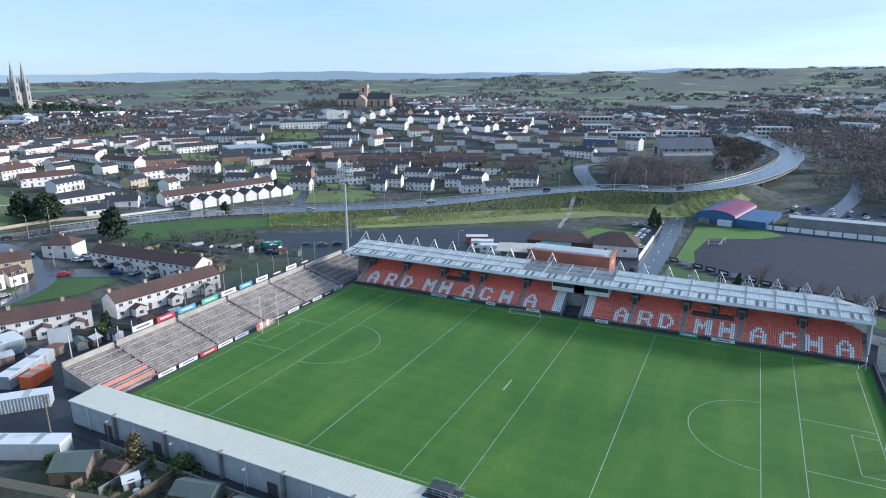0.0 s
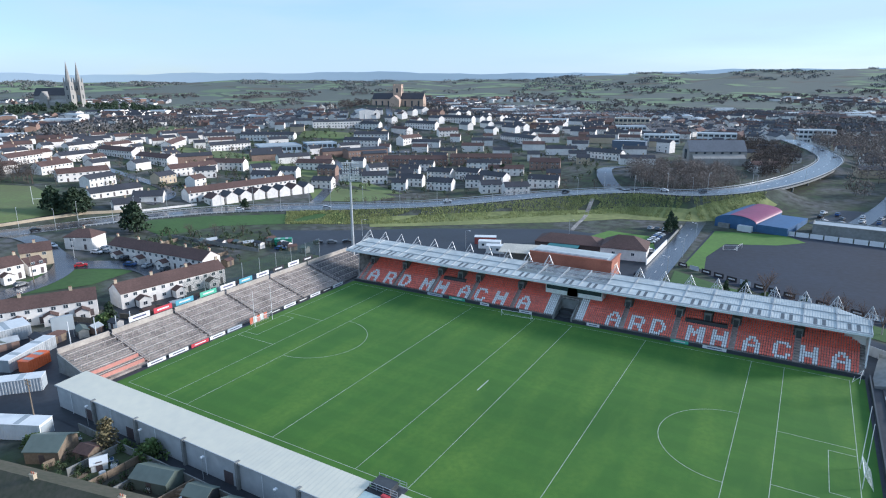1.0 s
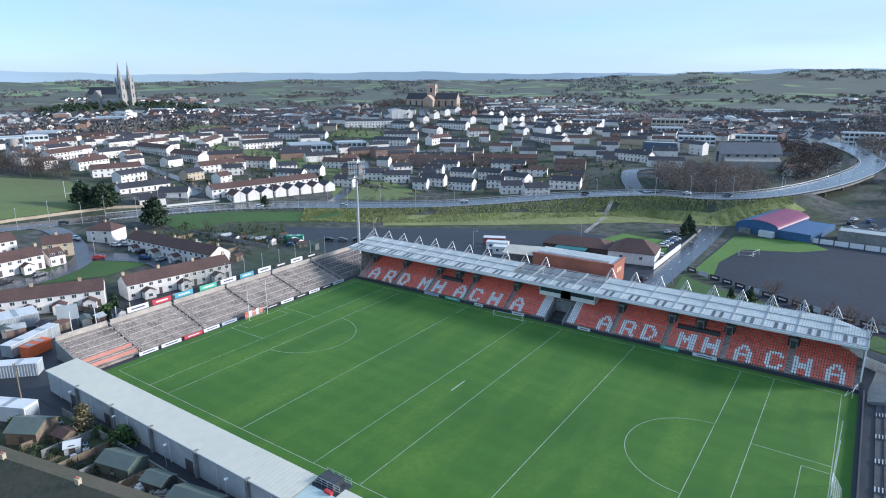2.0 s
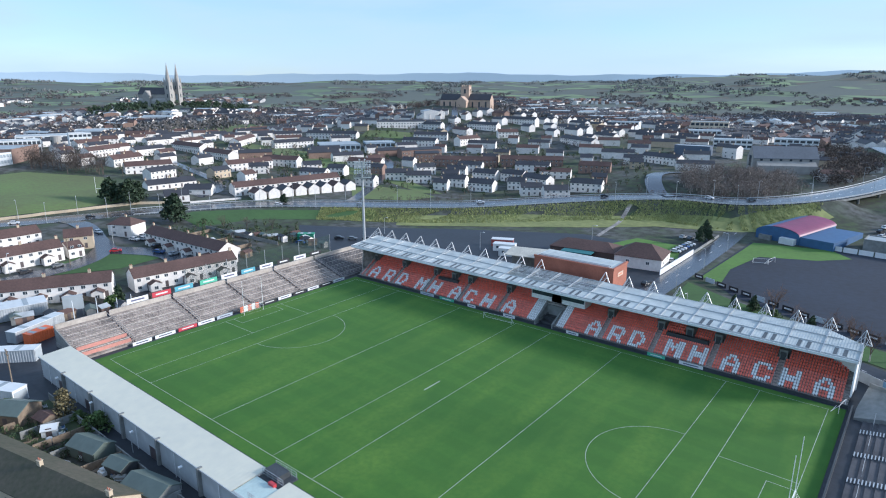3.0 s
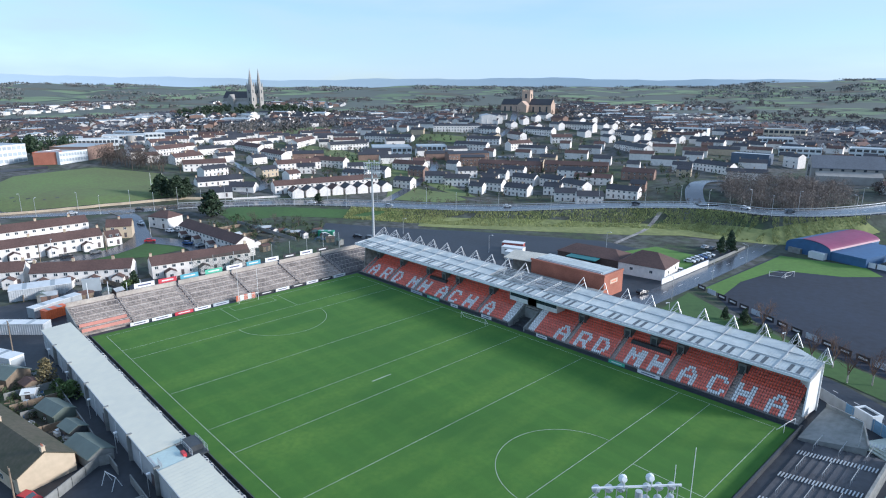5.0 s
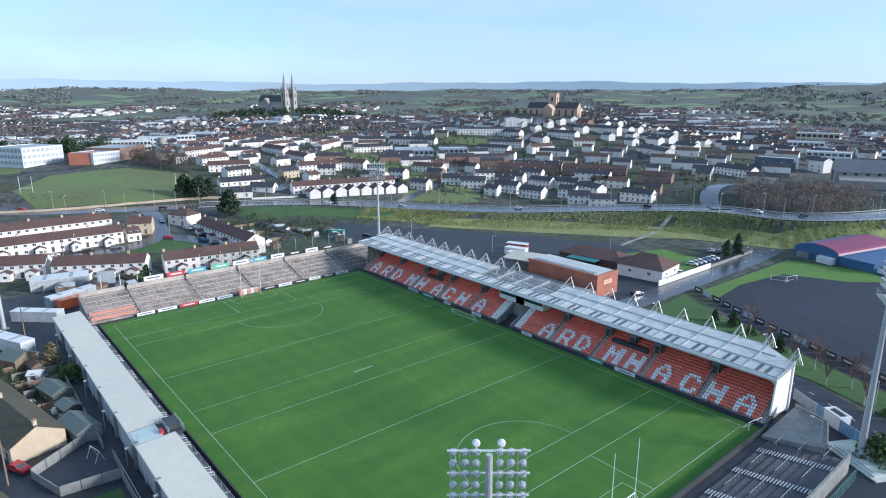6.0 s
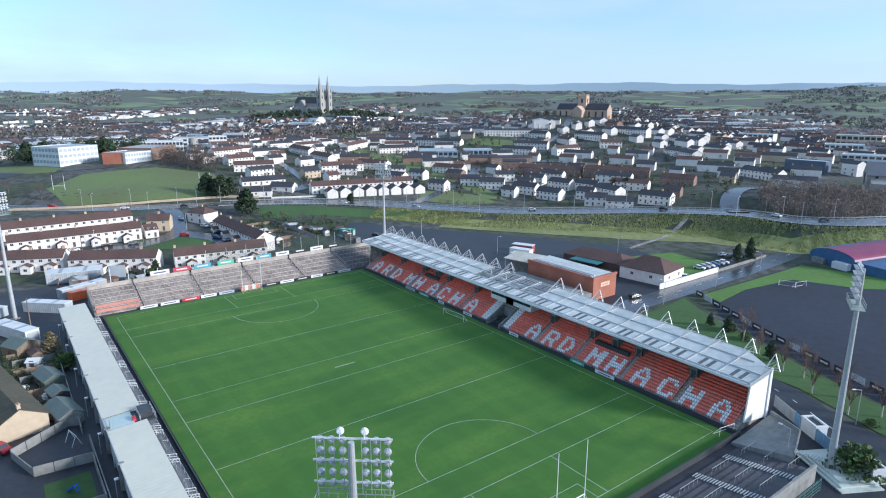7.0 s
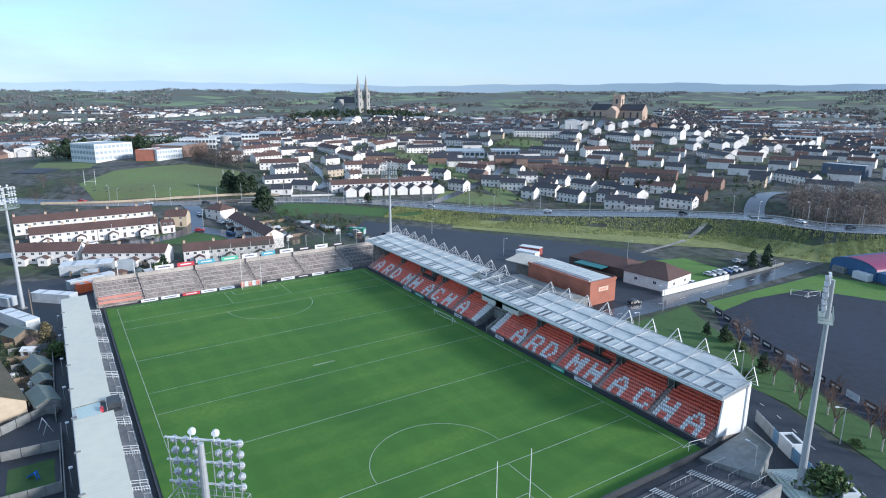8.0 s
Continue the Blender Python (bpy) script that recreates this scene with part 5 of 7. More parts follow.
# training ground's boards, with dark frames and pale sheets
for k in range(26):
    t = k / 25
    x, y = 21.5 + (131 - 21.5) * t, 116.5 - 44 * t - 11 * math.sin(t * math.pi) * 0.5
    board(x, y, 0.05, -24, 3.6, 1.6, "pale" if k % 4 == 1 else "black", "perimeter_board", bars=k % 4 != 1)
for k in range(18):
    board(53 + k * 5.3, 187.5 - k * 0.5, 0.05, -5, 4.8, 2.4, "white", "perimeter_board", bars=False)
for x, y, tt in ((33.8, 149.8, 20), (37, 153, 75)):
    o = thing("small_goal", "small white training goal with a net", "goal", "training goals", pose(x, y, 0.16, 0, 0, tt))
    for a, c in (((-2.5, 0, 0), (-2.5, 0, 2)), ((2.5, 0, 0), (2.5, 0, 2)), ((-2.5, 0, 2), (2.5, 0, 2)), ((-2.5, 0, 2), (-2.5, 1.4, 0)), ((2.5, 0, 2), (2.5, 1.4, 0)), ((-2.5, 1.4, 0), (2.5, 1.4, 0))):
        q = Shape()
        q.tube(a, c, 0.06, n=6)
        part("bar", q, white_paint, o)

shed = thing("warehouse", "blue tin warehouse with a curved maroon roof", "warehouse", m=pose(35, 206, 0, 0, 0, -14))
TAKEN.append((48, 210, 34))
s = Shape()
arc = [(9 * math.cos(a), 3.8 + 2.9 * math.sin(a)) for a in np.linspace(0, math.pi, 13)]
s.prism([(9, 0)] + arc + [(-9, 0)], lambda u, z: (u, -16, z), lambda u, z: (u, 20, z))
part("wall", s, blue_tin, shed)
s = Shape()
arc2 = [(9.25 * math.cos(a), 3.9 + 3.0 * math.sin(a)) for a in np.linspace(0.1, math.pi - 1.3, 11)]
for (u0, z0), (u1, z1) in zip(arc2[:-1], arc2[1:]):
    s.face(((u0, -16.2, z0), (u0, 20.2, z0), (u1, 20.2, z1), (u1, -16.2, z1)))
    s.face(((u0, -16.2, z0 - 0.1), (u1, -16.2, z1 - 0.1), (u1, 20.2, z1 - 0.1), (u0, 20.2, z0 - 0.1)))
part("roof", s, maroon_tin, shed)
s = Shape()
s.box(9, 22, -15.6, 14, 0, 3.9)
part("side_hall", s, blue_tin, shed)
s = Shape()
s.box(-7, -2, -17.5, -16.02, 0, 2.6)
part("store", s, concrete_mid, shed, "grey lean-to store")
s = Shape()
s.box(2, 8, -18.5, -16.02, 0, 2.9)
part("store", s, panel_white, shed, "white lean-to store")
block("workshop", "long grey block workshop with a flat roof", 84, 197, -4, 44, 10, 4.4, concrete_mid, roof_felt, 0)

# ---------------------------------------------------------------- the two churches on their hills and the abbey
def spire_tower(o, x, y, w, h, top, m):
    s = Shape()
    s.box(x - w / 2, x + w / 2, y - w / 2, y + w / 2, -4, h)
    t = part("tower", s, m, o)
    s = Shape()
    k = 8
    base = [(x + w * 0.46 * math.cos(2 * math.pi * (i + 0.5) / k), y + w * 0.46 * math.sin(2 * math.pi * (i + 0.5) / k), h) for i in range(k)]
    s.solid(base + [(x, y, top)], [(i, (i + 1) % k, k) for i in range(k)])
    part("spire", s, m, t)
    for sx in (-1, 1):
        for sy in (-1, 1):
            s = Shape()
            s.box(x + sx * w * 0.42 - 0.8, x + sx * w * 0.42 + 0.8, y + sy * w * 0.42 - 0.8, y + sy * w * 0.42 + 0.8, h, h + 4)
            s.solid([(x + sx * w * 0.42 - 0.8, y + sy * w * 0.42 - 0.8, h + 4), (x + sx * w * 0.42 + 0.8, y + sy * w * 0.42 - 0.8, h + 4), (x + sx * w * 0.42 + 0.8, y + sy * w * 0.42 + 0.8, h + 4), (x + sx * w * 0.42 - 0.8, y + sy * w * 0.42 + 0.8, h + 4), (x + sx * w * 0.42, y + sy * w * 0.42, h + 9)], ((0, 1, 4), (1, 2, 4), (2, 3, 4), (3, 0, 4)))
            part("pinnacle", s, m, t)
    for side in range(4):
        for z in (h * 0.35, h * 0.7):
            s = Shape()
            s.box(-1.1, 1.1, -w / 2 - 0.1, -w / 2 - 0.01, z, z + h * 0.16)
            part("lancet", s, glass, t, "", pose(x, y, 0, 0, 0, side * 90))
    return t


CZ = 30.0
cath = thing("cathedral", "pale stone cathedral with twin spires on a wooded hill", "cathedral", m=pose(-1006, 478, CZ, 0, 0, 24))
TAKEN.append((-1010, 480, 60))
spire_tower(cath, 6, -12, 10, 40, 74, stone_pale)
spire_tower(cath, 6, 12, 10, 40, 74, stone_pale)
s = Shape()
s.prism([(-9, -4), (9, -4), (9, 20), (0, 31), (-9, 20)], lambda u, z: (4, u, z), lambda u, z: (-62, u, z))
part("nave", s, stone_pale, cath)
s = Shape()
for sg in (-1, 1):
    s.solid([(4, 0, 31.4), (-62.4, 0, 31.4), (-62.4, sg * 9.5, 19.8), (4, sg * 9.5, 19.8), (4, 0, 31), (-62.4, 0, 31), (-62.4, sg * 9.5, 19.4), (4, sg * 9.5, 19.4)], ((0, 1, 2, 3), (7, 6, 5, 4), (0, 4, 5, 1), (1, 5, 6, 2), (2, 6, 7, 3)))
part("nave_roof", s, roof_dark, cath, "dark slate nave roof")
s = Shape()
s.prism([(-26, -4), (-12, -4), (-12, 17), (-19, 26), (-26, 17)], lambda u, z: (u - 20, -18, z), lambda u, z: (u - 20, 18, z))
part("transept", s, stone_pale, cath)
for sg in (-1, 1):
    s = Shape()
    s.prism([(sg * 9, -4), (sg * 15, -4), (sg * 15, 9), (sg * 9, 13)], lambda u, z: (2, u, z), lambda u, z: (-60, u, z))
    part("aisle", s, stone_pale, cath)
s = Shape()
s.box(11.52, 11.6, -3, 3, 8, 20)
part("west_window", s, glass, cath)

church = thing("church", "pink sandstone church with a square crenellated tower", "church", m=pose(-374, 510, 36.5, 0, 0, 20))
TAKEN.append((-374, 510, 45))
s = Shape()
s.box(-5, 5, -5, 5, -4, 27)
tower = part("tower", s, stone_pink, church)
for k in range(4):
    for d in (-4.2, -1.4, 1.4, 4.2):
        s = Shape()
        s.box(d - 0.8, d + 0.8, -5.0, -4.4, 27, 28.8)
        part("merlon", s, stone_pink, tower, "", pose(0, 0, 0, 0, 0, k * 90))
    s = Shape()
    s.box(-1.2, 1.2, -5.1, -5.01, 19, 24)
    part("belfry_window", s, glass, tower, "", pose(0, 0, 0, 0, 0, k * 90))
for x0, x1, w in ((5, 32, 8), (-5, -30, 8)):
    s = Shape()
    s.prism([(-w, -6), (w, -6), (w, 12), (0, 18), (-w, 12)], lambda u, z: (x0, u, z), lambda u, z: (x1, u, z))
    nave = part("nave", s, stone_pink, church)
    s = Shape()
    for sg in (-1, 1):
        s.solid([(x0, 0, 18.4), (x1, 0, 18.4), (x1, sg * w * 1.04, 11.9), (x0, sg * w * 1.04, 11.9), (x0, 0, 18), (x1, 0, 18), (x1, sg * w * 1.04, 11.5), (x0, sg * w * 1.04, 11.5)], ((0, 1, 2, 3), (7, 6, 5, 4), (0, 4, 5, 1), (1, 5, 6, 2), (2, 6, 7, 3), (3, 7, 4, 0)))
    part("nave_roof", s, roof_dark, nave)
    for sg in (0, 180):
        for t in (0.2, 0.5, 0.8):
            s = Shape()
            s.box(-1.0, 1.0, -w - 0.1, -w - 0.01, 3, 9.5)
            part("lancet", s, glass, nave, "", pose((x0 + (x1 - x0) * t), 0, 0, 0, 0, sg))
for sg in (-1, 1):
    s = Shape()
    s.prism([(-6, -6), (6, -6), (6, 11), (0, 16), (-6, 11)], lambda u, z: (u, sg * 5, z), lambda u, z: (u, sg * 20, z))
    part("transept", s, stone_pink, church)
s = Shape()
s.beam((-52, -30, -3), (48, -26, -5), 1.2, 7)
part("churchyard_wall", s, stone_pink, church)

abbey = thing("abbey", "grey stone friary church with a long slate roof", "church", m=pose(-2, 366, gz(-2, 366), 0, 0, 28))
TAKEN.append((-2, 366, 32))
s = Shape()
s.prism([(-7, -2), (7, -2), (7, 9), (0, 16), (-7, 9)], lambda u, z: (-20, u, z), lambda u, z: (20, u, z))
part("nave", s, stone_pale, abbey)
s = Shape()
for sg in (-1, 1):
    s.solid([(-20, 0, 16.3), (20, 0, 16.3), (20, sg * 7.4, 8.9), (-20, sg * 7.4, 8.9), (-20, 0, 15.9), (20, 0, 15.9), (20, sg * 7.4, 8.5), (-20, sg * 7.4, 8.5)], ((0, 1, 2, 3), (7, 6, 5, 4), (0, 4, 5, 1), (1, 5, 6, 2), (2, 6, 7, 3), (3, 7, 4, 0)))
part("nave_roof", s, mat("grey_slate", (0.17, 0.175, 0.19), 0.6, var=0.2, scale=1.0), abbey)
for sg in (-1, 1):
    s = Shape()
    s.prism([(sg * 7, -2), (sg * 11.5, -2), (sg * 11.5, 4.5), (sg * 7, 7)], lambda u, z: (-18, u, z), lambda u, z: (18, u, z))
    part("aisle", s, stone_pale, abbey)
for sg in (0, 180):
    for k in range(6):
        s = Shape()
        s.box(-15 + k * 6 - 0.8, -15 + k * 6 + 0.8, -7.08, -7.01, 7.2, 8.6)
        part("clerestory_window", s, glass, abbey, "", pose(0, 0, 0, 0, 0, sg))
s = Shape()
s.box(-20.1, -20.01, -2.5, 2.5, 3, 10)
part("west_window", s, glass, abbey)
block("civic_hall", "cream civic building in the town centre", -132, 654, 12, 40, 20, 11, mat("cream_stone", (0.6, 0.52, 0.4), 0.8), roof_felt, 2, 8, sides=(0, 90, 270))
block("warehouse", "dark blue flat-roofed store in the town", -70, 398, 5, 26, 12, 7, mat("dull_blue_cladding", (0.09, 0.12, 0.17), 0.6), roof_felt, 0)
block("hotel", "white three-storey block behind the trees", 60, 560, 10, 30, 14, 12, white_paint, roof_felt, 3, 8, sides=(0, 90, 270))
for x, y, a, b, h, tt in ((-560, 470, 36, 16, 7, 35), (-520, 425, 30, 14, 7, 20), (-60, 470, 30, 16, 7, 15), (-20, 520, 34, 16, 8, 8), (-110, 560, 30, 18, 8, 20), (-220, 620, 36, 14, 8, 10), (-560, 120, 50, 24, 8, 70), (-620, 60, 60, 30, 8, 75), (-600, 180, 40, 18, 8, 60)):
    block("town_building", "pale flat-roofed building among the houses", x, y, tt, a, b, h, panel_white, roof_felt, 2, 7, sides=(0, 270))

# ---------------------------------------------------------------- greens, streets and banks
drape("playing_field", [(-262, -34), (-252, -8), (-244, 18), (-240, 46), (-304, 58), (-338, 29), (-334, -17), (-300, -40)], field_grass, "sloping green playing field below the school", 0.12, "playing field")
drape("playing_field", [(-430, 208), (-330, 202), (-285, 186), (-259, 176), (-240, 184), (-200, 188), (-160, 180), (-150, 188), (-180, 198), (-222, 212), (-262, 216), (-315, 234), (-430, 226)], field_grass, "strip of open green between the houses", 0.14, "green")
drape("playing_field", [(-196, 156), (-176, 138), (-152, 158), (-148, 178), (-168, 182), (-190, 172)], field_grass, "open green beside the road", 0.14, "green")
drape("playing_field", [(-720, 262), (-650, 418), (-560, 346), (-536, 200)], field_grass, "far sports field", 0.2, "playing field")
drape("playing_field", [(-366, 336), (-322, 360), (-312, 334), (-356, 318)], field_grass, "green slope below the white terrace", 0.16, "green")
drape("grass_verge", [(-160, -26), (-152, -24), (-144, -6), (-146, 10), (-158, 10), (-167, -10)], lawn, "green in the middle of the estate", 0.12, "green")
drape("grass_verge", [(-203, 56), (-196, 46), (-176, 44), (-172, 70), (-150, 96), (-130, 112), (-140, 121), (-164, 101), (-188, 78)], lawn, "grass bank beside the ring road", 0.1, "grass")
drape("playing_field", [(-366, -66), (-350, -20), (-392, -34), (-430, -60)], field_grass, "upper school lawn", 0.12, "green")
for pts, w in (([(-232, 8, 0), (-206, 8, 0), (-186, 4, 0), (-170, 0, 0), (-158, -16, 0), (-156, -44, 0), (-160, -90, 0)], 8), ([(-170, 0, 0), (-150, 14, 0), (-128, 12, 0)], 9), ([(-184, -66, 0), (-184, -30, 0), (-190, 4, 0)], 5),
               ([(-228, 74, 0), (-236, 92, 0), (-260, 104, 0), (-300, 112, 0), (-350, 120, 0)], 6), ([(-168, 128, 0), (-196, 176, 0), (-240, 236, 0), (-300, 280, 0)], 6), ([(-120, 232, 0), (-170, 256, 0), (-230, 246, 0)], 6), ([(-150, 310, 0), (-210, 320, 0), (-262, 310, 0), (-300, 370, 0), (-330, 430, 0), (-430, 560, 0)], 7)):
    ribbon("road", spline(pts, 8), w, asphalt_wet, "narrow damp estate street", 0.22)
ribbon("road", spline([(-24, 224, 0), (-36, 238, 0), (-46, 254, 0), (-53, 270, 0), (-56, 286, 0), (-49, 300, 0), (-28, 312, 0), (0, 326, 0)], 8), 9.5, asphalt_wet, "slip road that curls away from the ring road", 0.6)
ribbon("road", spline([(78, 214, 0), (96, 270, 0), (104, 330, 0), (100, 400, 0)], 8), 8, asphalt_wet, "road that passes under the bridge", 0.15)
drape("pavement", [(60, 214), (66, 210), (132, 200), (150, 236), (100, 246), (74, 244)], asphalt, "car park behind the workshop", 0.1, "car park")
drape("pavement", [(-12, 128), (9, 128), (9, 178), (0, 178), (4, 160), (8, 134)], asphalt, "small club car park", 0.12, "car park")
drape("school_yard", [(-352, -30), (-348, 4), (-356, 6), (-362, -28)], asphalt, "dark school yard", 0.16, "yard")
ribbon("path", spline([(-40, 207, 0), (-39, 196, 0), (-36.5, 181, 0), (-35, 166, 0), (-33, 152, 0)], 6), 2.0, concrete, "pale path down the bank", 0.15, category="path")
for a, c, h, mt, lb in (((-254, -34), (-248, -8), 1.3, render_cream, "cream"), ((-248, -8), (-241, 18), 1.3, render_cream, "cream"), ((-241, 18), (-235, 44), 1.3, render_cream, "cream"), ((-235, 44), (-226, 60), 1.3, render_cream, "cream"), ((-264, -60), (-254, -34), 1.3, render_cream, "cream"), ((-222, 66), (-212, 90), 1.0, render_white, "white")):
    s = Shape()
    n = 6
    for k in range(n):
        p, q = [np.array(a) + (np.array(c) - np.array(a)) * t for t in (k / n, (k + 1) / n)]
        s.beam((*p, gz(*p) + h / 2), (*q, gz(*q) + h / 2), 0.4, h)
    tagged(part("wall_road", s, mt), f"{lb} roadside wall", "wall", kind="structure")
# bridge over the lower road
s = Shape()
deck = [q for q in RING_LINE if q[1] > 246 and q[1] < 352 and q[0] > 15]
for a, c in zip(deck[:-1], deck[1:]):
    s.beam((a[0], a[1], a[2] - 0.9), (c[0], c[1], c[2] - 0.9), 15.4, 1.0)
bridge = part("bridge", s, concrete_mid)
tagged(bridge, "concrete road bridge with low parapets", "bridge", kind="structure")
for q in deck[3:-2:4]:
    for dx in (-4, 4):
        s = Shape()
        s.tube((q[0] + dx, q[1], gz(q[0] + dx, q[1]) - 1), (q[0] + dx, q[1], q[2] - 1.3), 0.7, n=10)
        part("pier", s, concrete_mid, bridge)


def offset_line(side):
    p = RING_LINE
    d = np.gradient(p[:, :2], axis=0)
    d /= np.linalg.norm(d, axis=1)[:, None]
    return np.column_stack([p[:, 0] - d[:, 1] * side, p[:, 1] + d[:, 0] * side, p[:, 2]])


for side in (-7.9, 7.9):
    rail = offset_line(side)
    o = thing("guard_rail", "low steel guard rail beside the ring road", "rail", "guard rails")
    s = Shape()
    for a, c in zip(rail[60:-1], rail[61:]):
        s.beam((a[0], a[1], a[2] + 0.75), (c[0], c[1], c[2] + 0.75), 0.08, 0.35)
    part("rail", s, steel, o)
    s = Shape()
    for a in rail[60:]:
        s.box(a[0] - 0.06, a[0] + 0.06, a[1] - 0.06, a[1] + 0.06, a[2] - 0.1, a[2] + 0.8)
    part("post", s, steel, o)

# ---------------------------------------------------------------- plants
rng = np.random.default_rng(7)


def clumps(s, centre, radius, n, size, thin=1.0, up=0.0, mi=0):
    """Small leaf-like faces scattered in a lumpy ball, thicker towards its skin."""
    c, r = np.array(centre), np.array(radius)
    d = rng.normal(size=(n, 3))
    d /= np.linalg.norm(d, axis=1)[:, None]
    lump = 1 + 0.22 * np.sin(d[:, 0] * 5 + c[0]) * np.cos(d[:, 1] * 4 + c[1]) + 0.14 * np.sin(d[:, 2] * 7 + c[0] * 2)
    p = c + d * r * (lump * rng.uniform(0.45, 1.0, n) ** 0.5)[:, None]
    a = rng.normal(size=(n, 3)) + np.array([0, 0, up])
    a /= np.linalg.norm(a, axis=1)[:, None]
    b = np.cross(a, rng.normal(size=(n, 3)))
    b /= np.linalg.norm(b, axis=1)[:, None]
    w = size * rng.uniform(0.6, 1.4, n)[:, None]
    q0, q1, q2, q3 = p - a * w - b * w * 0.25 * thin, p - a * w * 0.2 + b * w * thin * 0.7, p + a * w, p + a * w * 0.1 - b * w * thin * 0.7
    for k in range(n):
        s.face((q0[k], q1[k], q2[k], q3[k]), mi)


def branch(s, a, d, length, r, depth, mi=0, twig=None):
    e = Vector(a) + Vector(d) * length
    s.tube(a, e, r, r * 0.55, n=5 if depth > 1 else 3, mi=mi)
    if depth == 0:
        return
    for k in range(4 if depth > 1 else 5):
        t = rng.uniform(0.45, 1.0)
        nd = (Vector(d) + Vector(rng.normal(size=3)) * 0.55 + Vector((0, 0, 0.12))).normalized()
        branch(s, Vector(a) + Vector(d) * length * t, nd, length * rng.uniform(0.5, 0.75), r * 0.45, depth - 1, mi, twig)


def bare_tree_meshes(seed, h, spread=1.0):
    t, c = Shape(), Shape()
    t.tube((0, 0, -0.3), (0, 0, h * 0.35), h * 0.022, h * 0.016, n=7)
    for k in range(6):
        a = k * 1.05 + seed
        d = Vector((math.cos(a) * 0.55 * spread, math.sin(a) * 0.55 * spread, 1)).normalized()
        branch(c, (0, 0, h * (0.2 + 0.03 * k)), d, h * 0.36, h * 0.011, 3)
    return t, c


def evergreen_meshes(h, r, n=900, size=0.45):
    t, c = Shape(), Shape()
    t.tube((0, 0, -0.3), (0, 0, h * 0.6), h * 0.03, h * 0.012, n=7)
    for k in range(9):
        a = k * 2.4
        z = h * (0.16 + 0.075 * k)
        rr = r * (1.05 - 0.08 * k)
        clumps(c, (math.cos(a) * rr * 0.35, math.sin(a) * rr * 0.35, z + h * 0.06), (rr * 0.75, rr * 0.75, h * 0.15), n // 9, size)
    return t, c


def plant(kind, meshes, label, spots, group, names=("trunk", "crown"), category="tree"):
    for x, y, sc, turn in spots:
        o = thing(kind, label, category, group, pose(x, y, gz(x, y), 0, 0, turn) @ Matrix.Scale(sc, 4))
        for nm, me_ in zip(names, meshes):
            part(nm, me_, None, o)


bt, bc = bare_tree_meshes(0.4, 9.0)
BARE = (bt.mesh("trunk", bark), bc.mesh("crown", twigs))
bt, bc = bare_tree_meshes(1.7, 8.0, 0.7)
BIRCH = (bt.mesh("trunk", bark_pale), bc.mesh("crown", twigs_red))
et, ec = evergreen_meshes(9.0, 4.2, 2200, 0.42)
EVER = (et.mesh("trunk", bark), ec.mesh("crown", leaf_dark))
et, ec = evergreen_meshes(7.0, 2.0, 1100, 0.3)
CYPRESS = (et.mesh("trunk", bark), ec.mesh("crown", leaf_dark))
et, ec = evergreen_meshes(3.2, 2.6, 1000, 0.22)
BUSH = (et.mesh("stem", bark), ec.mesh("foliage", leaf_mid))
et, ec = evergreen_meshes(7.5, 2.6, 800, 0.26)
OLIVE = ec.mesh("crown", leaf_olive)
plant("evergreen_tree", EVER, "broad dark evergreen tree beside the road", ((-189, 40, 1.55, 0), (-236, 41, 1.5, 70), (-244, 36, 1.4, 150), (-240, 48, 1.1, 20), (-440, -40, 1.8, 0), (-452, -28, 1.7, 40), (-430, 2, 1.6, 80), (-426, 10, 1.7, 120), (-120, 262, 0.9, 10), (-126, 258, 0.8, 60), (-188, 100, 0.6, 30), (-206, 158, 0.7, 10)), "evergreens")
plant("cypress", CYPRESS, "narrow dark conifer beside the car park", ((6, 168, 1.1, 0), (8, 174, 1.0, 40), (5, 180, 1.15, 90), (44, 93.7, 0.75, 10), (38.6, 93.9, 0.6, 50), (60.5, 84, 0.8, 30), (-108, -22, 1.0, 0)), "conifers")
plant("bare_tree", BIRCH, "young leafless tree with reddish twigs on the verge", ((50, 91, 1.25, 0), (65.4, 80.1, 1.1, 80), (74.7, 73.8, 1.1, 160), (83.4, 69.8, 1.2, 220), (91.5, 70.7, 1.0, 300), (57, 85.5, 0.9, 130), (70, 80.5, 1.1, 250), (79, 76.5, 1.15, 45), (88, 74, 1.1, 10), (101, 66, 1.0, 45), (97, 71.5, 1.1, 190)), "verge trees")
plant("bush", BUSH, "small rounded green bush", ((88, 68.6, 0.55, 0), (93, 47.5, 1.9, 30), (-39.5, -57.3, 1.25, 50), (-46, -58, 0.7, 90), (-108, -24, 1.3, 20), (60, 79, 0.6, 0), (50, 92, 0.8, 0), (44, 95, 0.9, 60), (-62, -66, 0.9, 0)), "bushes", ("stem", "foliage"), "bush")
plant("ivy_tree", (BARE[0], OLIVE), "slim half-bare tree with yellowing leaves", ((-48.8, -59.4, 0.95, 0),), "garden trees")
plant("bare_tree", BARE, "leafless grey-brown tree among the houses", ((-160, 58, 0.7, 0), (-152, 66, 0.7, 60), (-166, 50, 0.8, 20), (-148, 42, 0.5, 120), (-322, 46, 1.2, 10), (-312, 62, 1.3, 80), (-330, 64, 1.2, 200), (-340, 56, 1.1, 40), (-300, 68, 1.1, 300), (-345, 40, 1.0, 30), (-280, -44, 1.2, 10), (-268, -62, 1.2, 90), (-300, -58, 1.1, 50)), "bare trees")


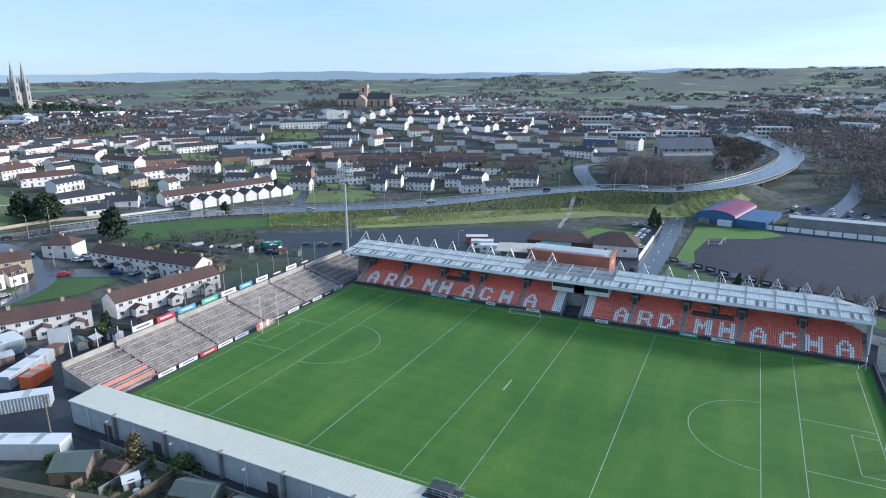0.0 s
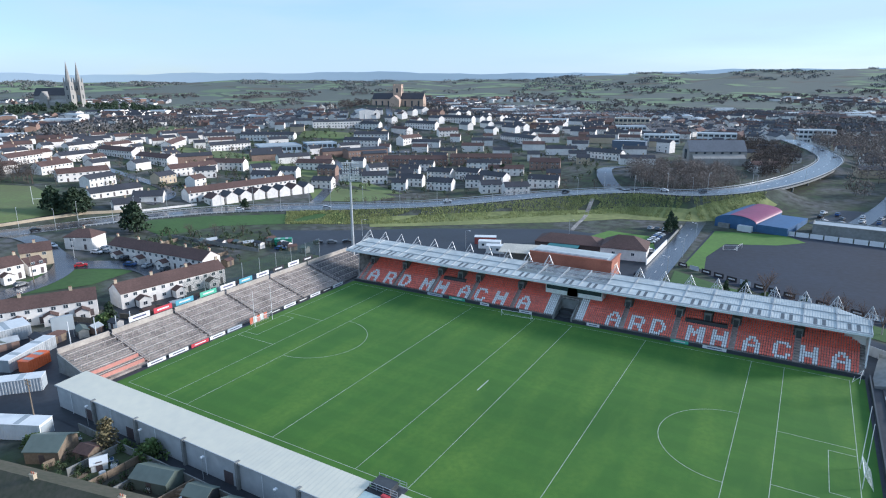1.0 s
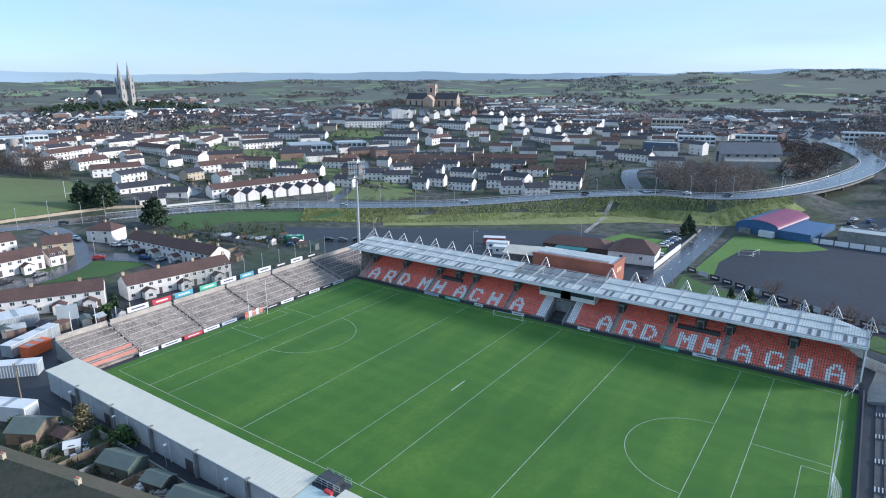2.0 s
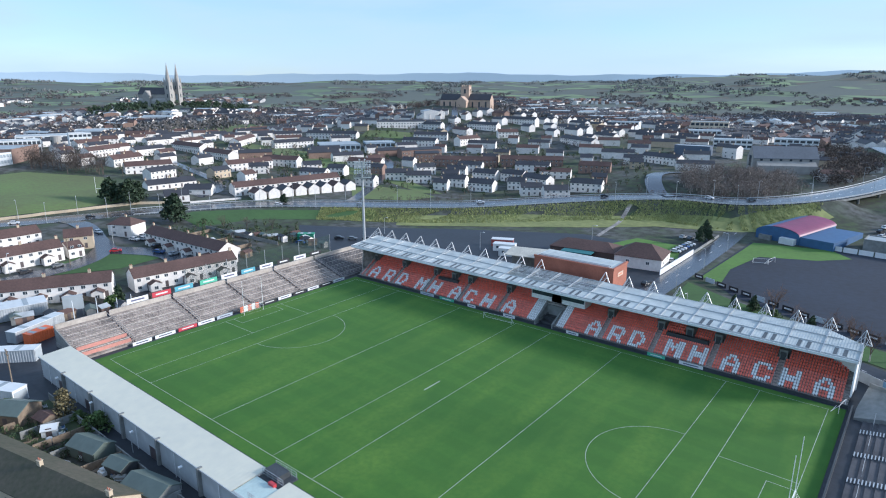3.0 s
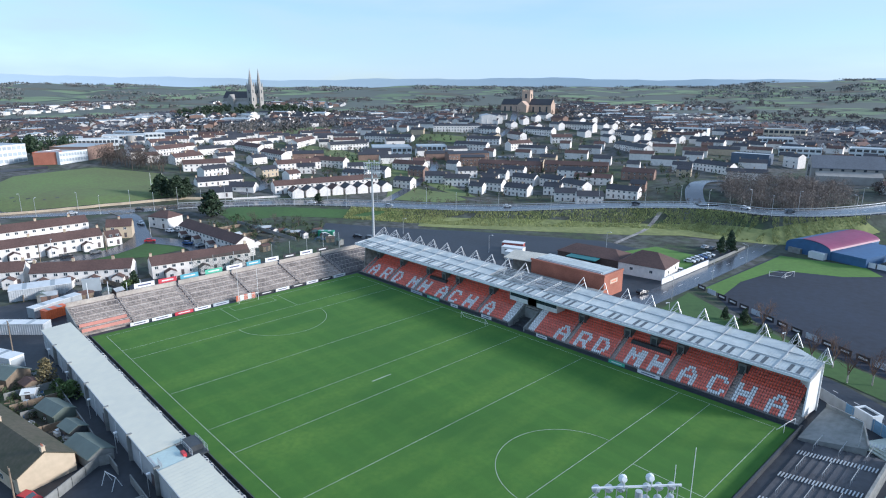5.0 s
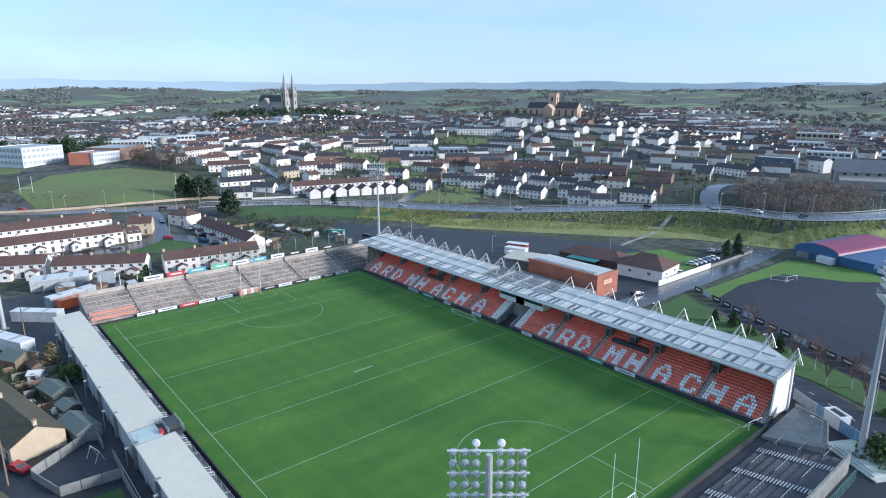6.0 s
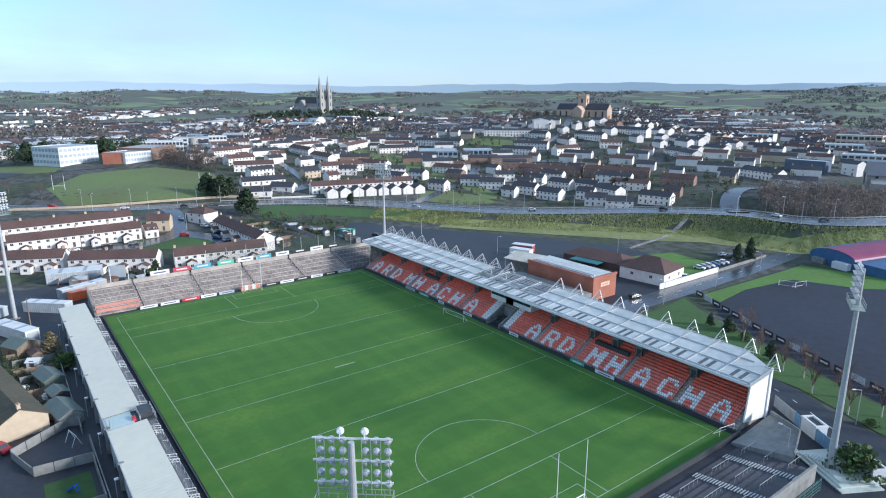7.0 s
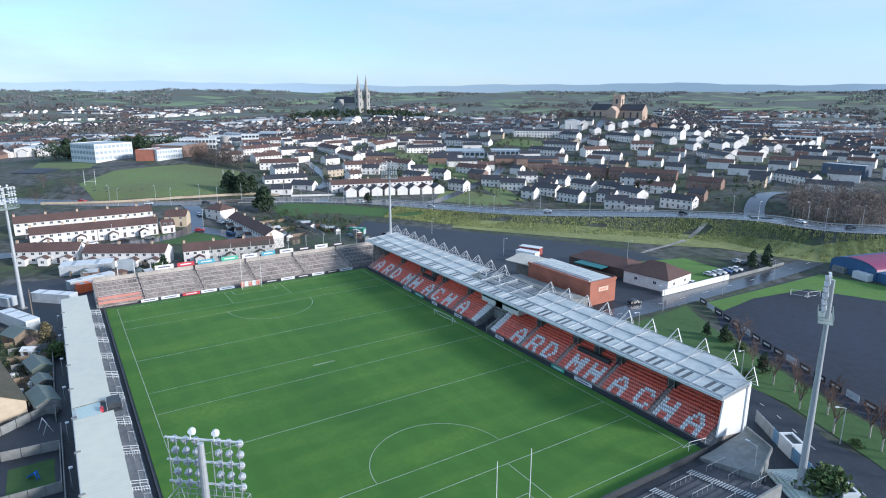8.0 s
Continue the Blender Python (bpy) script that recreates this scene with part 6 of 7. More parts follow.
def wood(name, label, spots, h, mats, n_leaf, size, thin, wide=0.36):
    """Many trees that nobody could count: a trunk and a loose crown of slivers each."""
    s = Shape()
    for x, y in spots:
        z = gz(x, y)
        k = rng.uniform(0.7, 1.2)
        s.tube((x, y, z - 0.5), (x, y, z + h * k * 0.55), 0.2 * k, 0.1, n=4, mi=1)
        clumps(s, (x, y, z + h * k * 0.58), (h * k * wide, h * k * wide, h * k * 0.42), n_leaf, size, thin, 0.8)
    ob = part(name, s, mats)
    return tagged(ob, label, "woodland", kind="stuff")


def scatter(poly, n):
    """Even random spots inside a polygon."""
    xs, ys = [p[0] for p in poly], [p[1] for p in poly]
    out = []
    while len(out) < n:
        x, y = rng.uniform(min(xs), max(xs)), rng.uniform(min(ys), max(ys))
        inside = False
        for (x0, y0), (x1, y1) in zip(poly, poly[1:] + poly[:1]):
            if (y0 > y) != (y1 > y) and x < (x1 - x0) * (y - y0) / (y1 - y0) + x0:
                inside = not inside
        if inside:
            out.append((x, y))
    return out


wood("woodland", "leafless brown thicket inside the slip road", scatter([(-14, 238), (14, 250), (26, 290), (10, 318), (-20, 300), (-38, 292), (-42, 276), (-32, 258)], 190), 9.5, [mat("grey_brown_twigs", (0.21, 0.175, 0.15), 0.95, var=0.3, scale=0.4, island=0.35), bark_pale], 170, 0.7, 0.18)
wood("woodland", "dark leafless wood beyond the bridge", scatter([(84, 290), (96, 345), (90, 430), (50, 560), (160, 640), (420, 520), (420, 260), (170, 225), (112, 250), (108, 290)], 620), 13, [MATS["grey_brown_twigs"], bark], 130, 1.0, 0.35, 0.5)
wood("woodland", "dark leafless wood between the two roads", [p for p in scatter([(74, 262), (84, 300), (88, 420), (62, 480), (60, 560), (200, 420), (170, 236), (116, 240)], 330) if abs(p[0] - 92 - 0.06 * (p[1] - 270)) > 7], 11, [MATS["grey_brown_twigs"], bark], 130, 0.9, 0.35, 0.5)
wood("woodland", "grey wood along the ring road", scatter([(28, 300), (42, 330), (52, 400), (46, 440), (20, 500), (-10, 470), (26, 400), (20, 340)], 150), 9, [twigs, bark], 100, 0.9, 0.3)
wood("woodland", "dark trees round the cathedral hill", [p for p in scatter([(-1120, 380), (-920, 300), (-840, 430), (-860, 560), (-960, 590), (-1100, 560)], 190) if math.hypot(p[0] + 1010, p[1] - 480) > 48], 9, [leaf_dark, bark], 60, 1.5, 0.7)
wood("woodland", "leafless trees on the church hill", [p for p in scatter([(-470, 470), (-420, 440), (-390, 470), (-350, 480), (-330, 520), (-350, 560), (-480, 590), (-540, 540)], 170) if math.hypot(p[0] + 374, p[1] - 510) > 34], 8, [twigs, bark], 70, 0.9, 0.25)
wood("woodland", "trees behind the school", scatter([(-420, -60), (-400, -40), (-420, 40), (-520, 60), (-560, -40)], 80), 12, [leaf_dark, bark], 80, 1.1, 0.5)
wood("woodland", "bare trees round the school", scatter([(-300, 62), (-356, 62), (-360, 36), (-346, 34), (-310, 60)], 60), 13, [twigs, bark], 150, 0.7, 0.16)
wood("hedge_trees", "scrubby hedge and bare trees beside the ring road", [(q[0] + rng.uniform(-3, 3), q[1] + rng.uniform(-3, 3)) for q in offset_line(14)[108:160] for _ in range(2)], 4, [twigs, bark], 60, 0.4, 0.2)
wood("garden_shrubs", "dark shrubs in the gardens of the town", [(x, y) for x, y in scatter([(-480, 60), (-250, 60), (-150, 190), (-60, 230), (-60, 420), (-330, 420), (-480, 260)], 800) if all((x - a) ** 2 + (y - b) ** 2 > (min(r, 9)) ** 2 for a, b, r in TAKEN)], 3.6, [hedge_leaf, bark], 36, 0.5, 0.6)
wood("garden_shrubs", "shrubs and bare bushes behind the estate", scatter([(-176, 30), (-126, 30), (-120, 60), (-150, 78), (-182, 48)], 90), 2.8, [hedge_leaf, bark], 40, 0.4, 0.5)
far_spots = []
while len(far_spots) < 2600:
    a, r = rng.uniform(1.35, 3.3), rng.uniform(560, 2300)
    x, y = r * math.cos(a), r * math.sin(a)
    if math.sin(x / 90) * math.cos(y / 120) + 0.5 * math.sin(x / 37 + y / 53) > 0.15 and all((x - p) ** 2 + (y - q) ** 2 > w * w for p, q, w in TAKEN):
        far_spots.append((x, y))
# crowns paler than the near twigs: haze of distance put into the grey
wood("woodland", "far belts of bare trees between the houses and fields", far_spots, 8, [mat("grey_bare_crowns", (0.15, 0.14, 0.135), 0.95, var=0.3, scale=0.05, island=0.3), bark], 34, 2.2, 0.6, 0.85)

belt = []
while len(belt) < 900:
    a, r = rng.uniform(1.2, 3.45), rng.uniform(2300, 4100)
    x, y = r * math.cos(a), r * math.sin(a)
    if y > -850 and x > -4200 and math.sin(x / 210 + 2) * math.cos(y / 260) + 0.5 * math.sin(a * 40) > 0.1:
        belt.append((x, y))
# skyline belts likewise carry the haze in a paler grey
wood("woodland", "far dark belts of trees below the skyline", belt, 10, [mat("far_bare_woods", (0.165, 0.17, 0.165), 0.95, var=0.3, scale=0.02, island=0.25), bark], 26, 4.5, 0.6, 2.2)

# blue hills beyond the last fields; haze is put into their pale, glowing colour
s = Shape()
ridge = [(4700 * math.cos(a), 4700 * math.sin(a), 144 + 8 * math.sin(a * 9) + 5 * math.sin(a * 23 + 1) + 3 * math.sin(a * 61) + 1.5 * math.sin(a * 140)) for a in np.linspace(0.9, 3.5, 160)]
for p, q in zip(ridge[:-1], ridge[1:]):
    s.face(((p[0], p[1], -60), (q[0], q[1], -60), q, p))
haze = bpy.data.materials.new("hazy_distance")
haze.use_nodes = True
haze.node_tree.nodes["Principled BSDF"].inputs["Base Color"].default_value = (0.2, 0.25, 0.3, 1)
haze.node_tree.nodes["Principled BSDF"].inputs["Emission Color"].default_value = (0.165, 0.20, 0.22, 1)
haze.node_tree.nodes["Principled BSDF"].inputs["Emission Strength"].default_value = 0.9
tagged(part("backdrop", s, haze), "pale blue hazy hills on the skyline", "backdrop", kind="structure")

# rough grass on the ring road's bank
s = Shape()
for k in range(34000):
    i = rng.integers(96, 176)
    p, q = RING_LINE[i], RING_LINE[i + 1]
    d = (q - p)[:2]
    d /= np.linalg.norm(d)
    off = rng.uniform(-26, -8.6)
    t = rng.uniform()
    x, y = p[0] + (q[0] - p[0]) * t - d[1] * off, p[1] + (q[1] - p[1]) * t + d[0] * off
    if not (x < 40 and math.sin(x * 0.13 + y * 0.05) + 0.6 * math.sin(x * 0.31 - y * 0.17) > -1.25):
        continue
    h = rng.uniform(0.35, 0.95)
    a = rng.uniform(0, 6.28)
    s.v += [(x - math.cos(a) * 0.22, y - math.sin(a) * 0.22, 0.0), (x + math.cos(a) * 0.22, y + math.sin(a) * 0.22, 0.0), (x + rng.uniform(-0.35, 0.35), y + rng.uniform(-0.35, 0.35), h)]
    m0 = len(s.v) - 3
    s.f.append((m0, m0 + 1, m0 + 2))
    s.m.append(0)
co = np.array(s.v)
base_z = ground_z(co[:, 0], co[:, 1])
s.v = [(float(a), float(b), float(c + d)) for (a, b, c), d in zip(co, base_z)]
tagged(part("bank_grass", s, reeds), "rough yellow-green grass on the road bank", "grass", kind="stuff")
drape("bank", [(-128, 124), (-108, 140), (-76, 168), (-46, 190), (-20, 205), (8, 207), (24, 222), (36, 240), (46, 236), (34, 210), (14, 196), (-20, 186), (-44, 166), (-90, 132), (-118, 112)], mat("bank_turf", (0.27, 0.285, 0.10), 0.95, scale=0.4, bump=0.5, coarse=0.06, dark=(0.14, 0.16, 0.055)), "grassy side of the ring road's bank", 0.1, "bank")

# ---------------------------------------------------------------- the rest of the town
GREENS = [(-300, 10, 62), (-280, 196, 26), (-330, 205, 26), (-240, 196, 18), (-170, 160, 26), (-340, 340, 30), (-620, 300, 110), (-400, 510, 75), (-1000, 480, 130), (0, 290, 55), (-50, 272, 30), (-66, 296, 22)]
# streets: parallel runs of houses, district by district
DISTRICTS = [(-400, 120, 100), (-330, 250, 62), (-230, 430, -20), (-150, 250, 20), (-60, 350, 22), (-100, 550, 4), (-450, 380, 35), (-520, 250, 75), (-300, 560, -16), (-20, 480, 12), (-180, 340, 24), (-520, 100, 85)]
town = []
for number, (cx, cy, angle) in enumerate(DISTRICTS):
    u = np.array([math.cos(radians(angle)), math.sin(radians(angle))])
    v = np.array([-u[1], u[0]])
    for j in range(-9, 10):
        t = -180 + rng.uniform(0, 12)
        rf = "brown" if (number * 5 + j * 3) % 7 < 2 else "dark"
        wl = "brick" if (number * 3 + j * 5) % 11 == 4 else "white"
        while t < 180:
            length = float(rng.choice([9.0, 12.5, 13.0, 18.0, 24.0]))
            p = np.array([cx, cy]) + u * (t + length / 2) + v * (j * 21.0 + rng.normal(0, 0.8) + 3.0 * math.sin(t / 40 + j))
            t += length + rng.uniform(2.5, 6.5)
            if min(range(len(DISTRICTS)), key=lambda q: math.hypot(p[0] - DISTRICTS[q][0], p[1] - DISTRICTS[q][1])) != number:
                continue
            town.append((math.hypot(p[0] - 60, p[1] + 80), float(p[0]), float(p[1]), length, angle + rng.normal(0, 1.5), wl if rng.uniform() > 0.1 else "cream", rf))
placed, spare = 0, []
for away_by, x, y, length, turn, wl, rf in sorted(town):
    if math.hypot(x, y) < 240 or x > -36 and y < 335 or y < 60 or ring_near(np.array([x]), np.array([y]))[0][0] < 24:
        continue
    dx, dy = math.cos(radians(turn)) * length / 2, math.sin(radians(turn)) * length / 2
    ends = [(x + dx * q, y + dy * q) for q in (-1, 0, 1)]
    if any((p - a) ** 2 + (q - b) ** 2 < (r + 3.5) ** 2 for a, b, r in TAKEN for p, q in ends) or any((x - a) ** 2 + (y - b) ** 2 < r * r for a, b, r in GREENS):
        continue
    if placed < 330:
        row(x - dx, y - dy, x + dx, y + dy, wl, rf, group="town houses", depth=7.4, eaves=4.9, ridge=7.0, units=max(1, round(length / 7)), openings=away_by < 420, chimneys=rng.uniform() < 0.7)
        placed += 1
    else:
        spare.append((x, y, length, turn, wl, rf))
        TAKEN.append((x, y, 8.0))

far = {"white": Shape(), "brick": Shape()}
n_far = 0
while n_far < 4200 + len(spare):
    a, r = rng.uniform(1.15, 3.45), 560 + 1500 * rng.uniform() ** 1.25
    x, y = r * math.cos(a), r * math.sin(a)
    own = spare[n_far] if n_far < len(spare) else None
    if own:
        x, y = own[:2]
    elif y < -140 or any((x - p) ** 2 + (y - q) ** 2 < w * w for p, q, w in GREENS) or any((x - p) ** 2 + (y - q) ** 2 < w * w for p, q, w in TAKEN):
        continue
    if own is None and (x > 45 and y < 700 or math.sin(x / 110 + 1) * math.cos(y / 95) < -0.35 or r > 1300 and math.sin(x / 170) + math.sin(y / 140 + x / 300) < 0.3):
        continue
    n_far += 1
    z = float(land(x, y))
    big = rng.uniform() < 0.03
    ln, d, e = (rng.uniform(8, 34), rng.uniform(7, 9), rng.uniform(3, 5.5)) if not big else (rng.uniform(24, 44), rng.uniform(12, 20), rng.uniform(5, 8))
    tr = radians((math.floor(x / 160) * 41 + math.floor(y / 140) * 29) % 180 + rng.normal(0, 6))
    if own:
        ln, d, e, tr, big = own[2], 7.4, 4.9, radians(own[3]), False
    c, sn = math.cos(tr), math.sin(tr)
    pl = lambda u, v, w: (x + u * c - v * sn, y + u * sn + v * c, z + w)
    w = far["brick" if rng.uniform() < 0.25 else "white"]
    rg = e + d * (0.3 if not big else 0.08)
    A, B = ln / 2, d / 2
    w.solid([pl(-A, -B, -2), pl(A, -B, -2), pl(A, B, -2), pl(-A, B, -2), pl(-A, -B, e), pl(A, -B, e), pl(A, B, e), pl(-A, B, e), pl(-A, 0, rg), pl(A, 0, rg)],
            ((0, 1, 5, 4), (2, 3, 7, 6), (1, 2, 6, 9, 5), (3, 0, 4, 8, 7)), 0)
    w.solid([pl(-A, -B - 0.3, e - 0.1), pl(A, -B - 0.3, e - 0.1), pl(A, 0, rg + 0.15), pl(-A, 0, rg + 0.15), pl(A, B + 0.3, e - 0.1), pl(-A, B + 0.3, e - 0.1)], ((0, 1, 2, 3), (3, 2, 4, 5)), 1 if not big else 2)
    if not big:
        w.box(-0.5, 0.5, -0.4, 0.4, -0.5, 1.1, 1, Matrix.Translation(pl(A * 0.6, 0, rg)) @ Matrix.Rotation(tr, 4, "Z"))
        for k in range(int(ln / 6)):
            u = -A + (k + 0.5) * ln / int(ln / 6)
            w.solid([pl(u - 0.6, -B - 0.05, e - 1.6), pl(u + 0.6, -B - 0.05, e - 1.6), pl(u + 0.6, -B - 0.05, e - 0.5), pl(u - 0.6, -B - 0.05, e - 0.5)], ((0, 1, 2, 3),), 3)
tagged(part("distant_houses", far["white"], [render_white, roof_dark, roof_felt, glass]), "far white-walled houses under dark roofs", "houses", kind="stuff")
tagged(part("distant_houses", far["brick"], [brick_town, roof_brown, roof_felt, glass]), "far red-brick houses under brown roofs", "houses", kind="stuff")
among = [(x, y) for x, y in scatter([(-540, 60), (-250, 60), (-150, 195), (-40, 240), (-40, 640), (-420, 640), (-560, 300)], 420)
         if all((x - a) ** 2 + (y - b) ** 2 > (min(r, 11) + 1) ** 2 for a, b, r in TAKEN) and all((x - a) ** 2 + (y - b) ** 2 > (r * 0.7) ** 2 for a, b, r in GREENS) and ring_near(np.array([x]), np.array([y]))[0][0] > 16]
wood("woodland", "bare trees standing among the houses of the town", among, 6.5, [twigs, bark], 70, 0.6, 0.3)

# ---------------------------------------------------------------- yards and gardens on the camera's side
def container(x, y, turn, lx, ly, h, m, label, name="shipping_container", roof=None):
    o = thing(name, label, "container", "yard containers", pose(x, y, gz(x, y) + 0.05, 0, 0, turn))
    s = Shape()
    n = int(lx / 0.6)
    side = [(-lx / 2 + lx * (k + q) / n, -ly / 2 - (0.05 if q in (0.3, 0.6) else 0.0)) for k in range(n) for q in (0.0, 0.2, 0.3, 0.6, 0.7)] + [(lx / 2, -ly / 2)]
    s.prism(side + [(-u, -w) for u, w in side], lambda u, w: (u, w, 0), lambda u, w: (u, w, h))
    part("body", s, m, o)
    s = Shape()
    s.box(-lx / 2 - 0.05, lx / 2 + 0.05, -ly / 2 - 0.08, ly / 2 + 0.08, h, h + 0.12)
    part("roof", s, roof or panel_white, o)
    for k in (-0.25, 0.2):
        s = Shape()
        s.box(lx * k - 0.6, lx * k + 0.6, -ly / 2 + 0.2, ly / 2 - 0.2, h + 0.12, h + 0.16)
        part("roof_strip", s, roof_felt, o)
    s = Shape()
    s.box(lx / 2 + 0.001, lx / 2 + 0.06, -ly * 0.42, ly * 0.42, 0.1, h * 0.85)
    part("door", s, roof_felt, o)
    return o


grey_tin = mat("grey_tin", (0.42, 0.44, 0.45), 0.6, var=0.25, scale=0.6)
container(-122, -46, 78, 17, 7.5, 3.6, grey_tin, "long grey tin store with pale roof strips")
container(-103.5, -46, 113, 15, 3.2, 3.0, grey_tin, "long white container beside the terrace")
container(-97.5, -47.5, 110, 6.5, 2.8, 2.7, orange_paint, "bright orange container beside the terrace", roof=orange_paint)
container(-89.5, -57.0, 47, 14, 3.4, 3.0, grey_tin, "pale grey container in the yard")
container(-70.5, -66.0, 26, 16, 3.6, 3.2, panel_white, "long white cabin in the yard")
container(-96, -72, 40, 12, 3.0, 2.8, grey_tin, "pale grey container in the yard")
o = thing("scoreboard", "grey boxed scoreboard on steel legs", "scoreboard", m=pose(-108.5, -34.5, 0.05, 0, 0, 70))
s = Shape()
s.box(-2.6, 2.6, -0.4, 0.4, 2.2, 6.4)
part("cabinet", s, roof_felt, o)
for x in (-2.2, 2.2):
    s = Shape()
    s.box(x - 0.12, x + 0.12, -0.12, 0.12, 0, 2.2)
    part("leg", s, steel, o)


def small_shed(x, y, turn, lx, ly, h, wall_m, roof_m, label):
    o = thing("garden_shed", label, "shed", "garden sheds", pose(x, y, gz(x, y) + 0.05, 0, 0, turn))
    gable_house(lx, ly, h, h + ly * 0.24, wall_m, roof_m, o, deep=0.3)
    s = Shape()
    s.box(-0.5, 0.5, -ly / 2 - 0.05, -ly / 2 - 0.005, 0, 1.9)
    part("door", s, dark_door, o)


small_shed(-31.5, -61.4, 14, 7.2, 4.2, 2.4, green_tin, green_tin, "timber garden shed with a green tin roof")
small_shed(-21.6, -60.6, 12, 4.6, 3.2, 2.2, dark_metal, green_tin, "small dark shed with a grey-green roof")
small_shed(-11.4, -60.4, 12, 8.6, 4.4, 2.4, concrete_mid, green_tin, "long low workshop with a green-grey roof")
small_shed(-56, -65.5, 30, 6.2, 6.0, 2.8, timber, green_tin, "timber shed under a green tin roof")
small_shed(-49.4, -62.6, 10, 3.4, 3.0, 2.0, timber, roof_brown, "little summer house with a brown roof")
small_shed(-44.8, -63.5, 60, 2.6, 2.4, 1.7, panel_white, panel_white, "tiny white plastic shed")
small_shed(-83, -77, 20, 8.0, 5.0, 2.6, blue_tin, blue_tin, "blue tin shed in a back yard")
house_row(-76, -82.5, -7.6, -67.6, "cream", "moss", depth=9.0, eaves=3.6, ridge=6.1, group="near houses", storeys=1, units=8)
house_row(8, -79, 30, -73.5, "cream", "moss", depth=9.0, eaves=3.6, ridge=6.1, group="near houses", storeys=1)
house_row(44, -84, 66, -78, "cream", "moss", depth=9.0, eaves=3.6, ridge=6.1, group="near houses", storeys=1)
drape("garden_lawn", [(-60, -70), (-60, -58.6), (-41, -58.6), (-41.5, -69.5)], mat("worn_garden_grass", (0.055, 0.09, 0.03), 0.95, scale=0.8, coarse=0.25, bump=0.3, dark=(0.05, 0.045, 0.032)), "patchy garden lawns", 0.12, "lawn")
drape("pavement", [(-72, -58.2), (100, -58.2), (100, -55.4), (-72, -55.4)], asphalt, "narrow asphalt alley behind the shelter", 0.14, "alley")
drape("pavement", [(-14, -75), (-12, -60), (8, -57.5), (60, -57.5), (60, -72), (30, -70), (8, -74)], asphalt, "dark asphalt back yards", 0.13, "yard")


def wall_run(x0, y0, x1, y1, h, m, label, name="garden_wall"):
    s = Shape()
    n = max(1, int(math.hypot(x1 - x0, y1 - y0) / 2.4))
    for k in range(n):
        a, c = k / n, (k + 0.96) / n
        z = gz(x0, y0)
        s.beam((x0 + (x1 - x0) * a, y0 + (y1 - y0) * a, z + h / 2), (x0 + (x1 - x0) * c, y0 + (y1 - y0) * c, z + h / 2), 0.18, h)
    tagged(part(name, s, m), label, "wall", kind="structure")


wall_run(-60, -58.4, -2, -58.4, 1.7, concrete_mid, "grey block wall behind the gardens")
wall_run(2, -57.6, 60, -57.6, 1.8, concrete_mid, "grey block wall behind the yards")
for x0, y0, x1, y1 in ((-40.2, -58.5, -40.6, -68), (-26, -58.5, -27, -68), (-14.4, -58.5, -15.4, -68), (-52, -58.5, -52.6, -69)):
    wall_run(x0, y0, x1, y1, 1.5, timber, "weathered timber garden fence", "garden_fence")
for x0, y0, x1, y1 in ((-0.2, -69.9, -7.2, -60.2), (-7.0, -60.0, -6.6, -57.8), (8.7, -67, 9.6, -57.8), (24, -70, 24.4, -57.8), (36, -70, 36.4, -57.8)):
    wall_run(x0, y0, x1, y1, 2.0, concrete_mid, "grey rendered yard wall", "yard_wall")
for k in range(10):
    x = -36 + k * 2.5 + rng.uniform(-0.6, 0.6)
    y = -62 + rng.uniform(-1.5, 2.0)
    o = thing("crate", "pile of pale crates and boards in a garden", "crate", "garden clutter", pose(x, y, gz(x, y) + 0.05, 0, 0, rng.uniform(0, 90)))
    s = Shape()
    w, d, h = rng.uniform(0.5, 1.4), rng.uniform(0.4, 0.9), rng.uniform(0.4, 1.0)
    s.box(-w, w, -d, d, 0, h)
    s.box(-w * 0.7, w * 0.5, -d * 0.6, d * 0.7, h, h + 0.4)
    part("box", s, (timber, panel_white, blue_tin, concrete_mid)[k % 4], o)


def pole(x, y, h, arms=2, m=None, label="wooden utility pole with cross arms"):
    o = thing("utility_pole", label, "pole", "poles", pose(x, y, gz(x, y)))
    s = Shape()
    s.tube((0, 0, -0.3), (0, 0, h), 0.16, 0.11, n=8)
    part("shaft", s, m or timber, o)
    for k in range(arms):
        s = Shape()
        s.beam((-1.1, 0, h - 0.4 - k * 0.8), (1.1, 0, h - 0.4 - k * 0.8), 0.1, 0.12)
        for u in (-1.0, 1.0):
            s.tube((u, 0, h - 0.4 - k * 0.8), (u, 0, h - 0.1 - k * 0.8), 0.05, n=6)
        part("cross_arm", s, m or timber, o)


pole(-67.5, -62.5, 11)
pole(-0.5, -73.3, 9, 1)
pole(-160, -16, 10)
pole(-152, -40, 9, 1)
pole(-95, -28, 7, 0, steel_white, "pale steel flag pole")
pole(-95, -24, 7, 0, steel_white, "pale steel flag pole")
pole(-96, -33, 8, 0, steel_white, "pale steel flag pole")
pole(-99, -38, 8, 0, steel_white, "pale steel flag pole")


def street_lamp(x, y, z, turn, h=9.0):
    o = thing("street_lamp", "slim grey street lamp with one arm", "street lamp", "street lamps", pose(x, y, z, 0, 0, turn))
    s = Shape()
    s.tube((0, 0, -0.3), (0, 0, h), 0.11, 0.07, n=6)
    s.tube((0, 0, h), (1.6, 0, h + 0.25), 0.06, 0.05, n=6)
    part("mast", s, steel, o)
    s = Shape()
    s.box(1.4, 2.1, -0.15, 0.15, h + 0.2, h + 0.34)
    part("lantern", s, steel_white, o)


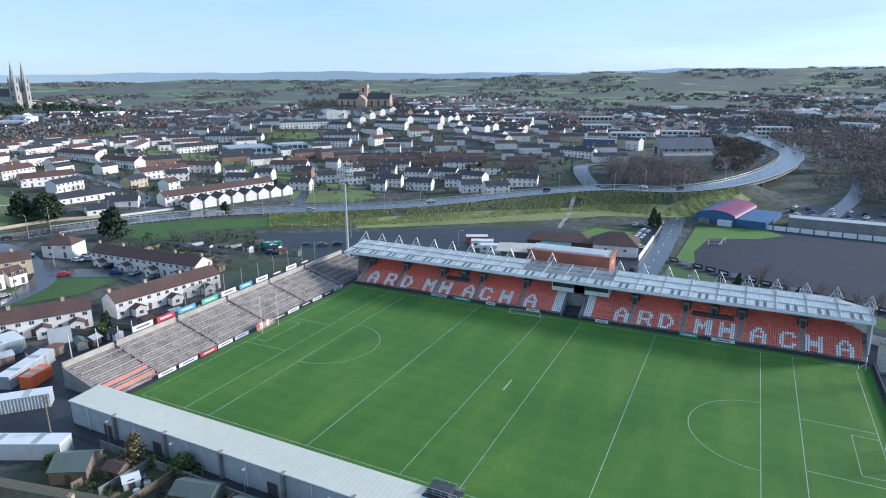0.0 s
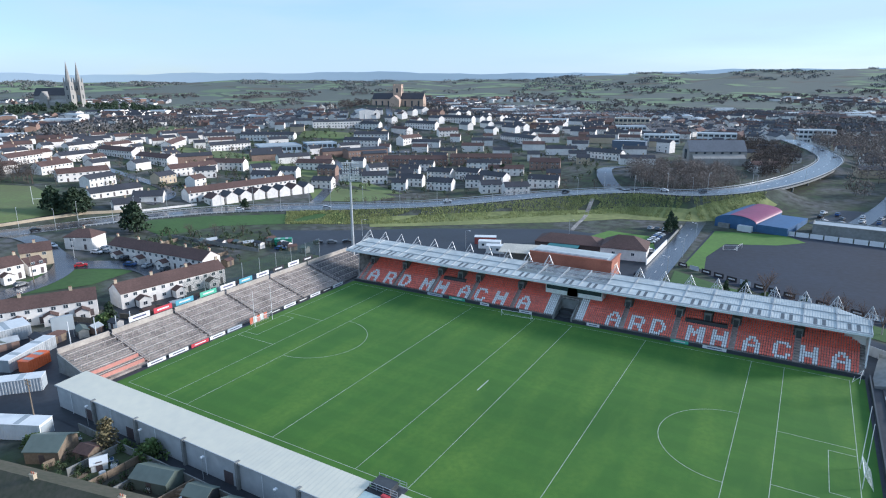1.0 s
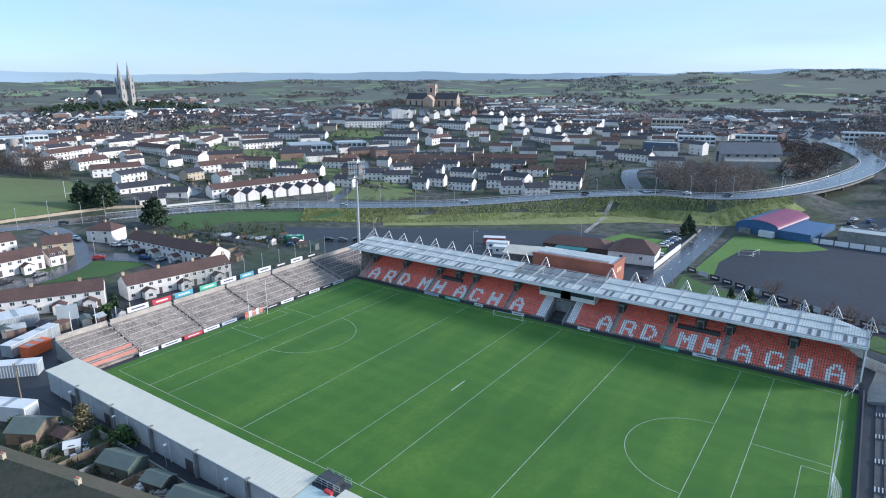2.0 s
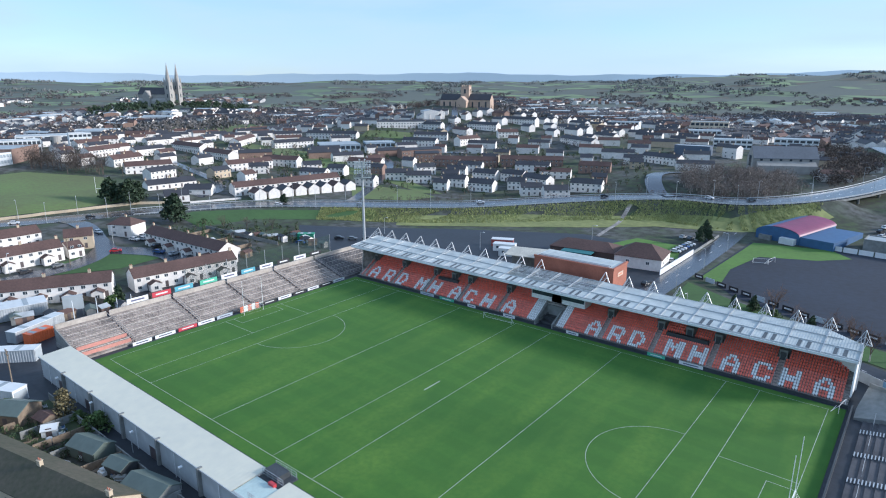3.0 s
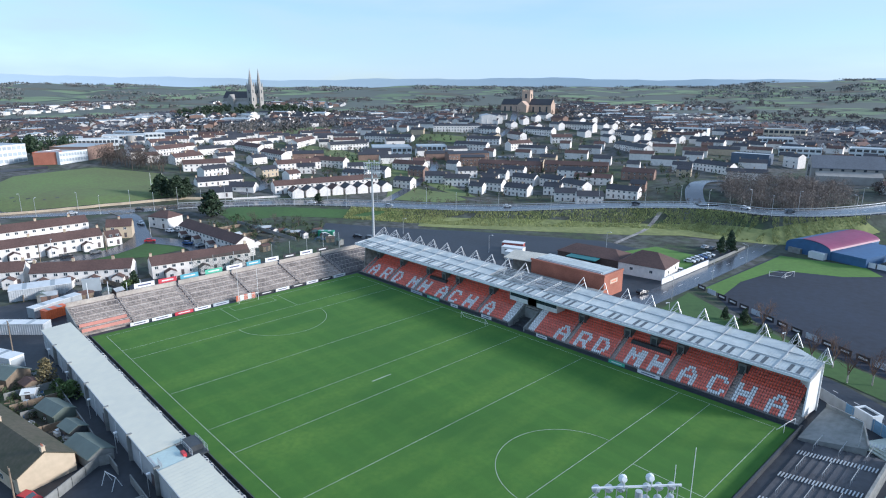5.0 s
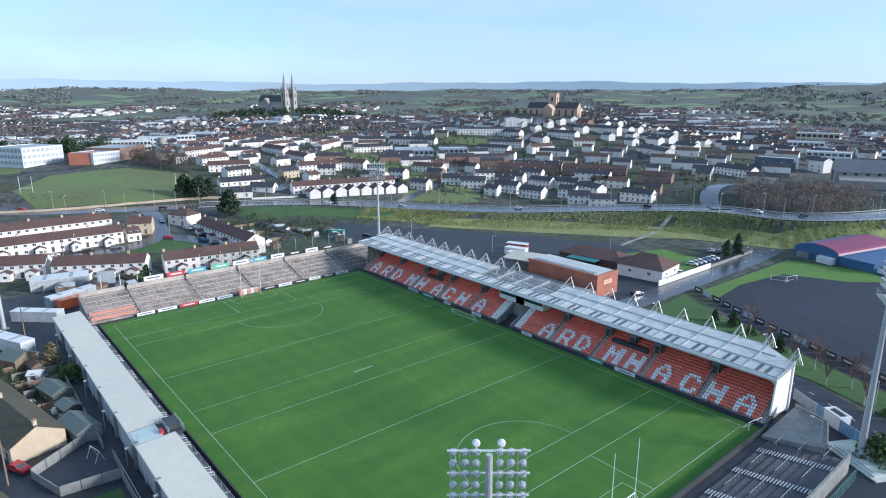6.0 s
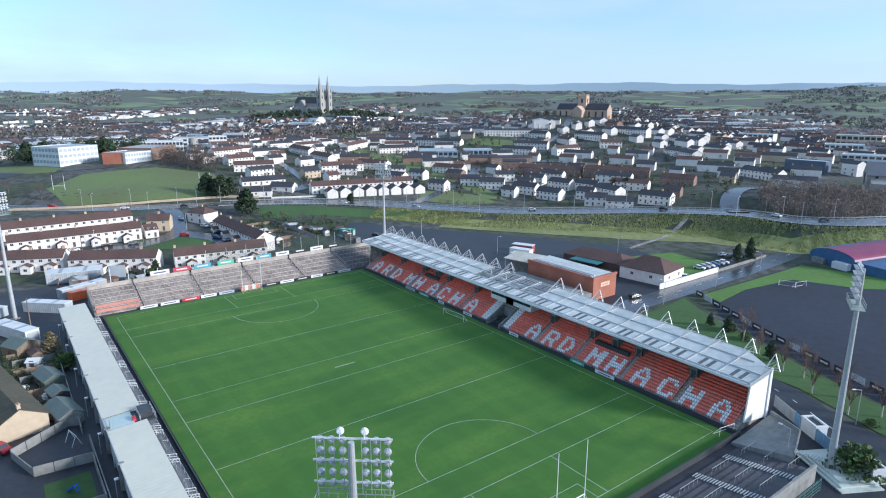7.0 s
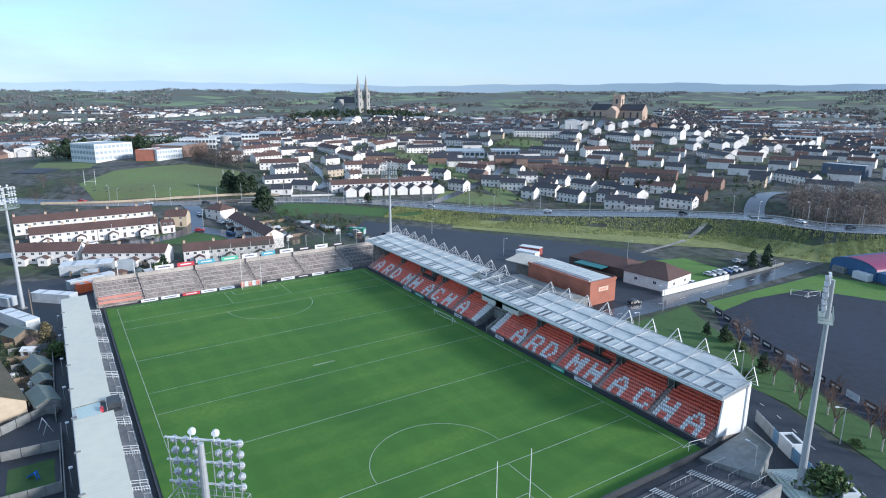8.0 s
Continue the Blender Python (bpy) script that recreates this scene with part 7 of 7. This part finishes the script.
for side, first in ((8.3, 30), (-8.3, 35)):
    p = offset_line(side)
    for k in range(first, len(p) - 2, 10):
        d = p[k + 1] - p[k]
        street_lamp(p[k][0], p[k][1], p[k][2], math.degrees(math.atan2(d[1], d[0])) + (-90 if side > 0 else 90))
for x, y, t in ((19.2, 100, 180), (19.2, 130, 180), (19.2, 160, 180), (-60, 100, 0), (-110, 96, 0), (-30, 140, 0), (30, 76, -90), (60, 76, -90), (86, 67, -120), (84.6, 40.5, 180), (-175, 6, 0), (-163, -34, 0), (-176, -52, 0)):
    street_lamp(x, y, gz(x, y), t, 7.5)
for x in range(-60, 90, 17):
    o = thing("wall_lamp", "small white lamp on a short pole in the alley", "lamp", "alley lamps", pose(x, -56.6, 0.15))
    s = Shape()
    s.tube((0, 0, 0), (0, 0, 4.2), 0.06, n=6)
    part("post", s, steel, o)
    s = Shape()
    s.box(-0.2, 0.2, -0.1, 0.5, 4.1, 4.35)
    part("lantern", s, steel_white, o)

# ball-stop nets behind the end terrace
net_green = mat("dark_green_netting", (0.03, 0.06, 0.05), 0.8)
for y in np.arange(-8, 50, 7.2):
    o = thing("net_post", "tall post of the ball-stop net behind the terrace", "post", "net posts", pose(-93.5, float(y), 0.05))
    s = Shape()
    s.tube((0, 0, 0), (0, 0, 11), 0.1, 0.08, n=6)
    part("shaft", s, steel, o)
s = Shape()
for k in range(30):
    z = 5.6 + k * 0.18
    s.beam((-93.5, -8, z), (-93.5, 49.6, z), 0.035)
for k in range(150):
    y = -8 + 57.6 * k / 149
    s.beam((-93.5, y, 5.6), (-93.5, y, 10.9), 0.03)
tagged(part("ball_stop_net", s, net_green), "dark green net strung between tall posts", "net", kind="stuff")

# ---------------------------------------------------------------- the corner beside the stand and the street
o = thing("mast_plinth", "pale stepped concrete plinth round the floodlight", "plinth", m=pose(90.5, 46.5, 0.1, 0, 0, -30))
for k, (w, h) in enumerate(((6.2, 0.25), (5.2, 0.55), (4.2, 0.8))):
    s = Shape()
    s.box(-w, w, -w * 0.62, w * 0.62, 0 if k == 0 else (0.25, 0.55)[k - 1], h)
    part("step", s, mat("pale_green_concrete", (0.55, 0.6, 0.54), 0.8, var=0.15), o)
blue_panel = mat("blue_hoarding", (0.18, 0.33, 0.5), 0.5, var=0.2)
fence_o = thing("hoarding", "pale blue metal hoarding along the street", "fence")
for k in range(9):
    t0, t1 = k / 9, (k + 0.97) / 9
    s = Shape()
    s.beam((78.4 + 13 * t0, 57.4 - 8 * t0, 1.3), (78.4 + 13 * t1, 57.4 - 8 * t1, 1.3), 0.12, 2.5)
    part("panel", s, blue_panel, fence_o)
    s = Shape()
    s.beam((78.4 + 13 * t0, 57.4 - 8 * t0, 0), (78.4 + 13 * t0, 57.4 - 8 * t0, 2.7), 0.16)
    part("post", s, steel, fence_o)
fence_o = thing("hoarding", "dull grey metal hoarding beside the stand", "fence")
for k in range(6):
    t0, t1 = k / 6, (k + 0.97) / 6
    s = Shape()
    s.beam((72.5 + 6 * t0, 61.4 - 4 * t0, 1.3), (72.5 + 6 * t1, 61.4 - 4 * t1, 1.3), 0.12, 2.5)
    part("panel", s, grey_tin, fence_o)
block("turnstile", "small white turnstile hut with a dark flat roof", 82.6, 56.0, -32, 4.2, 2.4, 2.6, panel_white, dark_metal, 0)
block("turnstile", "small white turnstile hut with a dark flat roof", 94.6, 49.0, -32, 4.6, 2.6, 2.6, panel_white, dark_metal, 0)
fence_o = thing("mesh_fence", "green mesh fence beside the terrace", "fence")
for k in range(8):
    s = Shape()
    y = 38 - k * 3.0
    s.tube((91.4, y, 0), (91.4, y, 2.6), 0.05, n=6)
    for z in (0.4, 1.0, 1.6, 2.2, 2.5):
        s.beam((91.4, y, z), (91.4, y - 3, z), 0.04)
    part("panel", s, mat("green_mesh", (0.12, 0.28, 0.24), 0.6), fence_o)

# ---------------------------------------------------------------- cars
PAINTS = {"white": (0.7, 0.7, 0.7), "silver": (0.42, 0.44, 0.46), "black": (0.02, 0.02, 0.025), "red": (0.42, 0.03, 0.04), "blue": (0.05, 0.10, 0.25), "grey": (0.14, 0.15, 0.16)}
CARS = {}
tyre = mat("tyre_rubber", (0.02, 0.02, 0.02), 0.8)


def car(x, y, turn, paint="white", z=None):
    if paint not in CARS:
        b = Shape()
        prof = [(-2.1, 0.3), (2.1, 0.3), (2.15, 0.7), (1.9, 0.85), (0.95, 0.95), (0.35, 1.42), (-1.2, 1.46), (-1.95, 1.0), (-2.15, 0.85)]
        b.prism(prof, lambda u, w: (u, -0.86, w), lambda u, w: (u, 0.86, w))
        g = Shape()
        for sg in (-1, 1):
            g.solid([(0.85, sg * 0.87, 0.97), (0.33, sg * 0.87, 1.36), (-1.15, sg * 0.87, 1.38), (-1.75, sg * 0.87, 1.0)], ((0, 1, 2, 3),))
        g.solid([(0.98, -0.76, 0.96), (0.98, 0.76, 0.96), (0.39, 0.72, 1.41), (0.39, -0.72, 1.41)], ((0, 1, 2, 3),))
        g.solid([(-1.24, -0.72, 1.45), (-1.24, 0.72, 1.45), (-1.93, 0.76, 1.04), (-1.93, -0.76, 1.04)], ((0, 1, 2, 3),))
        CARS[paint] = (b.mesh("body", mat("car_paint_" + paint, PAINTS[paint], 0.25, var=0.05)), g.mesh("glazing", glass))
        if "wheel" not in CARS:
            w = Shape()
            w.tube((0, -0.1, 0), (0, 0.1, 0), 0.32, n=10)
            CARS["wheel"] = w.mesh("wheel", tyre)
    o = thing("car", f"{paint} car standing on the asphalt", "car", "cars", pose(x, y, (gz(x, y) + 0.22) if z is None else z, 0, 0, turn))
    part("body", CARS[paint][0], None, o)
    part("glazing", CARS[paint][1], None, o)
    for wx in (-1.3, 1.35):
        for wy in (-0.8, 0.8):
            part("wheel", CARS["wheel"], None, o, "", pose(wx, wy, 0.32))


for k, paint in ((26, "red"), (40, "white"), (52, "black"), (88, "white"), (104, "silver"), (121, "white"), (134, "black"), (150, "white"), (158, "grey"), (196, "white"), (204, "silver"), (210, "white")):
    a, c = offset_line(3.4 if k % 4 else -3.4)[k:k + 2]
    car(a[0], a[1], math.degrees(math.atan2(c[1] - a[1], c[0] - a[0])), paint, a[2] + 0.14)
for k in range(6):
    car(3.4 + k * 0.2, 146 + k * 3.0, 8 + k, ("white", "silver", "white", "blue", "silver", "white")[k])
for k in range(3):
    car(-2 + k * 3.2, 172, 80, ("silver", "grey", "white")[k])
car(7.2, 131, 20, "white")
for k in range(22):
    car(66 + (k % 8) * 7.5 + rng.uniform(-1.5, 1.5), 218 + (k // 8) * 8 - (k % 8) * 1.1, 70 + rng.uniform(-12, 12), ("white", "silver", "black", "grey", "white", "blue")[k % 6])
for x, y, t, c in ((-160, -20, 95, "grey"), (-160.5, -30, 95, "black"), (-161, -42, 92, "white"), (-164, 2, 60, "red"), (-174, 14, 20, "white"), (-172, 17, 20, "silver"), (-176, 19, 20, "white"), (-193, 8, 5, "white"), (-160, 16.5, 100, "black"), (-146, 16, 100, "silver"), (-184, -3, 90, "black"), (-186, -40, 90, "grey"), (-138, 17.5, 100, "grey"), (-4.1, -71.3, 30, "red"), (-152, 13, 30, "blue"), (6, 73, 20, "white"), (-40, 75, 40, "grey"), (2, 80, 60, "white"), (-18, -71, 20, "white"), (10, 98, 80, "black"), (-12, 104, 20, "grey")):
    car(x, y, t, c)
for k in range(16):
    car(-243 + (k % 8) * 0.4 - 14, -78 - k * 2.6, 40, ("white", "silver", "black", "blue", "grey")[k % 5])

# ---------------------------------------------------------------- back gardens of the estate
k = 0
for x0, y0, x1, y1, n in ((-103, -14, -100, 22, 9), (-116, -50, -104, -22, 7), (-160, 32, -124, 34, 9), (-183, -60, -182, -16, 8), (-156, 46, -132, 60, 7), (-140, 66, -112, 62, 6)):
    for j in range(n):
        t = (j + rng.uniform(0.2, 0.8)) / n
        x, y = x0 + (x1 - x0) * t + rng.uniform(-2, 2), y0 + (y1 - y0) * t + rng.uniform(-1, 1)
        k += 1
        small_shed(x, y, rng.uniform(-25, 25) + (80 if k % 2 else 0), rng.uniform(2.6, 4.6), rng.uniform(2.2, 3.2), rng.uniform(1.9, 2.4), (render_white, timber, concrete_mid, brick_town)[k % 4], (roof_dark, roof_brown, green_tin, grey_tin)[k % 4],
                   "small outbuilding in a back garden of the estate")
for x0, y0, x1, y1 in ((-110, -18, -97, -14), (-108, -8, -97, -5), (-107, 2, -97, 4), (-106, 12, -97, 13), (-97, -30, -97, 24), (-165, 30, -166, 44), (-150, 30, -150, 44), (-136, 30, -136, 44), (-172, 45, -122, 47), (-128, -30, -110, -24), (-138, -48, -116, -52)):
    wall_run(x0, y0, x1, y1, 1.5, (timber, concrete_mid)[int(abs(y0)) % 2], "low fence between back gardens", "garden_fence")
for x, y, t in ((-292, -34, 60), (-262, 40, 55)):
    o = thing("goal", "tall white goal posts on the school field", "goal", "school goals", pose(x, y, gz(x, y), 0, 0, t))
    for u in (-3.2, 3.2):
        s = Shape()
        s.tube((u, 0, -0.3), (u, 0, 9), 0.1, n=6)
        part("post", s, white_paint, o)
    s = Shape()
    s.tube((-3.2, 0, 2.6), (3.2, 0, 2.6), 0.1, n=6)
    part("crossbar", s, white_paint, o)
drape("school_yard", [(-384, -62), (-362, -46), (-352, -58), (-372, -76)], asphalt, "dark tarmac ball court of the school", 0.3, "court")
container(-128, 66, 40, 7.0, 3.0, 2.8, mat("bright_green_steel", (0.05, 0.30, 0.17), 0.5), "bright green container on the car park", roof=mat("bright_green_steel", (0.05, 0.30, 0.17), 0.5))
for x, y, t, c in ((-118, 76, 40, "black"), (-113, 79, 40, "grey"), (-108, 83, 45, "black"), (-124, 60, 20, "blue"), (-60, 118, 30, "white")):
    car(x, y, t, c)

# ---------------------------------------------------------------- clutter of the near gardens
drape("garden_lawn", [(12.5, -66), (12.5, -59), (23, -59), (23, -66)], lawn, "bright green lawn in a walled yard", 0.16, "lawn")
swing = thing("swing_frame", "white tubular swing frame in a walled yard", "swing", m=pose(0.6, -60.2, gz(0.6, -60.2) + 0.13, 0, 0, 15))
for x in (-1.5, 1.5):
    for y in (-0.9, 0.9):
        s = Shape()
        s.tube((x, y, 0), (x, 0, 2.2), 0.06, n=6)
        part("leg", s, steel_white, swing)
s = Shape()
s.tube((-1.7, 0, 2.2), (1.7, 0, 2.2), 0.06, n=6)
part("top_bar", s, steel_white, swing)
slide = thing("toy_slide", "bright blue plastic toy slide on a lawn", "slide", m=pose(17.8, -62, gz(17.8, -62) + 0.17, 0, 0, 40))
toy_blue = mat("bright_blue_plastic", (0.02, 0.14, 0.62), 0.4, var=0.1)
s = Shape()
s.beam((-1.2, 0, 0.1), (0.5, 0, 1.3), 0.6, 0.12)
for y in (-0.3, 0.3):
    s.beam((-1.2, y, 0.22), (0.5, y, 1.42), 0.06, 0.2)
part("chute", s, toy_blue, slide)
s = Shape()
for y in (-0.25, 0.25):
    s.beam((0.5, y, 1.3), (1.0, y, 0), 0.08)
for k in range(4):
    s.beam((0.6 + 0.1 * k, -0.25, 1.05 - 0.25 * k), (0.6 + 0.1 * k, 0.25, 1.05 - 0.25 * k), 0.06)
part("ladder", s, toy_blue, slide)
drape("garden_soil", [(-40, -69), (-40, -58.8), (-15, -58.8), (-16, -67)], mat("trodden_garden_soil", (0.075, 0.07, 0.058), 0.95, scale=0.9, coarse=0.3, bump=0.4, dark=(0.03, 0.034, 0.022)), "trodden dark garden soil with weeds", 0.12, "garden")
wood("garden_shrubs", "low dark shrubs and brambles in the near gardens", scatter([(-60, -70), (-60, -59), (-15, -59), (-17, -68)], 70), 1.5, [hedge_leaf, bark], 60, 0.2, 0.5)
for k in range(34):
    x, y = rng.uniform(-58, -12), rng.uniform(-67.5, -59.4)
    turn = rng.uniform(0, 180)
    kind = k % 4
    o = thing(("plank_pile", "plastic_barrel", "water_tank", "garden_bench")[kind], ("loose pile of weathered planks in a garden", "upright blue plastic barrel in a garden", "squat pale plastic tank beside a shed", "grey wooden bench in a garden")[kind], ("planks", "barrel", "tank", "bench")[kind], "garden clutter", pose(x, y, gz(x, y) + 0.12, 0, 0, turn))
    if kind == 0:
        for j in range(5):
            s = Shape()
            s.box(-1.3, 1.2, -0.4 + 0.17 * j, -0.26 + 0.17 * j, 0, 0.06 + 0.03 * (j % 3), 0, Matrix.Rotation(0.06 * (j - 2), 4, "Z"))
            part("plank", s, timber, o)
    elif kind == 3:
        s = Shape()
        s.box(-0.8, 0.8, -0.25, 0.25, 0.42, 0.47)
        s.box(-0.8, 0.8, 0.2, 0.26, 0.47, 0.85)
        part("seat", s, grey_tin, o)
        for u in (-0.7, 0.7):
            s = Shape()
            s.box(u - 0.05, u + 0.05, -0.22, 0.22, 0, 0.42)
            part("leg", s, grey_tin, o)
    else:
        s = Shape()
        r = 0.32 if kind == 1 else 0.6
        s.tube((0, 0, 0), (0, 0, 0.45), r * 0.92, r, n=12)
        s.tube((0, 0, 0.45), (0, 0, 0.9), r, r * 0.92, n=12)
        part("body", s, blue_tin if kind == 1 else panel_white, o)
        s = Shape()
        s.tube((0, 0, 0.9), (0, 0, 0.95), r * 0.8, n=12)
        part("lid", s, dark_metal if kind == 1 else grey_tin, o)
for x0, y0, x1, y1 in ((8.7, -67, -0.2, -69.9), (9.8, -58.0, 24, -58.0), (-34.5, -58.8, -35.2, -67), (-46.5, -58.8, -47, -68)):
    wall_run(x0, y0, x1, y1, 1.7, concrete_mid, "grey rendered garden wall", "garden_wall")
